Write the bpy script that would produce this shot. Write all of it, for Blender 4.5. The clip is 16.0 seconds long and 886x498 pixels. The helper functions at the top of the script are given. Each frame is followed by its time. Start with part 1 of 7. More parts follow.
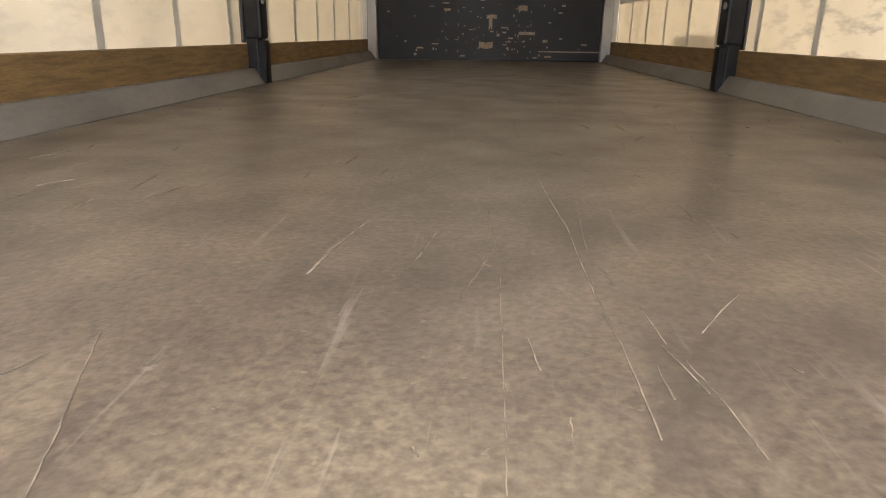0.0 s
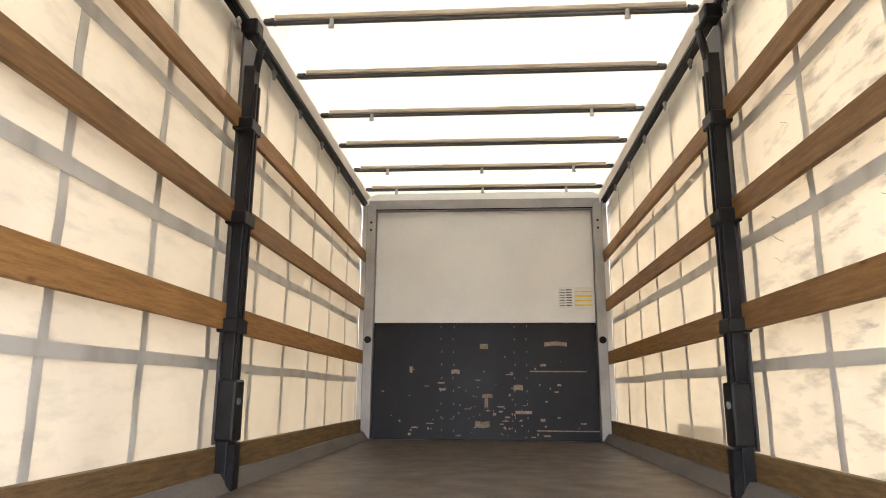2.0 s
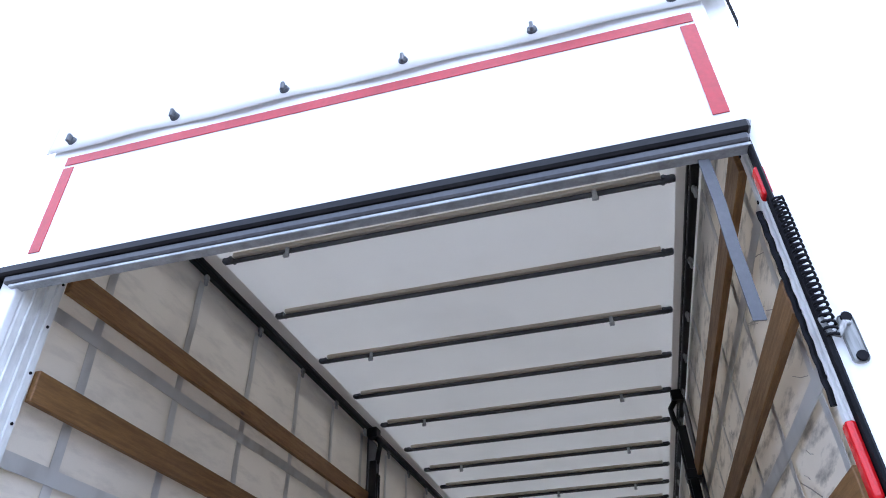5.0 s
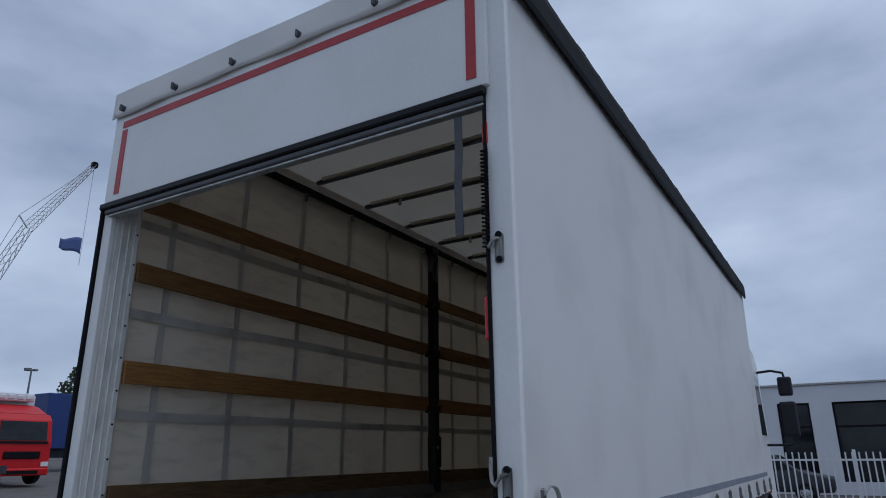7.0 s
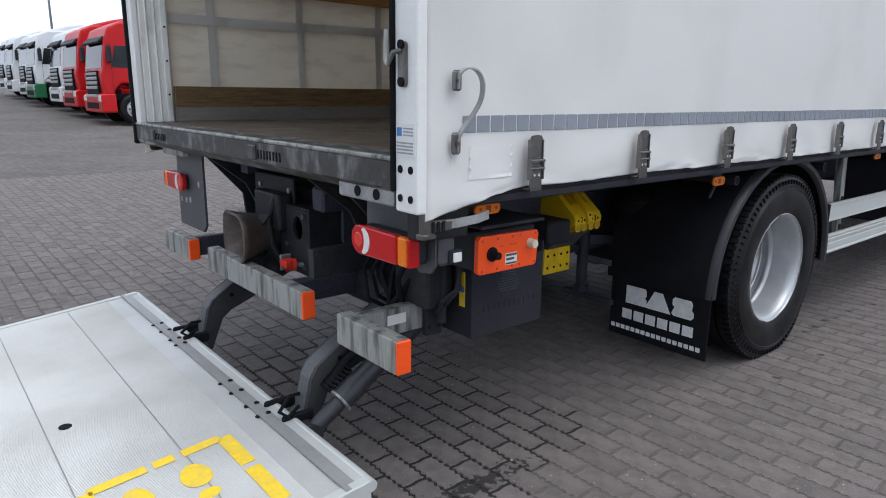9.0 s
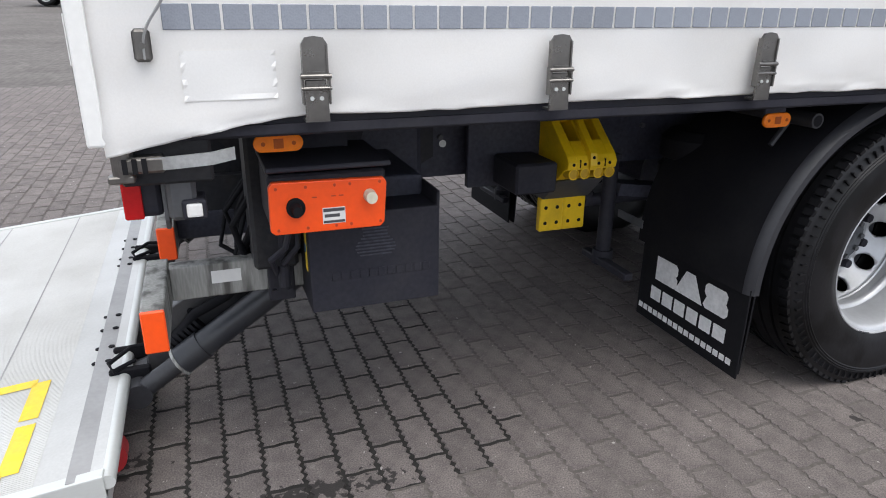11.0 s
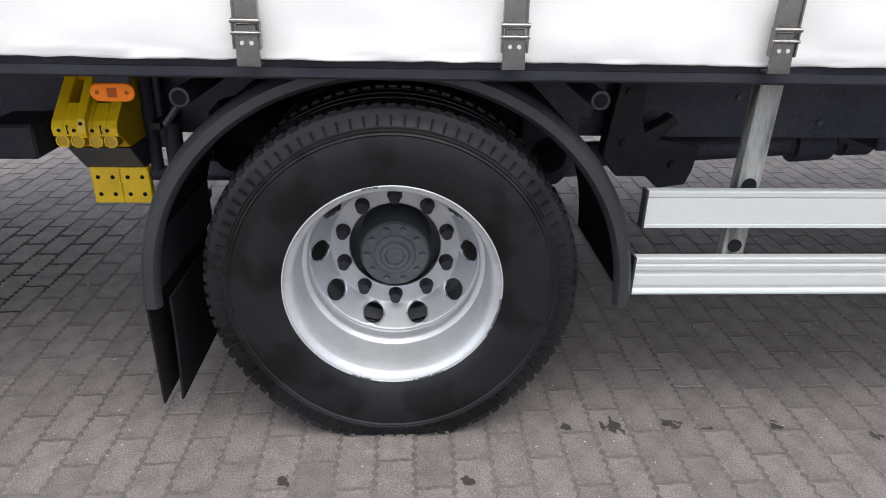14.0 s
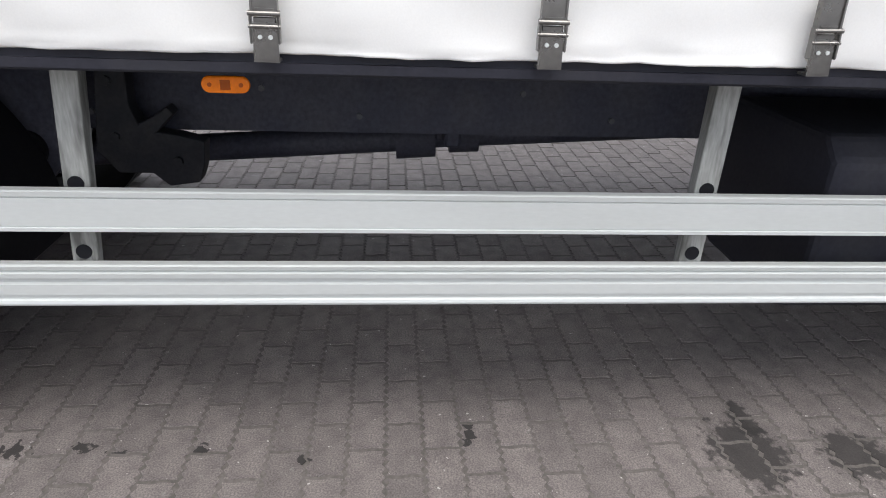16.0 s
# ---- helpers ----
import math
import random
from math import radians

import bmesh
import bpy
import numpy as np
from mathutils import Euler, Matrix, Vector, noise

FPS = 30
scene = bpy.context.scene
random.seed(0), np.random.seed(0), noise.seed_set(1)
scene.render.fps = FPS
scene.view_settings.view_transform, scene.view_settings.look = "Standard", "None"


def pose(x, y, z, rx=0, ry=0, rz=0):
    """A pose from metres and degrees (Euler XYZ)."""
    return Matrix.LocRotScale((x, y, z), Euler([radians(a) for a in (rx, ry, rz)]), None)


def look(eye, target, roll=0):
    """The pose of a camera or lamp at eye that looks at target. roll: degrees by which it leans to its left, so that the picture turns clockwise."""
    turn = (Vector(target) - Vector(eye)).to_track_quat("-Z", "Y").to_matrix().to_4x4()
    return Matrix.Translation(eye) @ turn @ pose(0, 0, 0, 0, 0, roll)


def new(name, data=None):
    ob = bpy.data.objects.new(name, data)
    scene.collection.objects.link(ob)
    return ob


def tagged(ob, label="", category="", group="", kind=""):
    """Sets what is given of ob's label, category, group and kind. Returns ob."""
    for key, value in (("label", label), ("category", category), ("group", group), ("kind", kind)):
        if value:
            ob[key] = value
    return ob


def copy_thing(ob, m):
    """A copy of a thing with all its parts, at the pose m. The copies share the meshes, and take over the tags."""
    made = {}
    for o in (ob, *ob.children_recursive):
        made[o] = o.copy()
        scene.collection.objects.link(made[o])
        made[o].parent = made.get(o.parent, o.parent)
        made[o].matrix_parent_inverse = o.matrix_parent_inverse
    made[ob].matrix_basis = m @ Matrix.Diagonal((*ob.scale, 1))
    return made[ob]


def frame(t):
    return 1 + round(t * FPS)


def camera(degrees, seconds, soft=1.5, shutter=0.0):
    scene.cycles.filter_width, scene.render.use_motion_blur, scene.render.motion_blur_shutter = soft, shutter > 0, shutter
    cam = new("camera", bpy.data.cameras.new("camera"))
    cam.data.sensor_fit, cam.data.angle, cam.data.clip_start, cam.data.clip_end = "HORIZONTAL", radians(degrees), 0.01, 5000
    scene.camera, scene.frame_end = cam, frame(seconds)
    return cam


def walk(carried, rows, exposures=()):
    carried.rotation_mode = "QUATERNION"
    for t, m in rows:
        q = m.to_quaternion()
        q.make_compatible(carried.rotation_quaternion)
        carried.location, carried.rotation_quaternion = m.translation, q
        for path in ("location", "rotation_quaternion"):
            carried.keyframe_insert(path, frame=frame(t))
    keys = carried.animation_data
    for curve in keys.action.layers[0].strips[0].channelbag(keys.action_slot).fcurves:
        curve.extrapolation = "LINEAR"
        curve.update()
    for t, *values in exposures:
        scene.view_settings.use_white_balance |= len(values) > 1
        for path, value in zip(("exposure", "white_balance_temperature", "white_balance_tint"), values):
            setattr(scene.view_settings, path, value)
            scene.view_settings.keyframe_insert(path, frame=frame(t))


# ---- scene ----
cam = camera(67.6, 16.0, soft=1.0)
PATH = [
    (0, (0.0, -0.018, 1.458), (-0.115, 1.88, 0.839), 0.8),
    (0.5, (0.025, 0.168, 1.505), (-0.104, 2.09, 0.964), 0.7),
    (1, (0.041, 0.256, 1.557), (-0.095, 2.215, 1.18), 0.8),
    (1.5, (0.035, 0.298, 1.599), (-0.107, 2.293, 1.589), 0.7),
    (2, (0.059, 0.291, 1.642), (-0.08, 2.24, 2.069), 0.4),
    (2.5, (0.075, 0.175, 1.68), (-0.052, 2.027, 2.424), 0.2),
    (3, (0.081, -0.129, 1.677), (-0.042, 1.691, 2.496), 0.2),
    (3.5, (0.145, -0.433, 1.679), (0.024, 1.38, 2.513), 0.0),
    (4, (0.233, -0.825, 1.649), (0.098, 0.971, 2.52), -0.9),
    (4.5, (0.378, -1.183, 1.596), (0.124, 0.468, 2.696), -1.4),
    (4.7, (0.487, -1.32, 1.595), (0.165, 0.271, 2.763), -1.3),
    (6.8, (2.133, -2.131, 1.561), (1.276, -0.487, 2.311), -0.8),
    (7, (2.238, -2.121, 1.544), (1.261, -0.479, 2.135), -0.5),
    (7.5, (2.496, -2.08, 1.505), (1.321, -0.472, 1.689), -0.2),
    (8, (2.672, -1.79, 1.466), (1.283, -0.36, 1.31), 0.4),
    (8.5, (2.674, -1.436, 1.416), (1.185, -0.123, 1.174), 0.5),
    (9, (2.694, -1.095, 1.366), (1.194, 0.147, 0.911), 0.6),
    (9.2, (2.697, -0.973, 1.363), (1.165, 0.189, 0.815), 0.8),
    (11.3, (2.698, 0.405, 1.301), (0.906, 0.971, 0.616), 0.5),
    (11.5, (2.72, 0.554, 1.294), (0.907, 1.056, 0.613), 0.5),
    (12, (2.813, 0.894, 1.291), (0.949, 1.178, 0.624), 0.5),
    (12.5, (2.799, 1.268, 1.278), (0.918, 1.421, 0.616), 0.6),
    (13, (2.831, 1.757, 1.312), (0.95, 1.781, 0.634), 0.1),
    (13.5, (2.835, 2.132, 1.31), (0.967, 2.183, 0.599), 0.7),
    (14, (2.771, 2.51, 1.314), (0.951, 2.611, 0.49), 1.3),
    (14.5, (2.759, 2.947, 1.289), (0.948, 3.059, 0.447), 1.5),
    (15, (2.695, 3.356, 1.281), (0.895, 3.47, 0.417), 1.8),
    (15.5, (2.624, 3.732, 1.306), (0.823, 3.879, 0.449), 2.2),
    (16, (2.677, 4.158, 1.303), (0.866, 4.319, 0.469), 2.3),
]
walk(cam, [(t, look(eye, target, roll)) for t, eye, target, roll in PATH],
     exposures=[(0.0, 3.6, 7500, 12), (0.6, 4.2, 7450, 12), (1.4, 4.62, 7250, 13), (1.7, 4.55, 7000, 13), (2.3, 3.25, 6600, 13), (2.9, 2.5, 6300, 14), (4.0, 2.5, 5700, 16), (4.7, 2.4, 5200, 16),
                (6.8, -0.6, 5400, 11), (7.4, 0.0, 5650, 10), (8.0, 0.60, 6150, 10), (9.2, 0.72, 6200, 10), (11.3, 1.22, 6600, 11),
                (12.5, 1.42, 6600, 11), (13.5, 1.38, 6600, 11), (14.1, 1.55, 6600, 11), (14.8, 1.56, 6600, 11), (16.0, 1.38, 6650, 11)])

# ---- sky and sun: overcast, soft light from high up ----
world = bpy.data.worlds.new("overcast_sky")
scene.world = world
world.use_nodes = True
wn, wl = world.node_tree.nodes, world.node_tree.links
SUN_EL, SUN_ROT = radians(69), radians(72)
sky = wn.new("ShaderNodeTexSky")
sky.sky_type, sky.sun_disc, sky.sun_elevation, sky.sun_rotation = "NISHITA", False, SUN_EL, SUN_ROT
dim = wn.new("ShaderNodeMix"); dim.data_type = "RGBA"; dim.blend_type = "MULTIPLY"; dim.inputs[0].default_value = 1.0
dim.inputs[7].default_value = (0.1, 0.1, 0.1, 1)
wl.new(sky.outputs[0], dim.inputs[6])
coord = wn.new("ShaderNodeTexCoord")
mapw = wn.new("ShaderNodeMapping"); mapw.inputs["Scale"].default_value = (1.0, 1.0, 2.4)
cl = wn.new("ShaderNodeTexNoise"); cl.inputs["Scale"].default_value = 2.1; cl.inputs["Detail"].default_value = 7; cl.inputs["Roughness"].default_value = 0.52
cr = wn.new("ShaderNodeValToRGB")
cr.color_ramp.elements[0].position, cr.color_ramp.elements[0].color = 0.33, (0.40, 0.45, 0.54, 1)
cr.color_ramp.elements[1].position, cr.color_ramp.elements[1].color = 0.68, (0.86, 0.90, 0.97, 1)
wl.new(coord.outputs["Generated"], mapw.inputs[0]); wl.new(mapw.outputs[0], cl.inputs[0]); wl.new(cl.outputs[0], cr.inputs[0])
mixw = wn.new("ShaderNodeMix"); mixw.data_type = "RGBA"; mixw.inputs[0].default_value = 0.9
wl.new(dim.outputs[2], mixw.inputs[6]); wl.new(cr.outputs[0], mixw.inputs[7])
wl.new(mixw.outputs[2], wn["Background"].inputs[0])
wn["Background"].inputs[1].default_value = 1.0
sun = new("sun", bpy.data.lights.new("sun", "SUN"))
sun.data.energy, sun.data.angle, sun.data.color = 1.45, radians(55), (1.0, 0.97, 0.92)
sun.matrix_world = look((9, 3, 25), (0, 0, 0))


# ---- materials ----
def mat(name, col, col2=None, rough=0.5, metal=0.0, s1=2.5, s2=70.0, amt=0.5, fine=0.12, bump=0.08, dist=0.003, stretch=(1, 1, 1), lo=0.4, hi=0.68, rvar=0.1, coat=0.0, spec=0.5):
    """A worn surface: col with patches of col2, fine grain and fine relief."""
    m = bpy.data.materials.new(name); m.use_nodes = True
    n, l = m.node_tree.nodes, m.node_tree.links
    b = n["Principled BSDF"]
    tc = n.new("ShaderNodeTexCoord"); mp = n.new("ShaderNodeMapping"); mp.inputs["Scale"].default_value = stretch
    l.new(tc.outputs["Object"], mp.inputs[0])
    n1 = n.new("ShaderNodeTexNoise"); n1.inputs["Scale"].default_value = s1; n1.inputs["Detail"].default_value = 6
    n2 = n.new("ShaderNodeTexNoise"); n2.inputs["Scale"].default_value = s2; n2.inputs["Detail"].default_value = 3
    for k in (n1, n2):
        l.new(mp.outputs[0], k.inputs[0])
    r = n.new("ShaderNodeMapRange"); r.inputs[1].default_value, r.inputs[2].default_value, r.inputs[4].default_value = lo, hi, amt
    l.new(n1.outputs[0], r.inputs[0])
    c2 = col2 or tuple(v * 0.7 for v in col)
    mx = n.new("ShaderNodeMix"); mx.data_type = "RGBA"
    mx.inputs[6].default_value, mx.inputs[7].default_value = (*col, 1), (*c2, 1)
    l.new(r.outputs[0], mx.inputs[0])
    g = n.new("ShaderNodeMapRange"); g.inputs[1].default_value, g.inputs[2].default_value = 0.25, 0.75
    g.inputs[3].default_value, g.inputs[4].default_value = 1 - fine, 1 + fine
    l.new(n2.outputs[0], g.inputs[0])
    mu = n.new("ShaderNodeMix"); mu.data_type = "RGBA"; mu.blend_type = "MULTIPLY"; mu.inputs[0].default_value = 1
    l.new(mx.outputs[2], mu.inputs[6]); l.new(g.outputs[0], mu.inputs[7])
    l.new(mu.outputs[2], b.inputs["Base Color"])
    b.inputs["Metallic"].default_value = metal
    b.inputs["Specular IOR Level"].default_value = spec
    rr = n.new("ShaderNodeMapRange"); rr.inputs[3].default_value, rr.inputs[4].default_value = max(0.03, rough - rvar), min(1, rough + rvar)
    l.new(n1.outputs[0], rr.inputs[0]); l.new(rr.outputs[0], b.inputs["Roughness"])
    if coat:
        b.inputs["Coat Weight"].default_value = coat
    if bump:
        bu = n.new("ShaderNodeBump"); bu.inputs["Strength"].default_value = bump; bu.inputs["Distance"].default_value = dist
        l.new(n2.outputs[0], bu.inputs["Height"]); l.new(bu.outputs[0], b.inputs["Normal"])
    return m


def tarp(name, col, through_col, share, dirt=(0.42, 0.41, 0.38), dirt_amt=0.35, streak=(1, 1, 1), rough=0.45):
    """Coated fabric: it scatters light back and lets part of it through."""
    m = mat(name, col, dirt, rough=rough, s1=1.6, s2=240, amt=dirt_amt, fine=0.03, bump=0.05, dist=0.001, stretch=streak, lo=0.5, hi=0.8)
    n, l = m.node_tree.nodes, m.node_tree.links
    tr = n.new("ShaderNodeBsdfTranslucent"); tr.inputs[0].default_value = (*through_col, 1)
    ms = n.new("ShaderNodeMixShader"); ms.inputs[0].default_value = share
    out = n["Material Output"]
    l.new(n["Principled BSDF"].outputs[0], ms.inputs[1]); l.new(tr.outputs[0], ms.inputs[2]); l.new(ms.outputs[0], out.inputs[0])
    return m


def lens(name, col, rough=0.12):
    m = mat(name, col, tuple(v * 0.8 for v in col), rough=rough, s1=6, s2=90, amt=0.4, fine=0.08, bump=0.06, rvar=0.04, coat=0.15, spec=0.35)
    return m


M = {}
M["tarp"] = tarp("white_pvc_tarpaulin", (0.83, 0.83, 0.82), (0.84, 0.75, 0.61), 0.24)
M["tarp_inside"] = tarp("cream_tarpaulin_inside", (0.83, 0.785, 0.695), (0.90, 0.80, 0.64), 0.26, dirt=(0.45, 0.41, 0.35), dirt_amt=0.5)
M["roof_tarp"] = tarp("white_roof_tarpaulin", (0.82, 0.81, 0.78), (0.90, 0.86, 0.78), 0.24, dirt_amt=0.2)
ti = M["tarp_inside"].node_tree
tg = ti.nodes.new("ShaderNodeNewGeometry"); tm = ti.nodes.new("ShaderNodeMapping"); tm.inputs["Rotation"].default_value = (radians(28), 0, 0); tm.inputs["Scale"].default_value = (1, 2.2, 9)
ti.links.new(tg.outputs["Position"], tm.inputs[0])
tn1 = ti.nodes.new("ShaderNodeTexNoise"); tn1.inputs["Scale"].default_value = 1.6; tn1.inputs["Detail"].default_value = 7; tn1.inputs["Roughness"].default_value = 0.62
ti.links.new(tm.outputs[0], tn1.inputs[0])
tr1 = ti.nodes.new("ShaderNodeMapRange"); tr1.inputs[1].default_value, tr1.inputs[2].default_value, tr1.inputs[4].default_value = 0.50, 0.66, 0.85
ti.links.new(tn1.outputs[0], tr1.inputs[0])
tsx = ti.nodes.new("ShaderNodeSeparateXYZ"); ti.links.new(tg.outputs["Position"], tsx.inputs[0])
tr2 = ti.nodes.new("ShaderNodeMapRange"); tr2.inputs[1].default_value, tr2.inputs[2].default_value, tr2.inputs[3].default_value, tr2.inputs[4].default_value = 2.2, 3.6, 1.0, 0.12
ti.links.new(tsx.outputs[1], tr2.inputs[0])
tr3 = ti.nodes.new("ShaderNodeMapRange"); tr3.inputs[1].default_value, tr3.inputs[2].default_value, tr3.inputs[3].default_value, tr3.inputs[4].default_value = -1.0, 1.0, 0.25, 1.0
ti.links.new(tsx.outputs[0], tr3.inputs[0])
tmu = ti.nodes.new("ShaderNodeMath"); tmu.operation = "MULTIPLY"; ti.links.new(tr1.outputs[0], tmu.inputs[0]); ti.links.new(tr2.outputs[0], tmu.inputs[1])
tmv = ti.nodes.new("ShaderNodeMath"); tmv.operation = "MULTIPLY"; ti.links.new(tmu.outputs[0], tmv.inputs[0]); ti.links.new(tr3.outputs[0], tmv.inputs[1])
tmx = ti.nodes.new("ShaderNodeMix"); tmx.data_type = "RGBA"; tmx.inputs[7].default_value = (0.27, 0.25, 0.22, 1)
tb = ti.nodes["Principled BSDF"].inputs["Base Color"]
ti.links.new(tb.links[0].from_socket, tmx.inputs[6]); ti.links.new(tmv.outputs[0], tmx.inputs[0]); ti.links.new(tmx.outputs[2], tb)
ttr = ti.nodes["Translucent BSDF"].inputs[0]
tmy = ti.nodes.new("ShaderNodeMix"); tmy.data_type = "RGBA"; tmy.inputs[6].default_value = ttr.default_value; tmy.inputs[7].default_value = (0.25, 0.22, 0.18, 1)
ti.links.new(tmv.outputs[0], tmy.inputs[0]); ti.links.new(tmy.outputs[2], ttr)
M["strap"] = tarp("grey_woven_strap", (0.60, 0.59, 0.56), (0.85, 0.8, 0.7), 0.26, dirt=(0.20, 0.19, 0.17), dirt_amt=0.85, streak=(3, 3, 1.6))
M["white"] = mat("white_painted_steel", (0.78, 0.78, 0.76), (0.60, 0.60, 0.57), rough=0.38, s1=1.8, amt=0.35, fine=0.03, bump=0.02)
M["white_dirty"] = mat("scuffed_white_steel", (0.72, 0.72, 0.69), (0.34, 0.33, 0.31), rough=0.5, s1=9, amt=0.75, lo=0.52, hi=0.74, fine=0.06, bump=0.05, stretch=(1, 1, 0.4))
M["grey_panel"] = mat("light_grey_panel", (0.76, 0.76, 0.75), (0.66, 0.66, 0.65), rough=0.5, s1=2, amt=0.6, fine=0.03, bump=0.02)
M["frame_black"] = mat("black_chassis_paint", (0.043, 0.045, 0.062), (0.068, 0.067, 0.078), rough=0.55, s1=5, amt=0.7, fine=0.25, bump=0.12, spec=0.2)
# darker copy of the chassis black: shade among the underbody parts is in the colour
M["shaded_black"] = mat("black_lift_enamel", (0.016, 0.017, 0.021), (0.036, 0.035, 0.036), rough=0.5, s1=9, amt=0.7, fine=0.25, bump=0.12, spec=0.2)
M["black_plastic"] = mat("black_plastic", (0.025, 0.025, 0.033), (0.042, 0.041, 0.045), rough=0.55, s1=6, amt=0.5, fine=0.15, bump=0.1, dist=0.001, spec=0.15)
M["post_black"] = mat("black_lacquered_post", (0.007, 0.007, 0.0085), (0.018, 0.0175, 0.017), rough=0.42, s1=8, amt=0.6, fine=0.15, bump=0.05, spec=0.2)
M["dark_grey"] = mat("dark_grey_panel", (0.06, 0.062, 0.068), (0.1, 0.1, 0.1), rough=0.5, s1=5, amt=0.5)
M["rubber"] = mat("tyre_rubber", (0.0085, 0.0085, 0.0098), (0.0022, 0.0022, 0.0026), rough=0.42, s1=6, amt=0.95, lo=0.50, hi=0.57, fine=0.2, bump=0.12, spec=0.26)
M["seal"] = mat("rubber_seal", (0.008, 0.008, 0.010), (0.016, 0.016, 0.017), rough=0.7, s1=8, spec=0.1)
M["galv"] = mat("galvanised_steel", (0.42, 0.43, 0.43), (0.24, 0.24, 0.235), rough=0.45, metal=0.55, s1=14, s2=120, amt=0.7, fine=0.12, bump=0.05)
M["galv_dirty"] = mat("dirty_galvanised_steel", (0.30, 0.302, 0.285), (0.055, 0.053, 0.048), rough=0.55, metal=0.3, s1=26, s2=160, amt=0.85, lo=0.47, hi=0.66, fine=0.2, bump=0.1, stretch=(1, 1, 0.14))
M["sill"] = mat("worn_steel_sill", (0.050, 0.048, 0.047), (0.24, 0.235, 0.23), rough=0.5, metal=0.3, s1=26, s2=120, amt=0.75, lo=0.50, hi=0.66, fine=0.25, bump=0.12, stretch=(0.5, 1, 0.3))
M["alu"] = mat("extruded_aluminium", (0.58, 0.60, 0.585), (0.50, 0.515, 0.50), rough=0.42, metal=0.3, s1=5, s2=160, amt=0.5, fine=0.03, bump=0.0, stretch=(1, 0.25, 1))
M["alu_grey"] = mat("matt_aluminium", (0.36, 0.36, 0.36), (0.27, 0.27, 0.265), rough=0.5, metal=0.35, s1=5, amt=0.6, fine=0.06)
M["platform"] = mat("ribbed_aluminium_deck", (0.56, 0.565, 0.555), (0.40, 0.40, 0.385), rough=0.45, metal=0.25, s1=2.2, s2=120, amt=0.7, fine=0.05, bump=0.1)
M["steel"] = mat("stainless_buckle_steel", (0.20, 0.193, 0.183), (0.12, 0.115, 0.11), rough=0.3, metal=0.85, s1=20, amt=0.6, fine=0.08, bump=0.04)
M["rim"] = mat("silver_painted_rim", (0.50, 0.51, 0.525), (0.36, 0.365, 0.37), rough=0.38, metal=0.45, s1=7, amt=0.6, fine=0.04, bump=0.02)
M["hub_bolt"] = mat("worn_hub_bolt", (0.11, 0.115, 0.12), (0.05, 0.05, 0.05), rough=0.4, metal=0.4, s1=40)
M["hub"] = mat("grey_hub_casting", (0.055, 0.060, 0.068), (0.10, 0.104, 0.11), rough=0.5, s1=14, amt=0.6, bump=0.12)
M["fender"] = mat("grey_black_mudguard_plastic", (0.016, 0.017, 0.021), (0.030, 0.030, 0.034), rough=0.5, s1=5, amt=0.6, fine=0.1, bump=0.12, dist=0.001)
M["orange"] = mat("orange_plastic", (0.90, 0.082, 0.004), (0.78, 0.07, 0.005), rough=0.42, s1=8, amt=0.5, fine=0.04, bump=0.03)
M["amber"] = lens("amber_lens", (0.85, 0.20, 0.008))
M["red_lens"] = lens("red_lens", (0.50, 0.008, 0.010))
M["red_bright"] = lens("bright_red_lens", (0.75, 0.05, 0.035), 0.06)
M["white_lens"] = lens("clear_lens", (0.75, 0.74, 0.72))
M["yellow"] = mat("yellow_chock_plastic", (0.80, 0.52, 0.008), (0.55, 0.34, 0.01), rough=0.42, s1=9, amt=0.6, lo=0.45, hi=0.7, fine=0.06, bump=0.05)
M["yellow_paint"] = mat("yellow_floor_paint", (0.85, 0.58, 0.015), (0.66, 0.48, 0.08), rough=0.55, s1=14, amt=0.7, fine=0.08)
M["cream"] = mat("cream_plastic", (0.62, 0.58, 0.46), rough=0.4, s1=10, amt=0.3)
M["label"] = mat("printed_label", (0.70, 0.70, 0.68), (0.58, 0.58, 0.55), rough=0.45, s1=20, amt=0.3, fine=0.03)
M["print"] = mat("dark_print", (0.06, 0.06, 0.065), rough=0.5, s1=20)
M["print_soft"] = mat("faded_print", (0.30, 0.32, 0.36), rough=0.5, s1=20)
M["print_blue"] = mat("blue_print", (0.06, 0.20, 0.5), rough=0.5, s1=20)
M["flap_white"] = mat("white_print_on_rubber", (0.70, 0.70, 0.70), (0.5, 0.5, 0.5), rough=0.5, s1=15, amt=0.5)
M["red_tape"] = mat("red_reflective_tape", (0.40, 0.02, 0.025), (0.3, 0.03, 0.03), rough=0.4, s1=12, amt=0.5)
M["silver_tape"] = mat("grey_reflective_tape", (0.26, 0.28, 0.32), (0.21, 0.23, 0.27), rough=0.35, metal=0.2, s1=12, s2=300, amt=0.5, fine=0.12)
vt = M["silver_tape"].node_tree
tcd = vt.nodes.new("ShaderNodeTexCoord"); vd = vt.nodes.new("ShaderNodeTexVoronoi"); vd.inputs["Scale"].default_value = 190; vd.inputs["Randomness"].default_value = 0.0
vt.links.new(tcd.outputs["Object"], vd.inputs[0])
vm = vt.nodes.new("ShaderNodeMapRange"); vm.inputs[1].default_value, vm.inputs[2].default_value, vm.inputs[3].default_value, vm.inputs[4].default_value = 0.15, 0.3, 0.45, 0.0
vt.links.new(vd.outputs["Distance"], vm.inputs[0])
vx = vt.nodes.new("ShaderNodeMix"); vx.data_type = "RGBA"; vx.inputs[7].default_value = (0.62, 0.64, 0.68, 1)
vb = vt.nodes["Principled BSDF"].inputs["Base Color"]
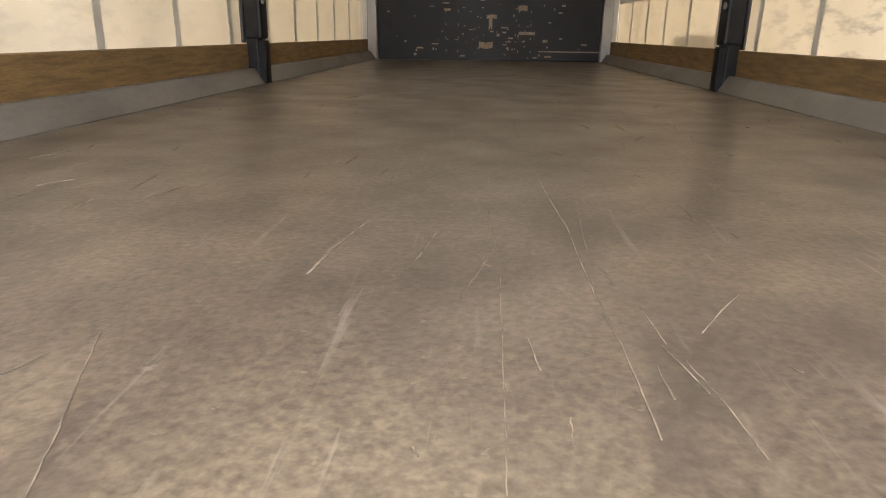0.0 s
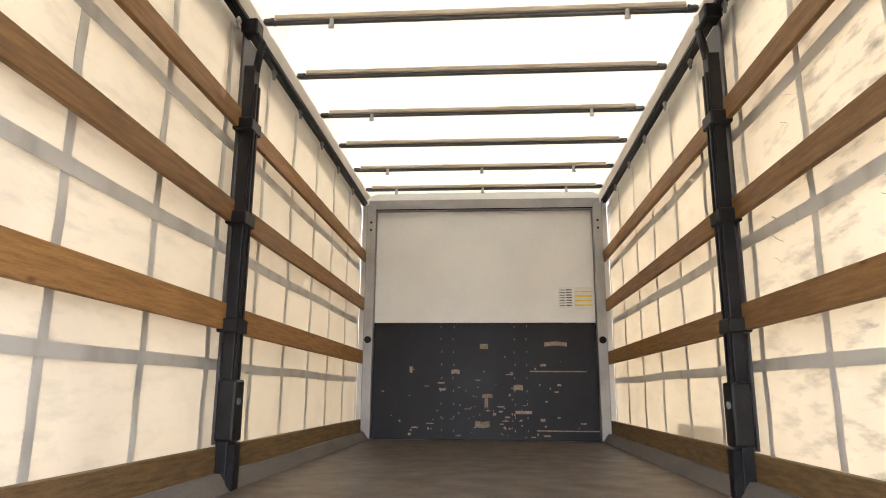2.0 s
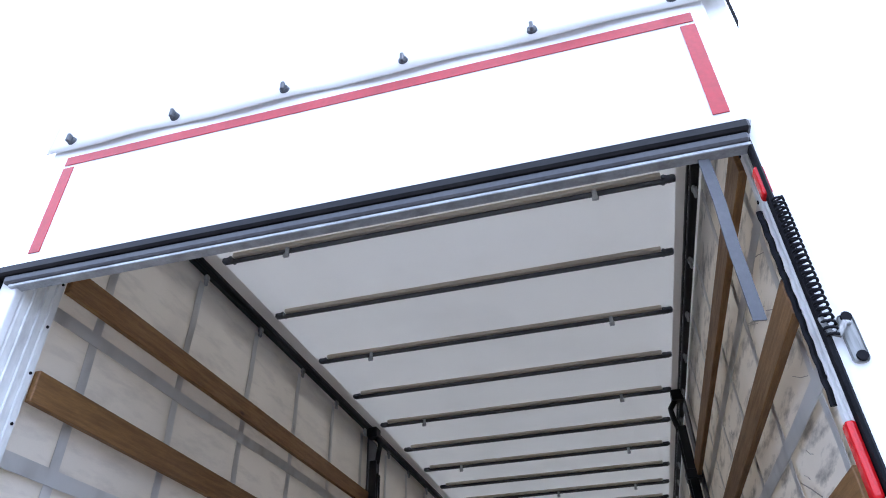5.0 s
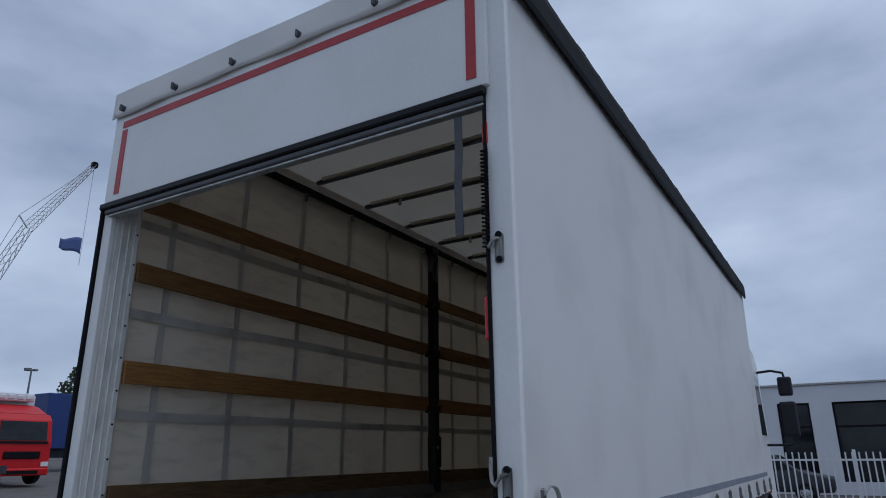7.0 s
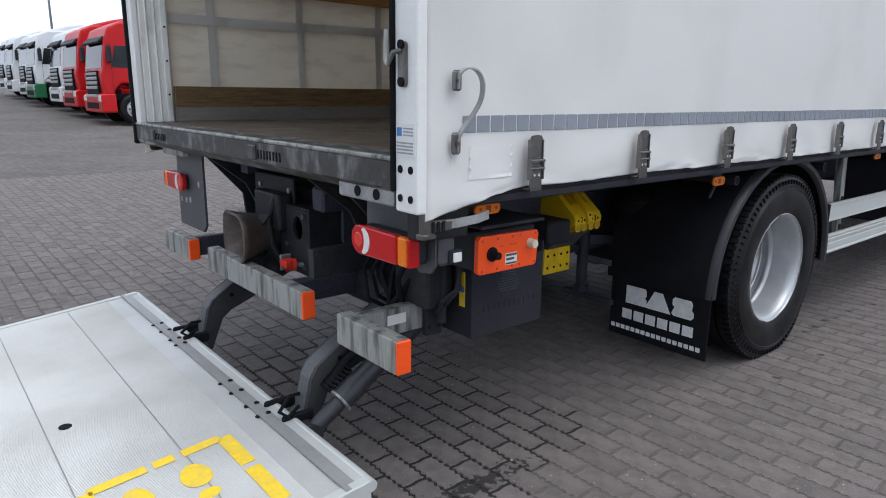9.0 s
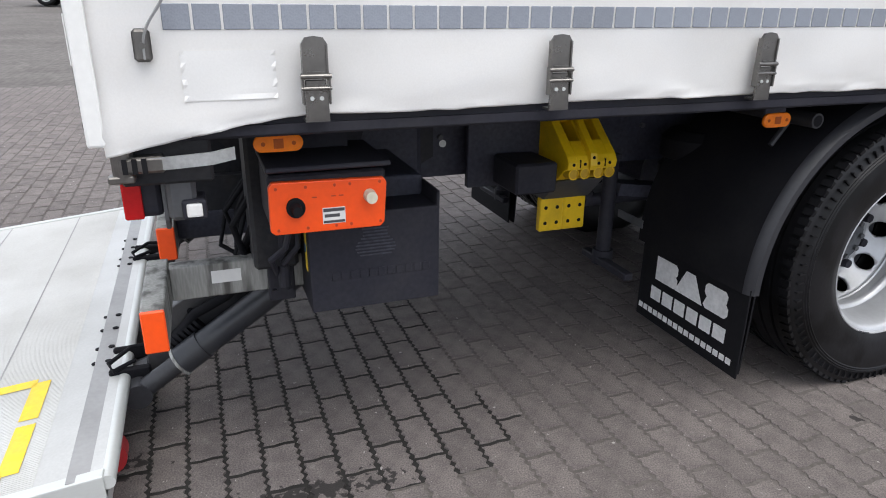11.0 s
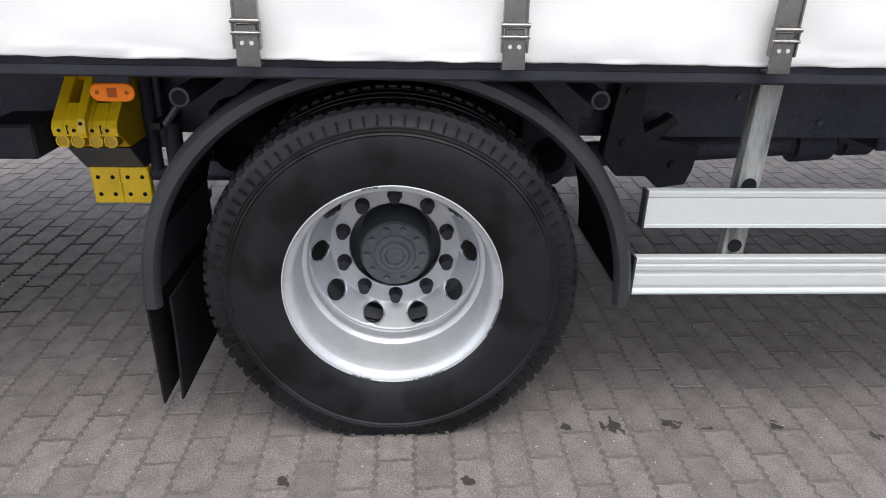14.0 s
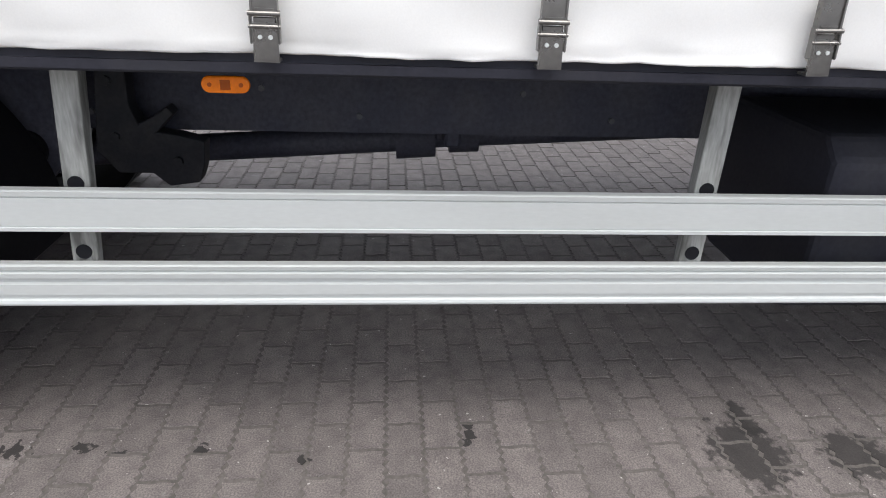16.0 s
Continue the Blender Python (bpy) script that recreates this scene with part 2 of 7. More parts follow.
vt.links.new(vb.links[0].from_socket, vx.inputs[6]); vt.links.new(vm.outputs[0], vx.inputs[0]); vt.links.new(vx.outputs[2], vb)
M["kerb"] = mat("scuffed_grey_kerb", (0.125, 0.115, 0.104), (0.066, 0.061, 0.056), rough=0.5, metal=0.15, s1=5, amt=0.7, fine=0.12, bump=0.06, stretch=(1, 0.35, 1))
M["cyl"] = mat("black_cylinder_enamel", (0.016, 0.018, 0.023), (0.034, 0.034, 0.035), rough=0.4, s1=8, amt=0.5)
M["fleck"] = mat("chipped_ply_showing", (0.24, 0.16, 0.095), (0.36, 0.33, 0.29), rough=0.7, s1=30, amt=0.8)
M["scratch"] = mat("pale_floor_scratch", (0.235, 0.195, 0.15), (0.10, 0.085, 0.068), rough=0.7, s1=30, amt=1.0, lo=0.38, hi=0.6)


def wood_material():
    m = mat("spruce_plank", (0.30, 0.152, 0.044), (0.175, 0.082, 0.024), rough=0.6, s1=6, s2=40, amt=0.8, lo=0.35, hi=0.66, fine=0.22, bump=0.15, stretch=(14, 0.9, 14))
    n, l = m.node_tree.nodes, m.node_tree.links
    oi = n.new("ShaderNodeObjectInfo")
    hs = n.new("ShaderNodeHueSaturation")
    vr = n.new("ShaderNodeMapRange"); vr.inputs[3].default_value, vr.inputs[4].default_value = 0.72, 1.2
    l.new(oi.outputs["Random"], vr.inputs[0]); l.new(vr.outputs[0], hs.inputs["Value"])
    b = n["Principled BSDF"]
    l.new(b.inputs["Base Color"].links[0].from_socket, hs.inputs["Color"])
    # knots
    tc = n.new("ShaderNodeTexCoord"); mp = n.new("ShaderNodeMapping"); mp.inputs["Scale"].default_value = (6, 2.4, 6)
    vo = n.new("ShaderNodeTexVoronoi"); vo.inputs["Scale"].default_value = 1.6
    l.new(tc.outputs["Object"], mp.inputs[0]); l.new(mp.outputs[0], vo.inputs[0])
    kr = n.new("ShaderNodeMapRange"); kr.inputs[1].default_value, kr.inputs[2].default_value, kr.inputs[3].default_value, kr.inputs[4].default_value = 0.05, 0.12, 0.75, 0.0
    l.new(vo.outputs[0], kr.inputs[0])
    mk = n.new("ShaderNodeMix"); mk.data_type = "RGBA"; mk.inputs[7].default_value = (0.05, 0.022, 0.01, 1)
    l.new(kr.outputs[0], mk.inputs[0]); l.new(hs.outputs[0], mk.inputs[6]); l.new(mk.outputs[2], b.inputs["Base Color"])
    return m


def floor_material():
    m = mat("worn_plywood_deck", (0.102, 0.080, 0.060), (0.058, 0.045, 0.036), rough=0.36, s1=5, s2=120, amt=0.9, lo=0.35, hi=0.66, fine=0.5, bump=0.2, rvar=0.12)
    n, l = m.node_tree.nodes, m.node_tree.links
    b = n["Principled BSDF"]
    src = b.inputs["Base Color"].links[0].from_socket
    tc = n.new("ShaderNodeTexCoord")
    for k, (sc, rot, lo, hi, c, a) in enumerate((((60, 3.2, 1), 0.18, 0.64, 0.74, (0.24, 0.21, 0.18, 1), 0.45), ((44, 2.6, 1), -0.2, 0.64, 0.74, (0.22, 0.19, 0.15, 1), 0.4),
                                                  ((2.2, 20, 1), 0.1, 0.68, 0.76, (0.24, 0.2, 0.16, 1), 0.5), ((38, 38, 1), 0, 0.67, 0.72, (0.22, 0.185, 0.145, 1), 0.45),
                                                  ((9, 4, 1), 0.6, 0.55, 0.68, (0.040, 0.032, 0.028, 1), 0.7))):
        mp = n.new("ShaderNodeMapping"); mp.inputs["Scale"].default_value = sc; mp.inputs["Rotation"].default_value = (0, 0, rot); mp.inputs["Location"].default_value = (k * 3.1, k, 0)
        no = n.new("ShaderNodeTexNoise"); no.inputs["Scale"].default_value = 1.0; no.inputs["Detail"].default_value = 4; no.inputs["Roughness"].default_value = 0.6
        l.new(tc.outputs["Object"], mp.inputs[0]); l.new(mp.outputs[0], no.inputs[0])
        mr = n.new("ShaderNodeMapRange"); mr.inputs[1].default_value, mr.inputs[2].default_value, mr.inputs[4].default_value = lo, hi, a
        l.new(no.outputs[0], mr.inputs[0])
        mx = n.new("ShaderNodeMix"); mx.data_type = "RGBA"; mx.inputs[7].default_value = c
        l.new(mr.outputs[0], mx.inputs[0]); l.new(src, mx.inputs[6]); src = mx.outputs[2]
    l.new(src, b.inputs["Base Color"])
    return m


def paver_material(name, island):
    """Concrete blocks: tone by block, grit, oil drips and wet marks with shapes of their own."""
    m = mat(name, (0.138, 0.119, 0.112), (0.092, 0.079, 0.075), rough=0.8, s1=15, s2=200, amt=0.75, fine=0.48, bump=0.5, dist=0.002)
    n, l = m.node_tree.nodes, m.node_tree.links
    b = n["Principled BSDF"]
    src = b.inputs["Base Color"].links[0].from_socket
    geo = n.new("ShaderNodeNewGeometry")
    rnd = geo.outputs["Random Per Island"] if island else n.new("ShaderNodeObjectInfo").outputs["Random"]
    vr = n.new("ShaderNodeMapRange"); vr.inputs[3].default_value, vr.inputs[4].default_value = 0.88, 1.12
    l.new(rnd, vr.inputs[0])
    mu = n.new("ShaderNodeMix"); mu.data_type = "RGBA"; mu.blend_type = "MULTIPLY"; mu.inputs[0].default_value = 1
    l.new(src, mu.inputs[6]); l.new(vr.outputs[0], mu.inputs[7]); src = mu.outputs[2]
    # pale grit and scuffs
    no = n.new("ShaderNodeTexNoise"); no.inputs["Scale"].default_value = 16; no.inputs["Detail"].default_value = 8; no.inputs["Roughness"].default_value = 0.75
    l.new(geo.outputs["Position"], no.inputs[0])
    mr = n.new("ShaderNodeMapRange"); mr.inputs[1].default_value, mr.inputs[2].default_value, mr.inputs[4].default_value = 0.6, 0.74, 0.5
    l.new(no.outputs[0], mr.inputs[0])
    mx = n.new("ShaderNodeMix"); mx.data_type = "RGBA"; mx.inputs[7].default_value = (0.30, 0.29, 0.27, 1)
    l.new(mr.outputs[0], mx.inputs[0]); l.new(src, mx.inputs[6]); src = mx.outputs[2]
    # white chips
    sp = n.new("ShaderNodeTexNoise"); sp.inputs["Scale"].default_value = 46; sp.inputs["Detail"].default_value = 3
    l.new(geo.outputs["Position"], sp.inputs[0])
    sr = n.new("ShaderNodeMapRange"); sr.inputs[1].default_value, sr.inputs[2].default_value, sr.inputs[4].default_value = 0.70, 0.73, 0.75
    l.new(sp.outputs[0], sr.inputs[0])
    sx = n.new("ShaderNodeMix"); sx.data_type = "RGBA"; sx.inputs[7].default_value = (0.42, 0.40, 0.37, 1)
    l.new(sr.outputs[0], sx.inputs[0]); l.new(src, sx.inputs[6]); src = sx.outputs[2]
    # dark marks
    wob = n.new("ShaderNodeTexNoise"); wob.inputs["Scale"].default_value = 34; wob.inputs["Detail"].default_value = 4
    l.new(geo.outputs["Position"], wob.inputs[0])
    for cx, cy, rx, ry in ((1.14, 0.33, 0.05, 0.28), (0.85, -0.20, 0.06, 0.13), (1.185, 3.135, 0.03, 0.05), (1.172, 3.309, 0.022, 0.03), (1.20, 3.404, 0.02, 0.022),
                           (1.178, 2.983, 0.02, 0.02), (1.192, 3.638, 0.022, 0.026), (1.235, 3.92, 0.02, 0.025), (1.15, 4.39, 0.06, 0.02), (1.38, 2.17, 0.02, 0.02), (1.40, 2.67, 0.02, 0.025), (-4.0, 2.0, 0.9, 0.3), (1.25, 5.20, 0.15, 0.12), (1.10, 5.255, 0.09, 0.04), (1.27, 5.52, 0.11, 0.11)):
        wet = cy > 5.0
        sb = n.new("ShaderNodeVectorMath"); sb.operation = "SUBTRACT"; sb.inputs[1].default_value = (cx, cy, 0)
        l.new(geo.outputs["Position"], sb.inputs[0])
        dv = n.new("ShaderNodeVectorMath"); dv.operation = "MULTIPLY"; dv.inputs[1].default_value = (1 / rx, 1 / ry, 0)
        l.new(sb.outputs[0], dv.inputs[0])
        ln = n.new("ShaderNodeVectorMath"); ln.operation = "LENGTH"; l.new(dv.outputs[0], ln.inputs[0])
        ad = n.new("ShaderNodeMath"); ad.operation = "MULTIPLY_ADD"; ad.inputs[1].default_value = 1.8 if wet else 4.2
        l.new(wob.outputs[0], ad.inputs[0]); l.new(ln.outputs["Value"], ad.inputs[2])
        k = n.new("ShaderNodeMapRange"); k.inputs[1].default_value, k.inputs[2].default_value, k.inputs[3].default_value, k.inputs[4].default_value = (1.65, 1.95, 0.85, 0.0) if wet else (2.75, 2.95, 0.93, 0.0)
        l.new(ad.outputs[0], k.inputs[0])
        d = n.new("ShaderNodeMix"); d.data_type = "RGBA"; d.inputs[7].default_value = (0.014, 0.012, 0.011, 1)
        l.new(k.outputs[0], d.inputs[0]); l.new(src, d.inputs[6]); src = d.outputs[2]
    l.new(src, b.inputs["Base Color"])
    return m


def ground_material():
    """The yard beyond the near blocks: the same paving, too far to tell its blocks apart."""
    m = mat("yard_paving", (0.128, 0.117, 0.110), (0.096, 0.088, 0.082), rough=0.85, s1=0.5, s2=9, amt=0.7, fine=0.2, bump=0.2, dist=0.004, spec=0.2)
    n, l = m.node_tree.nodes, m.node_tree.links
    b = n["Principled BSDF"]
    src = b.inputs["Base Color"].links[0].from_socket
    tc = n.new("ShaderNodeTexCoord")
    br = n.new("ShaderNodeTexBrick"); br.inputs["Scale"].default_value = 1
    br.inputs["Brick Width"].default_value, br.inputs["Row Height"].default_value, br.inputs["Mortar Size"].default_value = 0.2140, 0.1083, 0.005
    br.inputs["Color1"].default_value, br.inputs["Color2"].default_value, br.inputs["Mortar"].default_value = (1.1, 1.1, 1.1, 1), (0.88, 0.88, 0.88, 1), (0.72, 0.72, 0.72, 1)
    l.new(tc.outputs["Object"], br.inputs[0])
    mu = n.new("ShaderNodeMix"); mu.data_type = "RGBA"; mu.blend_type = "MULTIPLY"; mu.inputs[0].default_value = 1
    l.new(src, mu.inputs[6]); l.new(br.outputs[0], mu.inputs[7]); l.new(mu.outputs[2], b.inputs["Base Color"])
    return m


M["wood"] = wood_material()
M["wood_low"] = mat("dirty_bottom_plank", (0.158, 0.095, 0.036), (0.08, 0.049, 0.022), rough=0.65, s1=7, s2=40, amt=0.85, lo=0.38, hi=0.66, fine=0.25, bump=0.2, stretch=(10, 1.0, 10))
M["deck"] = floor_material()
M["paver"] = paver_material("concrete_block", False)
M["paver_far"] = paver_material("concrete_blocks_joined", True)
M["ground"] = ground_material()
M["joint"] = mat("sandy_joint", (0.102, 0.091, 0.083), (0.068, 0.061, 0.055), rough=0.95, s1=3, amt=0.7, fine=0.3, bump=0.3)
M["joint_black"] = mat("black_washed_joint", (0.012, 0.011, 0.010), (0.030, 0.027, 0.024), rough=0.95, s1=9, amt=0.5, fine=0.3, bump=0.3)
M["black_panel"] = mat("black_kick_panel", (0.006, 0.006, 0.0085), (0.013, 0.0125, 0.014), rough=0.45, s1=5, amt=0.6, fine=0.2, bump=0.05, spec=0.25)
M["glass_dark"] = mat("tinted_glass", (0.012, 0.015, 0.018), (0.03, 0.035, 0.04), rough=0.06, s1=1.5, amt=0.5, fine=0.05, bump=0, rvar=0.03, spec=0.3)


# ---- mesh helpers ----
def box(bm, x0, x1, y0, y1, z0, z1, bev=0.0, seg=1):
    vs = bmesh.ops.create_cube(bm, size=1)["verts"]
    for v in vs:
        v.co = Vector(((x0 + x1) / 2 + v.co.x * (x1 - x0), (y0 + y1) / 2 + v.co.y * (y1 - y0), (z0 + z1) / 2 + v.co.z * (z1 - z0)))
    if bev:
        es = list({e for v in vs for e in v.link_edges})
        bmesh.ops.bevel(bm, geom=es, offset=bev, segments=seg, profile=0.5, affect="EDGES")
    return bm


def cyl(bm, p0, p1, r, r2=None, seg=20):
    a, b = Vector(p0), Vector(p1)
    m = Matrix.Translation((a + b) / 2) @ (b - a).to_track_quat("Z", "Y").to_matrix().to_4x4()
    bmesh.ops.create_cone(bm, cap_ends=True, segments=seg, radius1=r, radius2=r if r2 is None else r2, depth=(b - a).length, matrix=m)
    return bm


def prism(bm, pts, axis, a, b, bev=0.0):
    """A polygon, given in the two axes other than axis, drawn out from a to b along it."""
    def put(u, v, w):
        return (w, u, v) if axis == "x" else (u, w, v) if axis == "y" else (u, v, w)
    va = [bm.verts.new(put(u, v, a)) for u, v in pts]
    vb = [bm.verts.new(put(u, v, b)) for u, v in pts]
    fs = [bm.faces.new(va), bm.faces.new(vb)]
    n = len(pts)
    for i in range(n):
        fs.append(bm.faces.new((va[i], va[(i + 1) % n], vb[(i + 1) % n], vb[i])))
    bmesh.ops.recalc_face_normals(bm, faces=fs)
    if bev:
        bmesh.ops.bevel(bm, geom=list({e for f in fs for e in f.edges}), offset=bev, segments=2, profile=0.5, affect="EDGES")
    return bm


def pipe(bm, pts, r, seg=10):
    """A round bar along a line of points."""
    pts = [Vector(p) for p in pts]
    rings, up = [], None
    for i, p in enumerate(pts):
        d = (pts[min(i + 1, len(pts) - 1)] - pts[max(i - 1, 0)]).normalized()
        if up is None:
            up = d.orthogonal().normalized()
        up = (up - d * up.dot(d)).normalized()
        side = d.cross(up)
        rings.append([bm.verts.new(p + (up * math.cos(2 * math.pi * k / seg) + side * math.sin(2 * math.pi * k / seg)) * r) for k in range(seg)])
    for a, b in zip(rings, rings[1:]):
        for k in range(seg):
            bm.faces.new((a[k], a[(k + 1) % seg], b[(k + 1) % seg], b[k]))
    bm.faces.new(rings[0][::-1]); bm.faces.new(rings[-1])
    return bm


def strip(bm, pts, width, thick, axis):
    """A flat band along points; width lies along the axis vector."""
    pts = [Vector(p) for p in pts]; w = Vector(axis).normalized() * width / 2
    rows = []
    for i, p in enumerate(pts):
        d = (pts[min(i + 1, len(pts) - 1)] - pts[max(i - 1, 0)]).normalized()
        nrm = d.cross(w).normalized() * thick / 2
        rows.append([bm.verts.new(p + w + nrm), bm.verts.new(p - w + nrm), bm.verts.new(p - w - nrm), bm.verts.new(p + w - nrm)])
    for a, b in zip(rows, rows[1:]):
        for k in range(4):
            bm.faces.new((a[k], a[(k + 1) % 4], b[(k + 1) % 4], b[k]))
    bm.faces.new(rows[0][::-1]); bm.faces.new(rows[-1])
    return bm


def lathe(bm, prof, cy, cz, seg=64, sign=1, x0=0.0):
    """Turn (r, x) pairs round an axle that lies along x through (cy, cz)."""
    rings = []
    for r, x in prof:
        rings.append([bm.verts.new((x0 + sign * x, cy + r * math.cos(2 * math.pi * k / seg), cz + r * math.sin(2 * math.pi * k / seg))) for k in range(seg)])
    for a, b in zip(rings, rings[1:]):
        for k in range(seg):
            bm.faces.new((a[k], a[(k + 1) % seg], b[(k + 1) % seg], b[k]))
    bmesh.ops.recalc_face_normals(bm, faces=bm.faces[:])
    return bm


def flat(bm, pts):
    bm.faces.new([bm.verts.new(p) for p in pts])
    return bm


def B():
    return bmesh.new()


def part(name, bm, material, parent, label="", smooth=None):
    me = bpy.data.meshes.new(name)
    bm.normal_update()
    bm.to_mesh(me); bm.free()
    me.materials.append(M[material] if isinstance(material, str) else material)
    if smooth:
        me.polygons.foreach_set("use_smooth", [True] * len(me.polygons))
        me.set_sharp_from_angle(angle=radians(smooth))
    ob = new(name, me)
    if parent is not None:
        ob.parent = parent
    if label:
        tagged(ob, label)
    return ob


def thing(name, label, category, group="", kind=""):
    return tagged(new(name), label, category, group, kind)


def again(ob, parent, m=None):
    """Another object on the same mesh, shifted by m."""
    o = new(ob.name.split(".")[0], ob.data)
    o.parent = parent
    if m is not None:
        o.matrix_basis = m
    for key in ("label", "kind"):
        if key in ob:
            o[key] = ob[key]
    return o


def shift(x, y, z):
    return Matrix.Translation((x, y, z))


# ---- the yard ----
def yard(x):
    """Height of the yard: nearly level round the truck, rising gently towards the row of tractors."""
    d = max(0.0, -1.6 - x)
    return 0.011 * d + 0.024 * max(0.0, d - 18.4)


bm = B()
xs = [-1500, -400, -150, -60, -30, -20, -15, -8, -4, -1.6, 5, 40, 300, 1500]
ys = [-1500, -300, -60, -20, -5, 5, 20, 60, 300, 1500]
grid = [[bm.verts.new((x, y, yard(x) - 0.014)) for y in ys] for x in xs]
for i in range(len(xs) - 1):
    for j in range(len(ys) - 1):
        bm.faces.new((grid[i][j], grid[i + 1][j], grid[i + 1][j + 1], grid[i][j + 1]))
ground = tagged(part("ground", bm, "ground", None), "grey concrete block paving of a vehicle yard", "ground", kind="structure")

# ---- cargo box: measures ----
FZ = 1.205           # deck
LEN = 6.90           # bulkhead
HW = 1.285           # curtain
POST_Y = 3.40        # middle posts
FASTEN = (0.415, 0.986, 1.578, 2.165, 2.738, 3.325, 3.907, 4.48, 5.078, 5.65, 6.27, 6.86)   # buckles and straps along the curtains
cargo = thing("cargo_box", "white curtain-sided cargo box with an open rear on the truck", "cargo box")

# deck boards and edge frame
bm = B()
box(bm, -1.13, 1.13, 0.06, LEN, FZ - 0.03, FZ)
part("deck", bm, "deck", cargo, "worn brown plywood deck with pale scratches")
bm = B()
box(bm, -1.24, 1.24, 0.12, LEN + 0.05, 1.07, FZ - 0.031)
part("underfloor", bm, "frame_black", cargo)
for s in (-1, 1):
    bm = B()
    prism(bm, [(s * 1.115, FZ - 0.03), (s * 1.115, FZ + 0.004), (s * 1.165, FZ + 0.075), (s * 1.25, FZ + 0.075), (s * 1.25, FZ - 0.03)], "y", 0.166, LEN - 0.01)
    part("edge_kerb", bm, "kerb", cargo, "scuffed grey metal kerb along the deck")
    bm = B()
    box(bm, min(s * 1.235, s * 1.262), max(s * 1.235, s * 1.262), 0.03, LEN + 0.06, 1.045, 1.19, 0.003)
    box(bm, min(s * 1.262, s * 1.272), max(s * 1.262, s * 1.272), 0.03, LEN + 0.06, 1.052, 1.072)
    part("side_rail", bm, "black_plastic", cargo)

# long scratches on the deck
bm = B()
rs = random.Random(4)
TRAILS = ((0.010, ((0.084, 2.03), (0.086, 1.85), (0.088, 1.689))), (0.006, ((0.10, 1.263), (0.104, 1.129), (0.112, 0.966), (0.118, 0.866), (0.117, 0.755), (0.119, 0.603), (0.124, 0.487), (0.123, 0.366))),
          (0.005, ((0.148, 1.014), (0.140, 0.90), (0.131, 0.779))), (0.006, ((0.007, 0.962), (0.019, 0.767), (0.003, 0.702), (-0.02, 0.60))), (0.005, ((0.022, 0.666), (0.021, 0.468), (0.021, 0.371), (0.019, 0.302))),
          (0.008, ((-0.059, 0.833), (-0.074, 0.724), (-0.092, 0.651))), (0.006, ((-0.329, 0.489), (-0.302, 0.411), (-0.277, 0.349), (-0.253, 0.279))), (0.016, ((-0.157, 0.894), (-0.181, 0.746), (-0.189, 0.654))),
          (0.008, ((0.145, 0.47), (0.145, 0.419))), (0.005, ((0.171, 0.482), (0.18, 0.421), (0.185, 0.35))), (0.004, ((0.157, 0.60), (0.163, 0.512))), (0.006, ((0.044, 0.512), (0.050, 0.455))), (0.005, ((0.066, 0.388), (0.064, 0.355))),
          (0.006, ((-0.225, 1.141), (-0.206, 1.071))), (0.004, ((-0.172, 1.221), (-0.16, 1.084))), (0.004, ((0.161, 1.643), (0.151, 1.52))), (0.014, ((0.285, 1.248), (0.294, 1.238))), (0.012, ((0.552, 1.514), (0.557, 1.502))),
          (0.008, ((0.730, 2.055), (0.738, 2.03))), (0.010, ((0.320, 0.838), (0.330, 0.832))), (0.009, ((-0.040, 0.345), (-0.035, 0.335))), (0.008, ((0.254, 0.480), (0.258, 0.470))), (0.006, ((0.335, 0.865), (0.340, 0.845))))
SCRATCH = [(a, b, w) for w, line in TRAILS for a, b in zip(line, line[1:])]
for a, b, w in SCRATCH:
    strip(bm, [(a[0] + (b[0] - a[0]) * k / 6 + rs.uniform(-0.0007, 0.0007), a[1] + (b[1] - a[1]) * k / 6, FZ + 0.0006) for k in range(7)], w * 0.17, 0.0008, (1, 0.2, 0))
for k in range(60):
    x, y, an, ln = rs.uniform(-0.95, 0.95), rs.uniform(0.25, 2.6) ** 1.1, rs.gauss(0.05, 0.22), rs.uniform(0.015, 0.12)
    dx, dy = math.sin(an) * ln / 2, math.cos(an) * ln / 2
    strip(bm, [(x - dx, y - dy, FZ + 0.0009), (x, y + rs.uniform(-0.003, 0.003), FZ + 0.0009), (x + dx, y + dy, FZ + 0.0009)], rs.uniform(0.0004, 0.0011), 0.0012, (dy, -dx, 0))
tagged(part("scratch_marks", bm, "scratch", cargo), "pale scratches in the deck", kind="stuff")


# curtains, with soft folds between the buckles
def curtain_low(s, y):
    return 1.090 - 0.067 * max(0.0, 1 - y / 0.42) ** 1.3 + 0.005 * noise.noise((y * 2.2, s, 0)) + 0.003 * noise.noise((y * 17, s, 3))


def curtain_x(s, y, z):
    low = curtain_low(s, y)
    sway = 0.010 * noise.noise((y * 0.8, z * 0.7, s * 3.0)) + 0.003 * noise.noise((y * 3.5, z * 2.2, s * 5.0))
    near = max(0.0, 1 - (z - low) / 0.30)
    ph = ((y - 0.40) / 0.588) % 1.0
    low_n = max(0.0, 1 - (z - low) / 0.07)
    puff = near * (0.014 * math.sin(math.pi * ph) + 0.010 * noise.noise((y * 6, z * 9, 2))) + low_n * (0.006 * noise.noise((y * 9, z * 70, 8)) + 0.004 * noise.noise((y * 21, z * 120, 4)))
    return HW - 0.006 + sway + puff - 0.006 * near


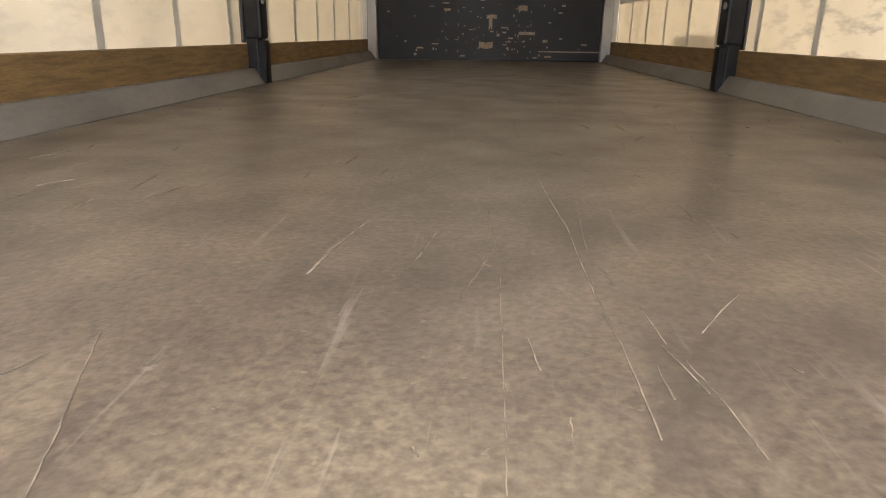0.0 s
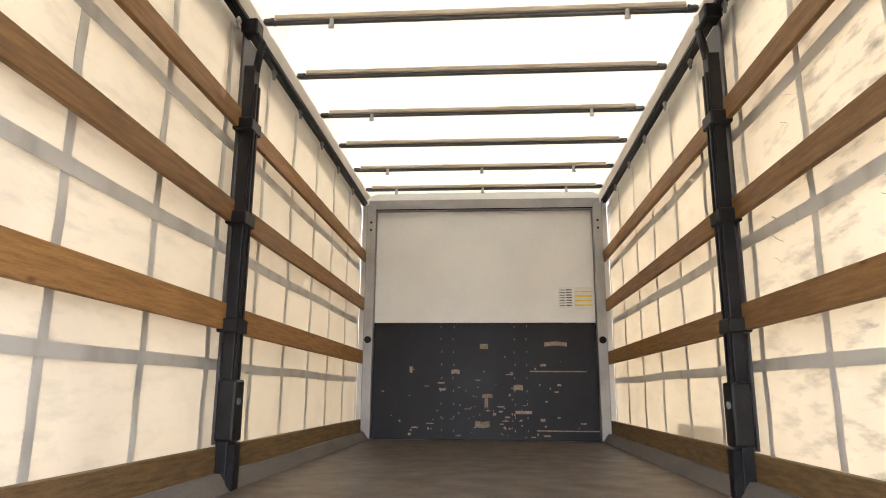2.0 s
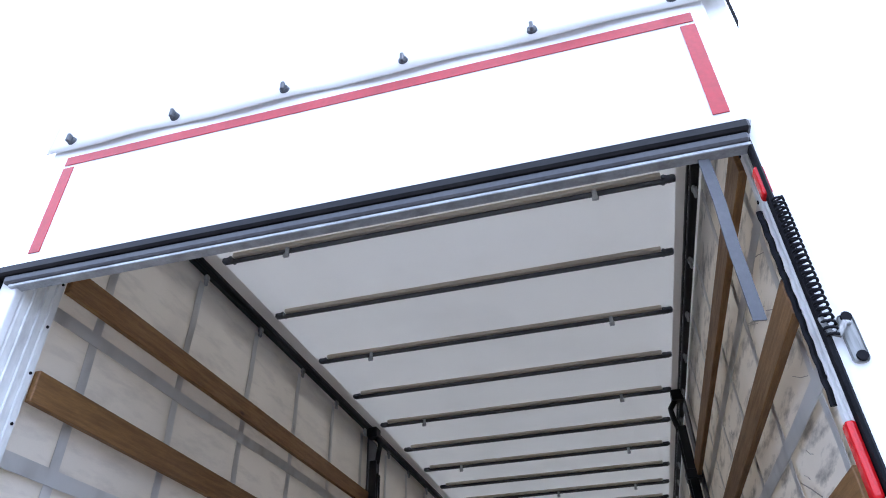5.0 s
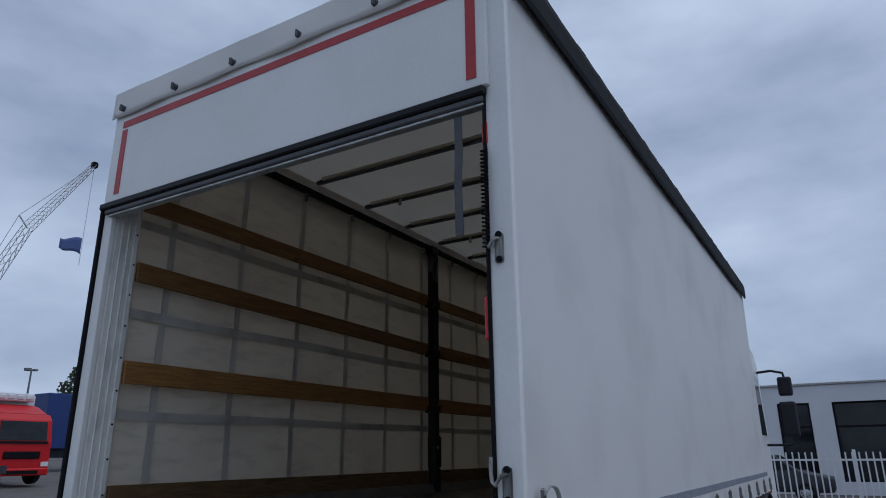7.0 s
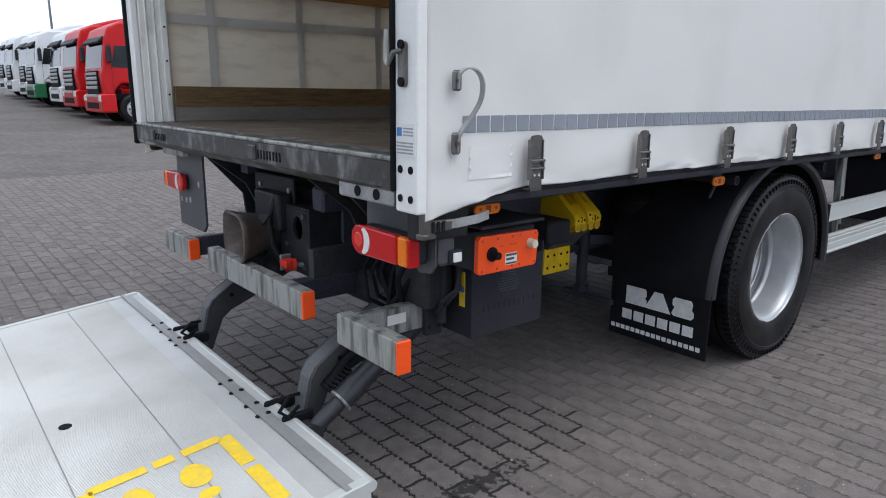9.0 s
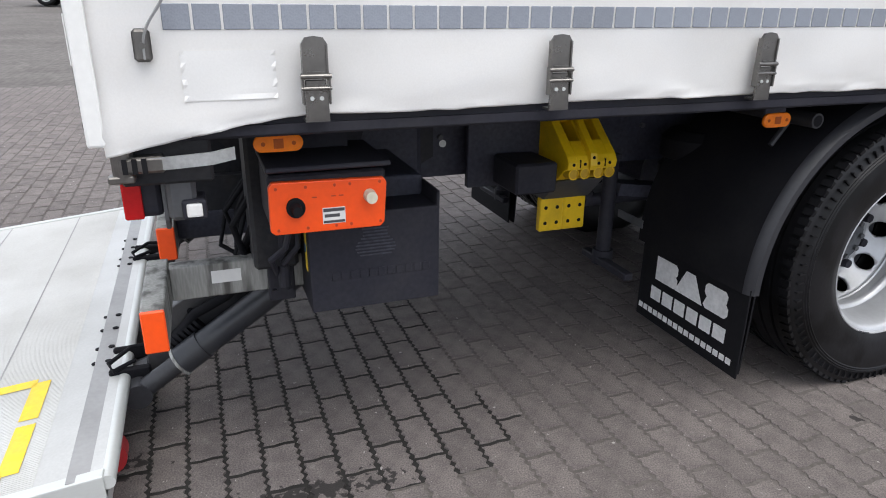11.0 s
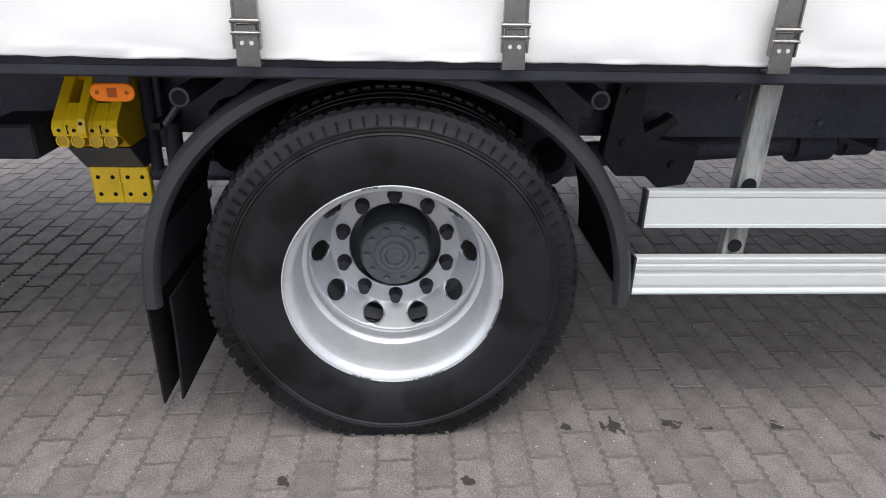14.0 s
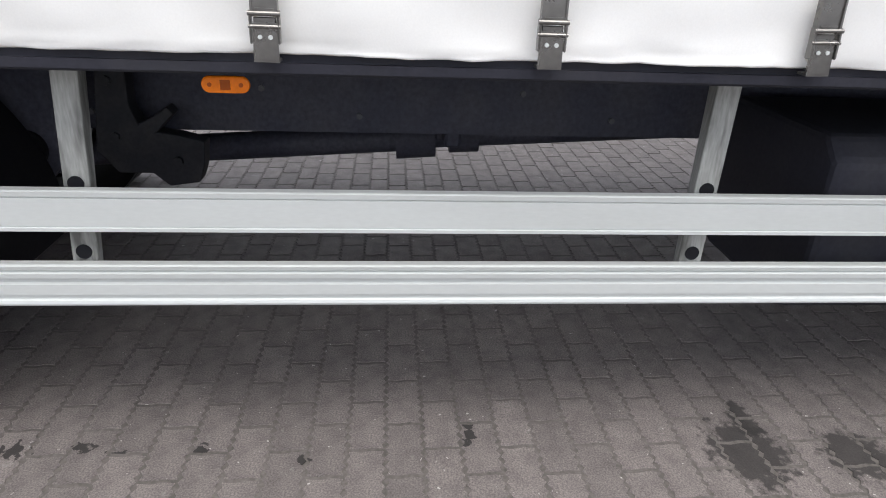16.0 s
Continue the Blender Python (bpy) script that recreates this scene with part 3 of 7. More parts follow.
def curtain(s):
    bm = B()
    ny, nz = 260, 52
    z_hi = 3.60
    gridv = []
    for i in range(ny + 1):
        y = 0.005 + (7.03 - 0.005) * i / ny
        low = curtain_low(s, y)
        col = []
        for j in range(nz + 1):
            u = (j / nz) ** 1.6
            z = low + (z_hi - low) * u
            x = curtain_x(s, y, z)
            col.append(bm.verts.new((s * x, y, z)))
        gridv.append(col)
    for i in range(ny):
        for j in range(nz):
            q = (gridv[i][j], gridv[i + 1][j], gridv[i + 1][j + 1], gridv[i][j + 1])
            bm.faces.new(q if s > 0 else q[::-1])
    ob = part("side_curtain", bm, "tarp", cargo, "white PVC side curtain with soft folds and smudges", smooth=60)
    ob.data.materials.append(M["tarp_inside"])
    mod = ob.modifiers.new("thick", "SOLIDIFY"); mod.thickness, mod.offset, mod.material_offset = 0.003, -1, 1
    return ob


curtain_r, curtain_l = curtain(1), curtain(-1)

# straps welded to the inside of the curtains
for s in (-1, 1):
    host = curtain_r if s > 0 else curtain_l
    for i, y in enumerate(FASTEN):
        y += 0.006
        bm = B()
        pts = []
        for k in range(26):
            z = 1.27 + (3.52 - 1.27) * k / 25
            pts.append((s * (HW - 0.024 - 0.002 * math.sin(k * 1.7 + i)), y + 0.004 * math.sin(k * 0.5 + i), z))
        strip(bm, pts, 0.046, 0.002, (0, 1, 0))
        part("vertical_strap", bm, "strap", host)
    for z, h in ((1.768, 0.052), (2.338, 0.058), (2.885, 0.055)):
        bm = B()
        strip(bm, [(s * (HW - 0.027), 0.168 + (LEN - 0.218) * k / 40, z + 0.004 * math.sin(k * 0.6 + z * 9)) for k in range(41)], h, 0.002, (0, 0, 1))
        part("webbing_strap", bm, "strap", host)

# scuffs on the inside of one curtain
bm = B()
rs = random.Random(11)
for k in range(34):
    y, z = rs.uniform(0.5, 3.1), rs.choice((rs.uniform(2.15, 2.45), rs.uniform(2.6, 2.95), rs.uniform(1.7, 2.3)))
    ln, a = rs.uniform(0.05, 0.24), rs.uniform(0.40, 0.47)
    strip(bm, [(HW - 0.0225, y - ln / 2 * math.cos(a), z - ln / 2 * math.sin(a)), (HW - 0.0225, y, z + rs.uniform(-0.006, 0.006)), (HW - 0.0225, y + ln / 2 * math.cos(a), z + ln / 2 * math.sin(a))],
          rs.uniform(0.001, 0.0045), 0.0012, (0, -math.sin(a), math.cos(a)))
M["scuff"] = tarp("grey_scuff", (0.30, 0.28, 0.26), (0.4, 0.36, 0.3), 0.3, dirt=(0.2, 0.19, 0.17), dirt_amt=0.8)
tagged(part("scuff_marks", bm, "scuff", curtain_r), "dark scuffs on the inside of the curtain", kind="stuff")

# planks in two spans on each side, with a bracket at the middle post
PLANKS = {-1: ((1.262, 1.392), (1.930, 2.056), (2.458, 2.574), (2.948, 3.062)), 1: ((1.262, 1.402), (1.930, 2.046), (2.442, 2.552), (2.932, 3.044))}
for s in (-1, 1):
    for k, (z0, z1) in enumerate(PLANKS[s]):
        for y0, y1 in ((0.168, POST_Y - 0.02), (POST_Y + 0.05, LEN - 0.02)):
            bm = B()
            box(bm, min(s * 1.195, s * 1.222), max(s * 1.195, s * 1.222), y0, y1, z0 + rs.uniform(-0.004, 0.004), z1 + rs.uniform(-0.004, 0.004), 0.003)
            if k == 2 and s < 0 and y0 < 1:      # this one hangs askew, higher at the rear
                for v in bm.verts:
                    v.co.z += 0.062 * (1 - (v.co.y - y0) / (y1 - y0))
            part("plank", bm, "wood" if k else "wood_low", cargo, "unpainted wooden side plank" if k else "worn wooden bottom plank with chipped edges")

# middle posts
for s in (-1, 1):
    post = part("middle_post", box(B(), min(s * 1.142, s * 1.2), max(s * 1.142, s * 1.2), POST_Y - 0.04, POST_Y + 0.04, FZ + 0.002, 3.30, 0.006, 2), "post_black", cargo, "black lacquered middle post with plank pockets")
    bm = B()
    box(bm, min(s * 1.129, s * 1.143), max(s * 1.129, s * 1.143), POST_Y - 0.028, POST_Y - 0.008, FZ + 0.002, 3.2, 0.003)
    box(bm, min(s * 1.129, s * 1.143), max(s * 1.129, s * 1.143), POST_Y + 0.012, POST_Y + 0.032, FZ + 0.002, 3.2, 0.003)
    part("post_rib", bm, "post_black", post)
    bm = B()
    box(bm, min(s * 1.115, s * 1.205), max(s * 1.115, s * 1.205), POST_Y - 0.055, POST_Y + 0.06, 1.42, 1.70, 0.012, 2)
    box(bm, min(s * 1.118, s * 1.135), max(s * 1.118, s * 1.135), POST_Y - 0.03, POST_Y + 0.03, 1.25, 1.42, 0.006)
    part("latch_housing", bm, "post_black", post)
    part("post_foot", box(B(), min(s * 1.098, s * 1.141), max(s * 1.098, s * 1.141), POST_Y - 0.050, POST_Y + 0.015, FZ + 0.002, 1.415, 0.006), "post_black", post)
    bm = B(); cyl(bm, (s * 1.114, POST_Y - 0.02, 1.60), (s * 1.106, POST_Y - 0.02, 1.60), 0.016, seg=12)
    part("latch_bolt", bm, "galv", post, "bright latch bolt")
    for z0, z1 in PLANKS[s][1:]:
        bm = B()
        box(bm, min(s * 1.125, s * 1.228), max(s * 1.125, s * 1.228), POST_Y - 0.066, POST_Y + 0.07, z0 - 0.012, z0 + 0.055, 0.006)
        part("plank_pocket", bm, "post_black", post)
    bm = B()
    pipe(bm, [(s * 1.15, POST_Y, 3.28), (s * 1.13, POST_Y - 0.02, 3.36), (s * 1.125, POST_Y + 0.0, 3.44), (s * 1.17, POST_Y + 0.03, 3.51), (s * 1.215, POST_Y + 0.04, 3.57)], 0.020, 10)
    box(bm, min(s * 1.15, s * 1.24), max(s * 1.15, s * 1.24), POST_Y - 0.03, POST_Y + 0.07, 3.50, 3.58, 0.008)
    part("post_head", bm, "post_black", post)

for s in (-1, 1):
    part("backing_strip", box(B(), min(s * 1.235, s * 1.248), max(s * 1.235, s * 1.248), POST_Y + 0.025, POST_Y + 0.22, 1.40, 3.52, 0.003), "dark_grey", cargo, "dark grey strip behind the middle post")

# front bulkhead
bulk = part("bulkhead", box(B(), -1.264, 1.264, LEN + 0.03, LEN + 0.08, 1.08, 3.70), "grey_panel", cargo, "light grey front bulkhead with a black kick panel")
part("upper_panel", box(B(), -1.10, 1.10, LEN + 0.004, LEN + 0.03, 2.335, 3.485, 0.003), "grey_panel", bulk, "pale grey upper panel")
kick = part("kick_panel", box(B(), -1.10, 1.10, LEN - 0.004, LEN + 0.03, FZ + 0.003, 2.333, 0.004), "black_panel", bulk, "black kick panel with chipped scratches")
bm = B()
rs = random.Random(7)
def chip(x, z, w, h):
    strip(bm, [(x - w / 2, LEN - 0.0048, z), (x, LEN - 0.0048, z + rs.uniform(-0.3, 0.3) * h), (x + w / 2, LEN - 0.0048, z)], h, 0.0012, (0, 0, 1))
for k in range(95):
    z = FZ + 0.03 + abs(rs.gauss(0, 0.33))
    if z < 2.25:
        chip(rs.gauss(0.05, 0.42), z, rs.choice((0.01, 0.014, 0.03, 0.055)) * rs.uniform(0.7, 1.3), rs.choice((0.008, 0.013, 0.02)) * rs.uniform(0.5, 1.2))
for x, z, w, h in ((0.72, 1.86, 0.55, 0.012), (0.80, 1.30, 0.60, 0.012), (0.03, 1.62, 0.10, 0.035), (0.02, 1.55, 0.035, 0.12), (-0.02, 1.36, 0.14, 0.06), (0.38, 1.47, 0.16, 0.03), (0.33, 1.7, 0.09, 0.05), (-0.28, 1.85, 0.08, 0.04), (0.7, 2.12, 0.22, 0.04), (0.0, 2.1, 0.08, 0.05), (-0.72, 1.88, 0.03, 0.06)):
    chip(x, z, w, h)
for col_x in (-0.42, -0.30, 0.30, 0.42):
    for k in range(9):
        chip(col_x + rs.uniform(-0.006, 0.006), FZ + 0.09 + 0.125 * k, 0.006, 0.02)
tagged(part("chip_marks", bm, "fleck", kick), kind="stuff")
for s in (-1, 1):
    col = part("corner_post", box(B(), min(s * 1.105, s * 1.20), max(s * 1.105, s * 1.20), LEN - 0.07, LEN + 0.04, FZ + 0.002, 3.55, 0.008, 2), "alu_grey", bulk, "matt aluminium corner post")
    bm = B(); cyl(bm, (s * 1.15, LEN - 0.071, 2.16), (s * 1.15, LEN - 0.078, 2.16), 0.035, seg=20)
    part("lashing_eye", bm, "seal", col)
    for z in (3.28, 3.36):
        part("bolt", cyl(B(), (s * 1.15, LEN - 0.071, z), (s * 1.15, LEN - 0.078, z), 0.012, seg=10), "seal", col)
part("head_beam", box(B(), -1.18, 1.18, LEN - 0.06, LEN + 0.03, 3.487, 3.60, 0.008, 2), "alu_grey", bulk, "grey head beam above the bulkhead")
part("head_seal", box(B(), -1.11, 1.11, LEN - 0.064, LEN - 0.058, 3.490, 3.500), "seal", bulk)
# printed notice on the bulkhead
notice = part("notice", box(B(), 0.745, 0.885, LEN - 0.001, LEN + 0.006, 2.48, 2.69), "label", bulk, "faded printed loading notice")
bm = B()
for k in range(7):
    box(bm, 0.755, 0.81, LEN - 0.003, LEN - 0.0005, 2.50 + 0.026 * k, 2.508 + 0.026 * k)
    box(bm, 0.82, 0.875, LEN - 0.003, LEN - 0.0005, 2.50 + 0.026 * k, 2.511 + 0.026 * k)
part("print_bars", bm, "print", notice)
notice2 = part("notice", box(B(), 0.90, 1.08, LEN - 0.001, LEN + 0.006, 2.46, 2.69), "label", bulk, "faded notice with yellow bands")
bm = B()
for k in range(4):
    box(bm, 0.905, 1.075, LEN - 0.003, LEN - 0.0005, 2.50 + 0.045 * k, 2.516 + 0.045 * k)
part("print_bars", bm, "yellow_paint", notice2)

# roof: rails, tarpaulin, bows
for s in (-1, 1):
    bm = B()
    prism(bm, [(s * 1.300, 3.42), (s * 1.313, 3.42), (s * 1.320, 3.45), (s * 1.320, 3.56), (s * 1.312, 3.60), (s * 1.300, 3.60)], "y", 0.03, 7.05)
    part("outer_rail", bm, "seal", cargo, "black roof rail above the curtain")
    bm = B()
    box(bm, min(s * 1.222, s * 1.258), max(s * 1.222, s * 1.258), 0.06, LEN, 3.555, 3.592, 0.005)
    box(bm, min(s * 1.208, s * 1.219), max(s * 1.208, s * 1.219), 0.06, LEN, 3.575, 3.600, 0.003)
    part("inner_rail", bm, "post_black", cargo, "black runner rail under the roof")
    for y in FASTEN[:-1]:
        bm = B(); box(bm, min(s * 1.225, s * 1.24), max(s * 1.225, s * 1.24), y - 0.012, y + 0.012, 3.49, 3.555, 0.004)
        cyl(bm, (s * 1.222, y, 3.535), (s * 1.245, y, 3.535), 0.014, seg=10)
        part("curtain_roller", bm, "galv_dirty", cargo)
bm = B()
ny, nx = 110, 44
gv = []
for i in range(ny + 1):
    y = 0.02 + (7.02 - 0.02) * i / ny
    ph = ((y - 1.015) / 0.622) % 1.0
    gv.append([bm.verts.new((-1.30 + 2.60 * j / nx, y, 3.690 + 0.012 * math.sin(math.pi * ph) * math.sin(math.pi * j / nx) - 0.085 * max(0.0, min(1.0, (abs(-1.30 + 2.60 * j / nx) - 1.125) / 0.165)) ** 1.2 + 0.004 * noise.noise((j * 0.4, y * 2, 0)))) for j in range(nx + 1)])
for i in range(ny):
    for j in range(nx):
        bm.faces.new((gv[i][j], gv[i][j + 1], gv[i + 1][j + 1], gv[i + 1][j]))
M["hem"] = tarp("double_roof_hem", (0.70, 0.68, 0.65), (0.84, 0.81, 0.77), 0.6)
for s in (-1, 1):
    part("roof_hem", strip(B(), [(s * 1.202, 0.06, 3.630), (s * 1.202, LEN, 3.630)], 0.058, 0.002, (s * 0.08, 0, -0.045)), "hem", cargo, "doubled hem of the roof sheet")
roof = part("roof_tarpaulin", bm, "roof_tarp", cargo, "white translucent roof tarpaulin", smooth=60)
mod = roof.modifiers.new("thick", "SOLIDIFY"); mod.thickness, mod.offset = 0.003, -1
# lashed edge of the roof sheet over the outer rail
for s in (-1, 1):
    bm = B()
    strip(bm, [(s * (1.304 + 0.006 * noise.noise((k * 0.3, 1, s))), 0.03 + 7.0 * k / 90, 3.572 + 0.010 * noise.noise((k * 0.55, 2, s))) for k in range(91)], 0.075, 0.003, (0.1 * s, 0, 1))
    part("roof_edge", bm, "seal", cargo, "dark rubber edge of the roof sheet")
BOWS = [0.42, 1.015, 1.63, 2.275, 2.91, 3.53, 4.17, 4.79, 5.40, 6.01, 6.61]
M["pocket"] = tarp("cream_pocket_strip", (0.66, 0.60, 0.50), (0.6, 0.54, 0.44), 0.4)
for i, y in enumerate(BOWS):
    bow = part("roof_bow", box(B(), -1.16, 1.16, y - 0.012, y + 0.012, 3.624, 3.651, 0.007), "dark_grey", cargo, "dark steel roof bow in a cream fabric pocket")
    part("fabric_pocket", box(B(), -1.11, 1.11, y - 0.026, y + 0.020, 3.652, 3.676, 0.003), "pocket", bow)
    for s in (-1, 1):
        bm = B()
        box(bm, min(s * 1.112, s * 1.175), max(s * 1.112, s * 1.175), y - 0.020, y + 0.020, 3.630, 3.662, 0.008)
        cyl(bm, (s * 1.12, y - 0.028, 3.645), (s * 1.12, y + 0.028, 3.645), 0.011, seg=10)
        part("bow_carriage", bm, "hub", bow)
    tabs = (-0.79, 0.80) if i in (1, 3, 5, 7) else ((-0.86, 0.0, 0.82) if i >= 9 else ())
    for x in tabs:
        bm = B(); box(bm, x - 0.012, x + 0.012, y - 0.022, y - 0.014, 3.585, 3.65, 0.003); box(bm, x - 0.016, x + 0.016, y - 0.030, y - 0.014, 3.583, 3.605, 0.003)
        part("hanging_tab", bm, "galv", bow)

# rear portal
sill = part("rear_sill", prism(B(), [(-0.03, 1.108), (-0.03, 1.178), (-0.020, 1.192), (0.10, FZ - 0.002), (0.10, 1.07), (0.03, 1.07)], "x", -1.285, 1.19), "sill", cargo, "scraped dark steel rear sill")
for x0 in (-0.98, 0.30):
    for k in range(8):
        part("sill_slot", box(B(), x0 + 0.026 * k, x0 + 0.026 * k + 0.010, -0.033, -0.0285, 1.122, 1.156, 0.0015), "seal", sill)
for x in (-1.02, 0.22):
    part("sill_bracket", box(B(), x, x + 0.07, -0.040, -0.028, 1.115, 1.172, 0.006), "sill", sill)
part("sill_edge", box(B(), -1.285, 1.188, -0.034, -0.012, 1.184, 1.1975, 0.004), "galv_dirty", sill, "bright worn edge of the sill")
for s in (-1, 1):
    a, b = (1.19, 1.29) if s > 0 else (-1.29, -1.215)
    pst = part("portal_post", box(B(), a, b, -0.025, 0.01, 1.045 if s > 0 else 1.10, 3.64, 0.006, 2), "white", cargo, "white painted rear portal post")
    inner = part("portal_lining", box(B(), min(s * 1.215, s * 1.27), max(s * 1.215, s * 1.27), 0.012, 0.165, FZ - 0.01, 3.50, 0.006), "white_dirty", pst, "scuffed white inner lining")
    bm = B()
    for y in (0.045, 0.088, 0.125):
        box(bm, min(s * 1.207, s * 1.216), max(s * 1.207, s * 1.216), y, y + (0.008 if y < 0.12 else 0.03), FZ, 3.45, 0.002)
    part("lining_rib", bm, "white_dirty", inner)
    for k in range(12):
        part("rivet", cyl(B(), (s * 1.206, 0.14, 1.35 + 0.18 * k), (s * 1.2035, 0.14, 1.35 + 0.18 * k), 0.006, seg=8), "seal", inner)
    sx, sw = (1.181, 0.012) if s > 0 else (-1.318, 0.027)
    part("door_seal", box(B(), sx, sx + sw, -0.040, 0.0, 1.10 if s > 0 else 1.08, 2.92, 0.006), "seal", pst, "black rubber door seal")
for x in (1.215, 1.262):
    for z in (1.085, 1.165):
        part("post_hole", cyl(B(), (x, -0.0255, z), (x, -0.0275, z), 0.011, seg=14), "seal", pst)
stick = part("sticker", box(B(), 1.198, 1.285, -0.0275, -0.0255, 1.20, 1.29), "label", pst, "small printed blue and white sticker")
bm = B()
box(bm, 1.203, 1.225, -0.0285, -0.0277, 1.255, 1.278)
part("sticker_mark", bm, "print_blue", stick)
bm = B()
for k in range(3):
    box(bm, 1.232, 1.276, -0.0285, -0.0277, 1.256 + 0.009 * k, 1.260 + 0.009 * k)
for k in range(4):
    box(bm, 1.203, 1.276, -0.0285, -0.0277, 1.208 + 0.009 * k, 1.2125 + 0.009 * k)
part("print_bars", bm, "print_soft", stick)
# lock keepers on the post
for z in (1.442, 2.262):
    keep = part("lock_keeper", box(B(), 1.216, 1.250, -0.034, -0.024, z - 0.058, z + 0.058, 0.010, 2), "galv_dirty", pst, "steel lock keeper with a hook")
    bm = B()
    pipe(bm, [(1.235, -0.036, z + 0.035), (1.222, -0.052, z + 0.03), (1.200, -0.056, z + 0.0), (1.188, -0.052, z + 0.010), (1.182, -0.048, z + 0.04), (1.182, -0.045, z + (0.09 if z < 2 else 0.05))], 0.007, 8)
    part("hook", bm, "galv_dirty", keep)
    for dz in (-0.045, 0.05):
        part("bolt", cyl(B(), (1.235, -0.034, z + dz), (1.235, -0.041, z + dz), 0.012, seg=10), "seal", keep)
# header above the opening
head = part("rear_header", box(B(), -1.285, 1.214, -0.045, 0.0, 2.94, 3.62, 0.008, 2), "white", cargo, "white rear header panel with a red reflective outline")
bm = B(); box(bm, -1.20, 1.165, -0.0485, -0.0455, 3.405, 3.448)
part("red_band", bm, "red_tape", head)
for x in (-1.20, 1.12):
    bm = B(); box(bm, x, x + 0.046, -0.0485, -0.0455, 2.985, 3.39)
    part("red_band", bm, "red_tape", head)
bm = B()
box(bm, -1.30, 1.20, -0.062, -0.02, 2.90, 2.94, 0.008)
part("header_strip", box(B(), -1.26, 1.19, -0.05, 0.01, 2.87, 2.90, 0.006), "dark_grey", head)
part("header_seal", bm, "post_black", head, "black rubber seal under the header")
part("drip_edge", box(B(), -1.24, 1.19, -0.04, 0.0, 2.857, 2.869, 0.002), "galv", head)
# tarpaulin flap over the header with turn fasteners
bm = B()
rows_f = []
for i in range(61):
    x = -1.31 + 2.62 * i / 60
    row = []
    for j in range(7):
        z = 3.690 - 0.20 * j / 6
        fold = 0.010 * abs(math.sin((x + 0.1) * 5.2)) * (j / 6) + 0.004 * noise.noise((x * 5, z * 8, 0))
        row.append(bm.verts.new((x, (0.015 if j == 0 else -0.052 - fold), z - (0.012 * math.sin(x * 5.2 + 1) ** 2 if j == 6 else 0))))
    rows_f.append(row)
for a, b in zip(rows_f, rows_f[1:]):
    for j in range(6):
        bm.faces.new((a[j], b[j], b[j + 1], a[j + 1]))
flapt = part("header_tarpaulin", bm, "roof_tarp", head, "wrinkled white tarpaulin edge fastened over the header", smooth=50)
mod = flapt.modifiers.new("thick", "SOLIDIFY"); mod.thickness = 0.003
for k in range(6):
    x = -1.20 + 0.465 * k
    bm = B()
    cyl(bm, (x, -0.056, 3.53), (x, -0.072, 3.53), 0.020, 0.016, seg=14); box(bm, x - 0.007, x + 0.007, -0.088, -0.070, 3.51, 3.55, 0.003)
    part("turn_fastener", bm, "hub", flapt, "dark turn fastener")
# red portal lamp, hanging belt and marker
bm = B(); box(bm, 1.172, 1.200, -0.030, 0.010, 2.69, 2.79, 0.010, 2)
part("portal_lamp", bm, "red_lens", cargo, "red lamp inside the rear portal")
bm = B(); box(bm, 1.158, 1.18, -0.02, 0.02, 1.93, 2.09, 0.008, 2)
part("side_lamp", bm, "red_lens", cargo, "slim red lamp on the portal post")
bm = B(); strip(bm, [(1.063, -0.02, 2.85), (1.066, -0.022, 2.70), (1.062, -0.024, 2.55), (1.065, -0.022, 2.34)], 0.032, 0.004, (1, 0.2, 0))
part("pull_belt", bm, "dark_grey", cargo, "grey door pull belt")
bm = B()
pipe(bm, [(1.165, 0.03 + 0.004 * math.sin(k * 1.3), 2.68 - 0.012 * k) for k in range(46)], 0.008, 6)
part("coiled_cable", bm, "seal", cargo)

# coiled cable beside the portal lamp
bm = pipe(B(), [(1.192 + 0.013 * math.cos(k * 0.785), -0.052 + 0.013 * math.sin(k * 0.785), 2.66 - 0.0020 * k) for k in range(200)], 0.0035, 5)
part("coiled_cable", bm, "seal", cargo, "black coiled cable in the rear portal", smooth=60)

# reflective squares and buckles along the visible curtain
first = part("reflective_square", box(B(), 0.0005, 0.0022, -0.0250, 0.0250, 1.262, 1.309, 0.0009), "silver_tape", curtain_r, "grey reflective tape square")
for k in range(124):
    y = 0.1628 + 0.0553 * k
    dx = (curtain_x(1, y, 1.305) - curtain_x(1, y, 1.265)) / 0.04
    dy = (curtain_x(1, y + 0.02, 1.285) - curtain_x(1, y - 0.02, 1.285)) / 0.04
    m = Matrix.Translation((max(curtain_x(1, y, z) for z in (1.268, 1.285, 1.303)), y, 1.285 + 0.0015 * noise.noise((k * 0.15, 3, 0)))) @ Matrix.Rotation(math.atan(dx), 4, "Y") @ Matrix.Rotation(-math.atan(dy), 4, "Z") @ Matrix.Translation((0, 0, -1.2855))
    if k:
        again(first, curtain_r, m)
    else:
        first.matrix_basis = m


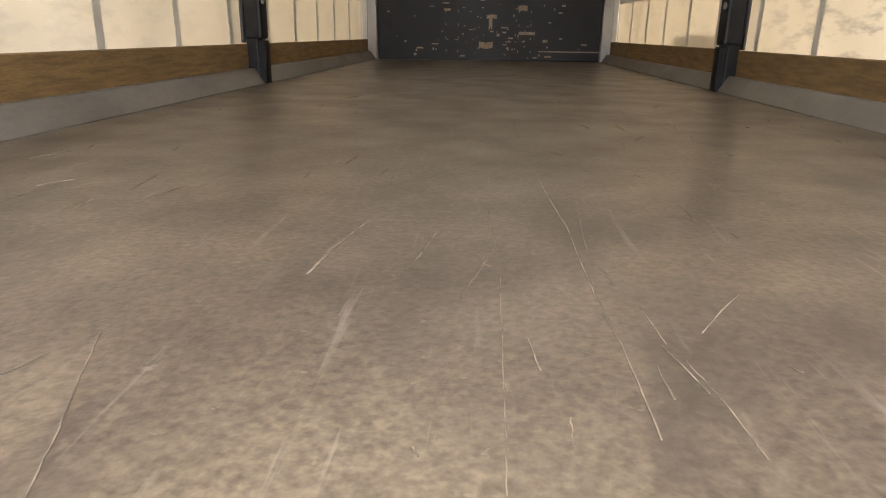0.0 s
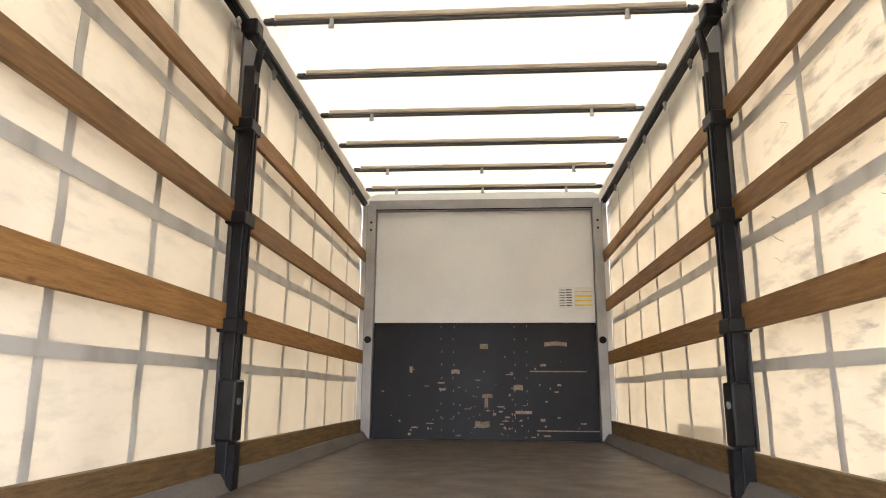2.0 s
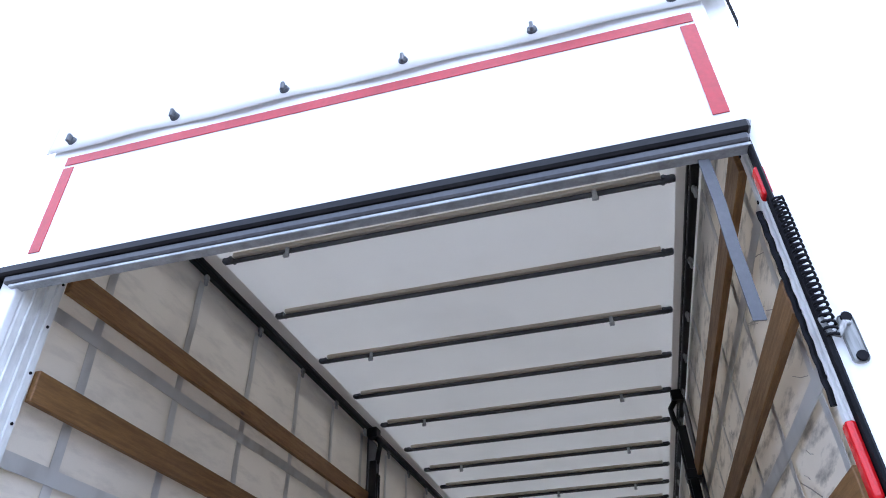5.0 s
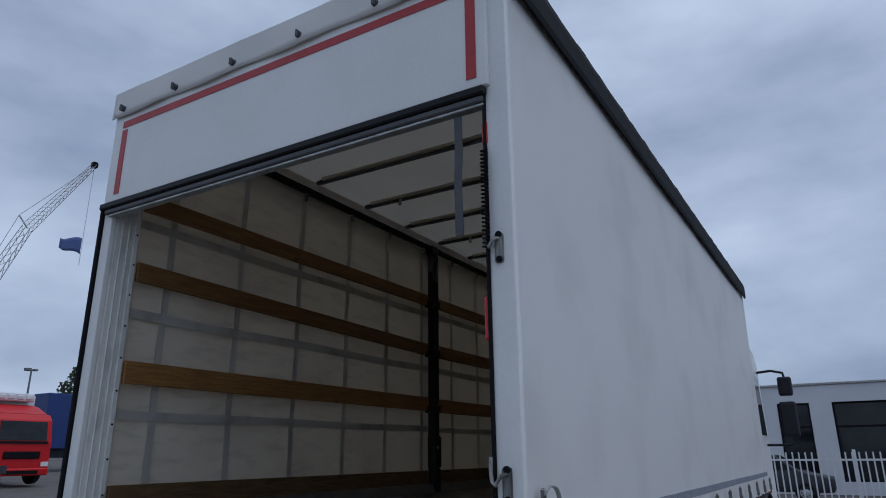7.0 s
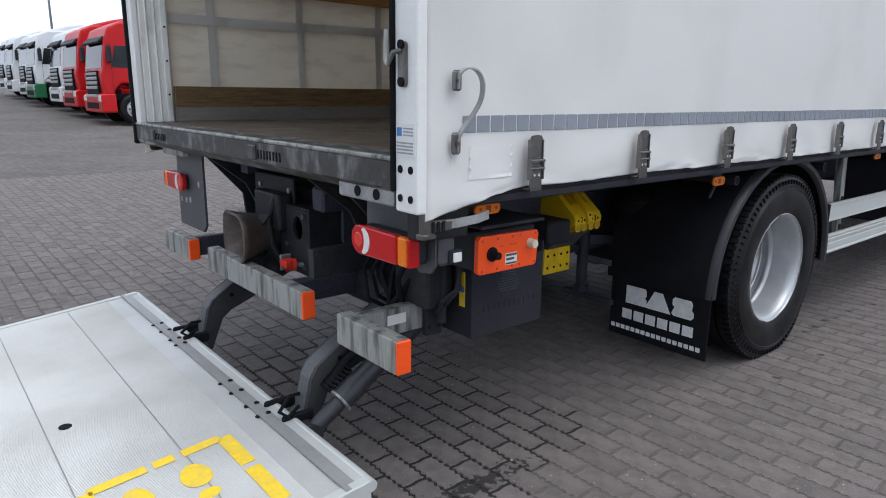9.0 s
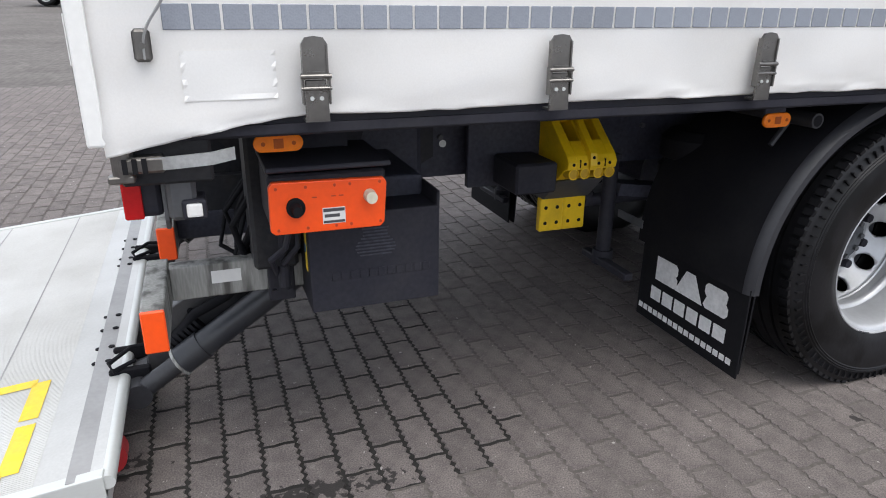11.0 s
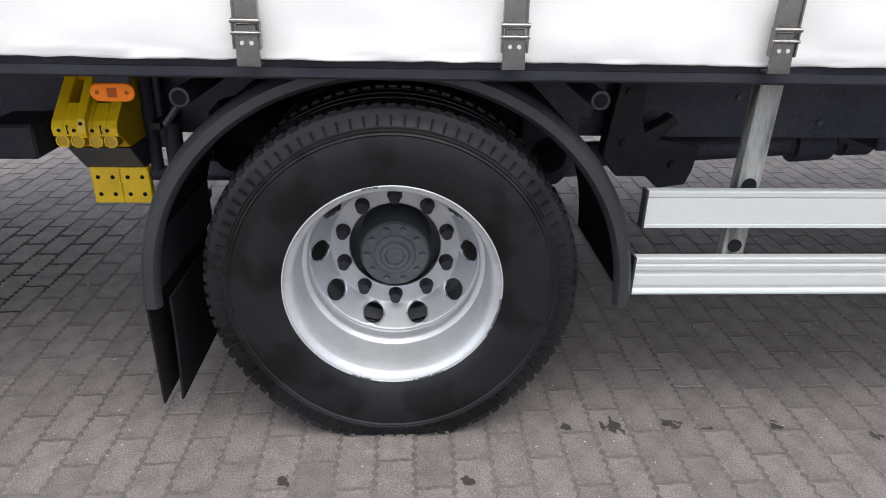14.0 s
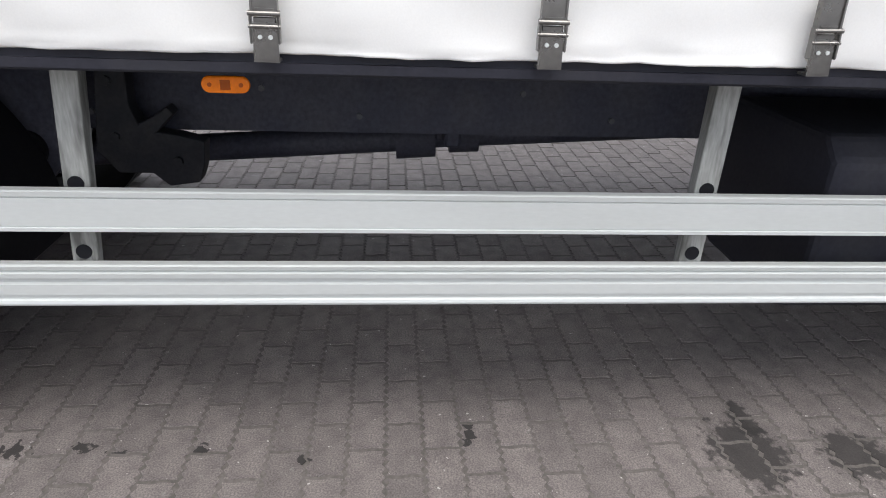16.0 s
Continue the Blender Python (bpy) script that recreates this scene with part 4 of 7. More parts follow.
def buckle():
    bk = new("buckle")
    bk.parent = cargo
    tagged(bk, "steel over-centre curtain buckle")
    bm = B()
    prism(bm, [(-0.024, 1.168), (0.024, 1.168), (0.026, 1.235), (0.018, 1.247), (0.0, 1.250), (-0.018, 1.247), (-0.026, 1.235)], "x", 1.306, 1.314)
    box(bm, 1.30, 1.318, -0.026, -0.022, 1.165, 1.235); box(bm, 1.30, 1.318, 0.022, 0.026, 1.165, 1.235)
    part("lever", bm, "steel", bk)
    bm = B()
    box(bm, 1.300, 1.322, -0.029, -0.025, 1.115, 1.178, 0.002); box(bm, 1.300, 1.322, 0.025, 0.029, 1.115, 1.178, 0.002)
    box(bm, 1.314, 1.317, -0.018, 0.018, 1.1785, 1.1815); box(bm, 1.314, 1.3165, -0.024, 0.024, 1.152, 1.1545); cyl(bm, (1.318, -0.031, 1.172), (1.318, 0.031, 1.172), 0.005, seg=10)
    cyl(bm, (1.318, -0.031, 1.148), (1.318, 0.031, 1.148), 0.004, seg=10)
    box(bm, 1.306, 1.312, -0.022, 0.022, 1.135, 1.165, 0.002)
    part("clasp", bm, "steel", bk)
    bm = B()
    prism(bm, [(-0.023, 1.150), (0.023, 1.150), (0.025, 1.084), (-0.025, 1.084)], "x", 1.309, 1.315)
    box(bm, 1.282, 1.315, -0.025, 0.025, 1.080, 1.085)
    part("strap_plate", bm, "steel", bk)
    bm = B()
    for y in (-0.010, 0.010):
        cyl(bm, (1.315, y, 1.128), (1.3175, y, 1.128), 0.0045, seg=10)
    part("rivet", bm, "alu", bk)
    return bk


bk = buckle()
kids = list(bk.children)
bk.matrix_basis = shift(0, FASTEN[0], 0)
for k in range(1, len(FASTEN)):
    o = new("buckle"); o.parent = cargo; tagged(o, "steel over-centre curtain buckle")
    o.matrix_basis = shift(0, FASTEN[k], 0) @ Matrix.Rotation(radians(2.0 * noise.noise((k * 1.7, 0, 5))), 4, "X")
    for c in kids:
        again(c, o)

# door retainer: a bent strap on the curtain
ret = new("door_retainer"); ret.parent = cargo; tagged(ret, "bent grey strap that holds the rear door open"); ret.matrix_basis = shift(0, -0.02, 0.03)
bm = B()
ctl = [Vector(p) for p in ((1.308, 0.118, 1.350), (1.310, 0.119, 1.385), (1.320, 0.138, 1.404), (1.330, 0.165, 1.400), (1.334, 0.184, 1.370), (1.330, 0.184, 1.325), (1.322, 0.160, 1.280), (1.312, 0.135, 1.245), (1.306, 0.122, 1.215), (1.304, 0.120, 1.180))]
pts = []
for k in range(len(ctl) - 1):
    p0, p1, p2, p3 = ctl[max(k - 1, 0)], ctl[k], ctl[k + 1], ctl[min(k + 2, len(ctl) - 1)]
    for u in (0.0, 0.25, 0.5, 0.75):
        pts.append(tuple(p1 + (p2 - p0) * 0.5 * u + (2 * p0 - 5 * p1 + 4 * p2 - p3) * 0.5 * u * u + (3 * p1 - p0 - 3 * p2 + p3) * 0.5 * u ** 3))
pts.append(tuple(ctl[-1]))
strip(bm, pts, 0.016, 0.004, (1, 0.15, 0))
part("retainer_strap", bm, "galv", ret, smooth=60)
for z0, z1 in ((1.345, 1.40), (1.175, 1.235)):
    bm = B(); box(bm, 1.298, 1.308, 0.103, 0.135, z0, z1, 0.006)
    cyl(bm, (1.307, 0.119, (z0 + z1) / 2), (1.314, 0.119, (z0 + z1) / 2), 0.006, seg=10)
    part("clip_plate", bm, "steel", ret)
bm = B()
pv = [[bm.verts.new((curtain_x(1, 0.16 + 0.009 * a + 0.002 * (b % 2), 1.128 + 0.0105 * b) + 0.0014 + (0.003 if a in (0, 20) and b % 3 == 0 else 0), 0.16 + 0.009 * a + 0.002 * (b % 2), 1.128 + 0.0105 * b)) for b in range(10)] for a in range(21)]
for a in range(20):
    for b in range(9):
        bm.faces.new((pv[a][b], pv[a + 1][b], pv[a + 1][b + 1], pv[a][b + 1]))
M["patch"] = tarp("white_repair_patch", (0.82, 0.82, 0.81), (0.8, 0.74, 0.64), 0.2, dirt_amt=0.3)
part("repair_patch", bm, "patch", curtain_r, "glued white repair patch with peeling edges")

bm = B()
pv = [[bm.verts.new((curtain_x(1, 3.95 + 0.045 * a, 1.325 + 0.016 * b) + 0.0016, 3.95 + 0.045 * a + 0.004 * (b % 2), 1.325 + 0.016 * b)) for b in range(10)] for a in range(21)]
for a in range(20):
    for b in range(9):
        bm.faces.new((pv[a][b], pv[a + 1][b], pv[a + 1][b + 1], pv[a][b + 1]))
part("repair_patch", bm, "patch", curtain_r, "glued white repair patch above the reflective squares")

# ---- truck: chassis, axles, wheels ----
truck = thing("truck", "two-axle cargo truck with black chassis standing on block paving", "truck")
WY, WZ, FY = 2.466, 0.479, 7.45
for s in (-1, 1):
    bm = prism(B(), [(s * 0.364, 0.69), (s * 0.364, 0.985), (s * 0.29, 0.985), (s * 0.29, 0.975), (s * 0.354, 0.975), (s * 0.354, 0.70), (s * 0.29, 0.70), (s * 0.29, 0.69)], "y", 0.30, 8.3)
    beam = part("chassis_beam", bm, "frame_black", truck)
    bm = B()
    for k in range(26):
        y, z = 0.45 + 0.30 * k + 0.03 * math.sin(k * 2.1), (0.75, 0.92, 0.84)[k % 3]
        cyl(bm, (s * 0.364, y, z), (s * 0.378, y, z), 0.011, seg=6)
    tagged(part("beam_bolt", bm, "dark_grey", beam), kind="stuff")
    part("subframe_rail", box(B(), min(s * 0.34, s * 0.42), max(s * 0.34, s * 0.42), 0.2, 6.9, 0.987, 1.069), "frame_black", truck)
for y in (0.35, 1.0, 1.75, 2.2, 3.1, 4.4, 5.6, 6.6):
    part("cross_member", box(B(), -0.352, 0.352, y, y + 0.09, 0.74, 0.94), "frame_black", truck)
for k in range(11):
    y = 0.55 + 0.6 * k
    part("floor_bearer", box(B(), -1.05, 1.05, y, y + 0.06, 1.02, 1.069), "frame_black", truck)

# tyre and rim
TYRE = [(0.292, -0.004), (0.300, 0.004), (0.33, 0.012), (0.37, 0.0172), (0.395, 0.0165), (0.42, 0.012), (0.424, 0.0145), (0.428, 0.0110), (0.432, 0.0125), (0.436, 0.0080), (0.440, 0.0085), (0.445, 0.003), (0.466, -0.003), (0.480, -0.007), (0.489, -0.015),
        (0.492, -0.075), (0.480, -0.077), (0.480, -0.086), (0.492, -0.088), (0.492, -0.13), (0.480, -0.132), (0.480, -0.142), (0.492, -0.144), (0.492, -0.19), (0.480, -0.192), (0.480, -0.201),
        (0.491, -0.203), (0.488, -0.25), (0.466, -0.27), (0.42, -0.29), (0.36, -0.29), (0.30, -0.275), (0.292, -0.26)]
TYRE = [(0.292 + (r - 0.292) * 1.035, x) for r, x in TYRE]


def settle(bm):
    """The tyre bulges a little and stands flat where it carries its load."""
    for v in bm.verts:
        k = max(0.0, min(1.0, (-v.co.z - 0.30) / 0.15)) * max(0.0, min(1.0, (math.hypot(v.co.y, v.co.z) - 0.31) / 0.06))
        v.co.x += 0.016 * k * (1 if v.co.x > -0.14 else -1)
        v.co.z = max(v.co.z, 0.001 - WZ)
    return bm


def tread_mesh():
    bm = B()
    for k in range(88):
        a = 2 * math.pi * k / 88
        for x, r, w in ((-0.025, 0.4945, 0.036), (-0.236, 0.4935, 0.034)):
            t = Matrix.Rotation(a, 4, "X") @ Matrix.Translation((x, 0, r)) @ Matrix.Rotation(radians(8 if x > -0.1 else -8), 4, "Y")
            for v in bmesh.ops.create_cube(bm, size=1)["verts"]:
                v.co = t @ Vector((v.co.x * w, v.co.y * 0.022, v.co.z * 0.016))
        t = Matrix.Rotation(a, 4, "X") @ Matrix.Translation((0.000, 0, 0.462))
        for v in bmesh.ops.create_cube(bm, size=1)["verts"]:
            v.co = t @ Vector((v.co.x * 0.016, v.co.y * 0.005, v.co.z * 0.022))
    return settle(bm)


def dished_disc(bm, r0, r1, xs, holes, ring, hr, na=240, nr=26):
    """A wheel disc with oval hand holes cut through it. xs: x at radius r."""
    gridv = []
    def local(r, a):
        k = round(a / (2 * math.pi / holes))
        da = a - k * 2 * math.pi / holes
        return (r - ring) / 0.86, ring * da / 1.22, k * 2 * math.pi / holes
    for i in range(na):
        row = []
        for j in range(nr + 1):
            r, a = r0 + (r1 - r0) * j / nr, 2 * math.pi * i / na
            dr, dt, a0 = local(r, a)
            d = math.hypot(dr, dt)
            if 0 < abs(d - hr) < 0.0042 and d > 0:
                r, a = ring + dr * hr / d * 0.86, a0 + dt * hr / d * 1.22 / ring
            row.append(bm.verts.new((xs(r), r * math.cos(a), r * math.sin(a))))
        gridv.append(row)
    for i in range(na):
        for j in range(nr):
            q = (gridv[i][j], gridv[(i + 1) % na][j], gridv[(i + 1) % na][j + 1], gridv[i][j + 1])
            c = sum((v.co for v in q), Vector()) / 4
            dr, dt, a0 = local(math.hypot(c.y, c.z), math.atan2(c.z, c.y))
            if math.hypot(dr, dt) > hr - 0.0008:
                bm.faces.new(q)
    return bm


inner_src = []


def wheel(name, x, y, s, front=False):
    """A wheel whose outer face lies at x; s: 1 faces +x."""
    w = new(name); w.parent = truck
    tagged(w, "black tyre on a silver steel rim")
    w.matrix_basis = Matrix.Translation((x, y, WZ)) @ Matrix.Rotation(0 if s > 0 else math.pi, 4, "Z")
    ty = part("tyre", settle(lathe(B(), TYRE, 0, 0, 96)), "rubber", w, smooth=35)
    tagged(part("tread", tread_mesh(), "rubber", w), kind="stuff")
    if name == "rear_wheel":
        inner_src.append(ty)
    if front:
        prof = [(0.296, 0.002), (0.292, -0.008), (0.275, -0.014), (0.262, -0.05), (0.25, -0.10), (0.245, -0.11)]
        xs = lambda r: -0.11 + 0.13 * max(0.0, min(1.0, (0.245 - r) / 0.10)) ** 0.8
        xh = 0.02
    else:
        prof = [(0.294, 0.004), (0.297, 0.001), (0.294, -0.008), (0.284, -0.013), (0.276, -0.024), (0.272, -0.06), (0.268, -0.135), (0.266, -0.148), (0.255, -0.156), (0.252, -0.163), (0.254, -0.171), (0.2605, -0.178), (0.2605, -0.205), (0.257, -0.209), (0.2605, -0.213), (0.2605, -0.225)]
        xs = lambda r: -0.298 + 0.078 * max(0.0, min(1.0, (r - 0.199) / 0.060)) ** 1.15
        xh = -0.298
    rim = part("rim", lathe(B(), prof, 0, 0, 96), "rim", w, "silver painted steel rim", smooth=40)
    md = rim.modifiers.new("thick", "SOLIDIFY"); md.thickness = 0.004
    disc = part("disc", dished_disc(B(), 0.122, 0.2405, xs, 10, 0.195, 0.024) if front else dished_disc(B(), 0.1405, 0.2595, xs, 10, 0.229, 0.0265), "rim", w, "silver wheel disc with round hand holes", smooth=40)
    md = disc.modifiers.new("thick", "SOLIDIFY"); md.thickness, md.offset = 0.010, 0
    if not front:
        rc, bm = random.Random(31), B()
        for a0, n in ((3.35, 9), (4.25, 11), (0.15, 4), (2.75, 5)):
            for k in range(n):
                a = a0 + 0.035 * k + rc.uniform(-0.01, 0.01)
                d = rc.uniform(0.003, 0.008)
                ch = box(B(), 0.002, 0.0052, -d, d, 0.2925 + rc.uniform(-0.002, 0.0), 0.2955)
                bmesh.ops.transform(ch, matrix=Matrix.Rotation(a, 4, "X"), verts=ch.verts)
                me = bpy.data.meshes.new("chip"); ch.to_mesh(me); bm.from_mesh(me); bpy.data.meshes.remove(me)
        tagged(part("lip_chip", bm, "hub", w, "dark chips in the paint of the rim lip"), kind="stuff")
    bm = B()
    hx = xh
    hp = hx if front else hx - 0.030
    lathe(bm, [(0.0, hp + 0.106), (0.026, hp + 0.106), (0.030, hp + 0.112), (0.040, hp + 0.112), (0.046, hp + 0.106), (0.060, hp + 0.104), (0.064, hp + 0.100), (0.098, hp + 0.099), (0.104, hp + 0.092), (0.105, hx + 0.03), (0.108, hx + 0.02), (0.112, hx - 0.01), (0.114, hx - 0.075), (0.155, hx - 0.08), (0.155, hx - 0.10)], 0, 0, 48)
    part("hub", bm, "hub", w, "dark cast hub", smooth=35)
    for k in range(10):
        a = 2 * math.pi * k / 10
        bm = cyl(B(), (hp + 0.095, 0.083 * math.cos(a), 0.083 * math.sin(a)), (hp + 0.112, 0.083 * math.cos(a), 0.083 * math.sin(a)), 0.0105, seg=6)
        part("hub_bolt", bm, "hub_bolt", w)
        a = 2 * math.pi * (k + 0.5) / 10
        y, z = (0.1655 if not front else 0.1465) * math.cos(a), (0.1655 if not front else 0.1465) * math.sin(a)
        bm = cyl(B(), (hx - 0.002, y, z), (hx + 0.008, y, z), 0.0245, 0.0225, seg=16)
        cyl(bm, (hx + 0.007, y, z), (hx + 0.042, y, z), 0.0205, 0.0165, seg=12)
        part("nut_cap", bm, "black_plastic", w)
    return w


outer = wheel("rear_wheel", 1.195, WY, 1)


def wheel_copy(name, x, y, s, src):
    o = new(name); o.parent = truck
    tagged(o, "black tyre on a silver steel rim")
    o.matrix_basis = Matrix.Translation((x, y, WZ)) @ Matrix.Rotation(0 if s > 0 else math.pi, 4, "Z")
    for c in src.children:
        k = again(c, o)
        for md in c.modifiers:
            m2 = k.modifiers.new(md.name, "SOLIDIFY"); m2.thickness, m2.offset = md.thickness, md.offset
    return o


wheel_copy("rear_wheel", -1.195, WY, -1, outer)
for s in (-1, 1):
    o = new("inner_wheel"); o.parent = truck; tagged(o, "inner twin tyre behind the outer wheel")
    o.matrix_basis = Matrix.Translation((s * 0.875, WY, WZ)) @ Matrix.Rotation(0 if s > 0 else math.pi, 4, "Z")
    again(inner_src[0], o)
    bm = lathe(B(), [(0.29, -0.01), (0.26, -0.03), (0.25, -0.13), (0.25, -0.26)], 0, 0, 48)
    part("rim", bm, "hub", o)
fw = wheel("front_wheel", 1.19, FY, 1, True)
wheel_copy("front_wheel", -1.19, FY, -1, fw)
bm = B()
cyl(bm, (-0.95, WY, WZ), (0.95, WY, WZ), 0.085, seg=24)
bmesh.ops.create_uvsphere(bm, u_segments=24, v_segments=14, radius=0.22, matrix=Matrix.Translation((0, WY + 0.03, WZ)))
part("axle", bm, "frame_black", truck, smooth=40)
part("axle", cyl(B(), (-0.9, FY, WZ), (0.9, FY, WZ), 0.06, seg=20), "frame_black", truck, smooth=40)
bm = B()
pipe(bm, [(0.0, 2.75, 0.49), (0.0, 3.3, 0.515), (0.0, 4.20, 0.575)], 0.055, 18)
cyl(bm, (0, 4.18, 0.573), (0, 4.34, 0.585), 0.085, seg=18); cyl(bm, (0, 4.40, 0.588), (0, 4.52, 0.594), 0.07, seg=18)
pipe(bm, [(0, 4.3, 0.585), (0, 5.6, 0.66)], 0.05, 18)
box(bm, -0.30, 0.30, 4.36, 4.42, 0.62, 0.72, 0.01); box(bm, -0.08, 0.08, 4.34, 4.44, 0.585, 0.63, 0.008)
part("propeller_shaft", bm, "frame_black", truck, smooth=40)
# springs, hangers, dampers
for s in (-1, 1):
    bm = B()
    prism(bm, [(2.93, 1.0), (3.20, 1.0), (3.17, 0.84), (3.10, 0.79), (3.09, 0.60), (3.04, 0.55), (2.95, 0.55), (2.90, 0.60), (2.90, 0.86)], "x", min(s * 0.46, s * 0.52), max(s * 0.46, s * 0.52), 0.006)
    box(bm, min(s * 0.364, s * 0.5), max(s * 0.364, s * 0.5), 2.95, 3.15, 0.78, 0.95, 0.01)
    part("spring_hanger", bm, "frame_black", truck)
    bm = B()
    prism(bm, [(3.24, 0.95), (3.33, 0.93), (3.325, 0.80), (3.345, 0.74), (3.40, 0.77), (3.44, 0.80), (3.46, 0.775), (3.40, 0.715), (3.47, 0.705), (3.55, 0.685), (3.54, 0.60), (3.52, 0.545), (3.42, 0.53), (3.37, 0.575), (3.26, 0.575), (3.20, 0.65), (3.22, 0.80)], "x", min(s * 0.425, s * 0.50), max(s * 0.425, s * 0.50), 0.006)
    part("hanger_casting", bm, "shaded_black", truck)
    for yb, zb in ((3.27, 0.88), (3.27, 0.70), (3.46, 0.62)):
        part("hanger_bolt", cyl(B(), (s * 0.50, yb, zb), (s * 0.514, yb, zb), 0.016, seg=6), "shaded_black", truck)
    bm = B(); cyl(bm, (s * 0.519, 3.0, 0.66), (s * 0.535, 3.0, 0.66), 0.062, seg=24); cyl(bm, (s * 0.534, 3.0, 0.66), (s * 0.55, 3.0, 0.66), 0.03, seg=18)
    part("spring_eye", bm, "seal", truck)
    bm = B(); strip(bm, [(s * 0.46, 1.75 + 0.07 * k, 0.56 + 0.05 * ((k - 10) / 10) ** 2) for k in range(21)], 0.09, 0.05, (1, 0, 0))
    part("leaf_spring", bm, "frame_black", truck)
    bm = B(); cyl(bm, (s * 0.50, 1.70, 0.33), (s * 0.50, 1.70, 0.76), 0.030, seg=18); cyl(bm, (s * 0.50, 1.70, 0.30), (s * 0.50, 1.70, 0.36), 0.042, seg=14)
    box(bm, min(s * 0.36, s * 0.58), max(s * 0.36, s * 0.58), 1.66, 1.69, 0.755, 0.775); box(bm, min(s * 0.40, s * 0.72), max(s * 0.40, s * 0.72), 1.66, 1.70, 0.305, 0.335, 0.005)
    cyl(bm, (s * 0.47, 1.62, 0.56), (s * 0.47, 1.62, 0.92), 0.022, seg=14); cyl(bm, (s * 0.47, 1.60, 0.57), (s * 0.47, 1.90, 0.57), 0.026, seg=14)
    part("damper", bm, "black_plastic", truck, smooth=40)
    bm = B()
    lathe(bm, [(0.0, 0.0), (0.13, 0.0), (0.15, 0.03), (0.15, 0.06), (0.13, 0.08), (0.15, 0.10), (0.15, 0.17), (0.12, 0.20), (0.0, 0.20)], 0, 0, 28)
    bmesh.ops.transform(bm, matrix=Matrix.Translation((s * 0.62, 2.02, 0.66)) @ Matrix.Rotation(radians(-90), 4, "Y"), verts=bm.verts)
    part("air_bellows", bm, "seal", truck, smooth=40)

# mudguards with rear plates and flaps
for s in (-1, 1):
    mg = new("mudguard"); mg.parent = truck; tagged(mg, "arched grey-black plastic mudguard over the rear wheels")
    bm = B()
    ro, ri, cz, cy = 0.664, 0.612, 0.42, WY - 0.006
    pr = []
    for k in range(49):
        a = math.pi * k / 48
        flare = 1.0
        y, z = -math.cos(a), math.sin(a) ** 0.92
        pr.append((y, z))
    rings = []
    for y, z in pr:
        def P(r, x):
            zz = cz + r * z
            return (s * x, cy + r * y, max(zz, 0.425))
        rings.append([bm.verts.new(P(r, x)) for r, x in ((ro, 0.60), (ro, 1.165), (ro - 0.006, 1.185), (ro - 0.018, 1.198), (ri + 0.012, 1.198), (ri + 0.004, 1.190), (ri, 1.175), (ro - 0.012, 1.150), (ro - 0.012, 0.60))])
    for a, b in zip(rings, rings[1:]):
        for j in range(8):
            q = (a[j], b[j], b[j + 1], a[j + 1])
            # barrel faces get the near-black second material, shade painted in; the lip stays grey-black
            bm.faces.new(q if s > 0 else q[::-1]).material_index = 1 if j in (0, 7) else 0
    bm.faces.new(rings[0]); bm.faces.new(rings[-1])
    bmesh.ops.recalc_face_normals(bm, faces=bm.faces[:])
    part("arch", bm, "fender", mg, smooth=40).data.materials.append(M["seal"])
    bm = B()
    box(bm, min(s * 0.62, s * 1.16), max(s * 0.62, s * 1.16), 1.822, 1.834, 0.45, 0.60, 0.003)
    box(bm, min(s * 0.62, s * 1.165), max(s * 0.62, s * 1.165), 1.812, 1.822, 0.443, 0.461, 0.002)
    part("rear_plate", bm, "black_plastic", mg)
    bm = B()
    for z in (0.492, 0.562):
        cyl(bm, (s * 1.12, 1.822, z), (s * 1.12, 1.815, z), 0.006, seg=8)
    for k in range(5):
        cyl(bm, (s * (0.68 + 0.11 * k), 1.812, 0.452), (s * (0.68 + 0.11 * k), 1.806, 0.452), 0.006, seg=8)
    tagged(part("plate_bolt", bm, "dark_grey", mg), kind="stuff")
    fl = part("mud_flap", box(B(), min(s * 0.625, s * 1.192), max(s * 0.625, s * 1.192), 1.806, 1.813, 0.112, 0.445, 0.002), "seal", mg, "black rubber mud flap with white printed bars")
    bm = B(); strip(bm, [(s * 0.90, 1.862 - 0.012 * (k / 8) ** 2, 0.44 - 0.335 * k / 8) for k in range(9)], 0.52, 0.007, (1, 0, 0))
    part("inner_flap", bm, "seal", mg)
    if s > 0:
        def bars(x0, x1, z0, z1, n, gap, lean=0.0):
            w = (x1 - x0 - gap * (n - 1)) / n
            for k in range(n):
                a = x0 + k * (w + gap)
                part("printed_bar", box(B(), a, a + w, 1.8035, 1.8055, z0, z1), "flap_white", fl, "white printed bar")
        for pts in ([(0.722, 0.300), (0.832, 0.300), (0.846, 0.312), (0.846, 0.338), (0.836, 0.348), (0.844, 0.358), (0.844, 0.384), (0.832, 0.396), (0.722, 0.396)],
                    [(0.838, 0.300), (0.987, 0.300), (0.936, 0.396), (0.889, 0.396)],
                    [(0.992, 0.312), (1.004, 0.300), (1.100, 0.300), (1.112, 0.314), (1.112, 0.338), (1.100, 0.350), (1.104, 0.382), (1.092, 0.396), (1.006, 0.396), (0.994, 0.384), (0.994, 0.358), (1.006, 0.345)]):
            part("printed_shape", prism(B(), pts, "y", 1.8035, 1.8055), "flap_white", fl, "white printed shape")
        bars(0.706, 1.116, 0.213, 0.266, 6, 0.013)
        bars(0.640, 1.160, 0.150, 0.172, 17, 0.008)
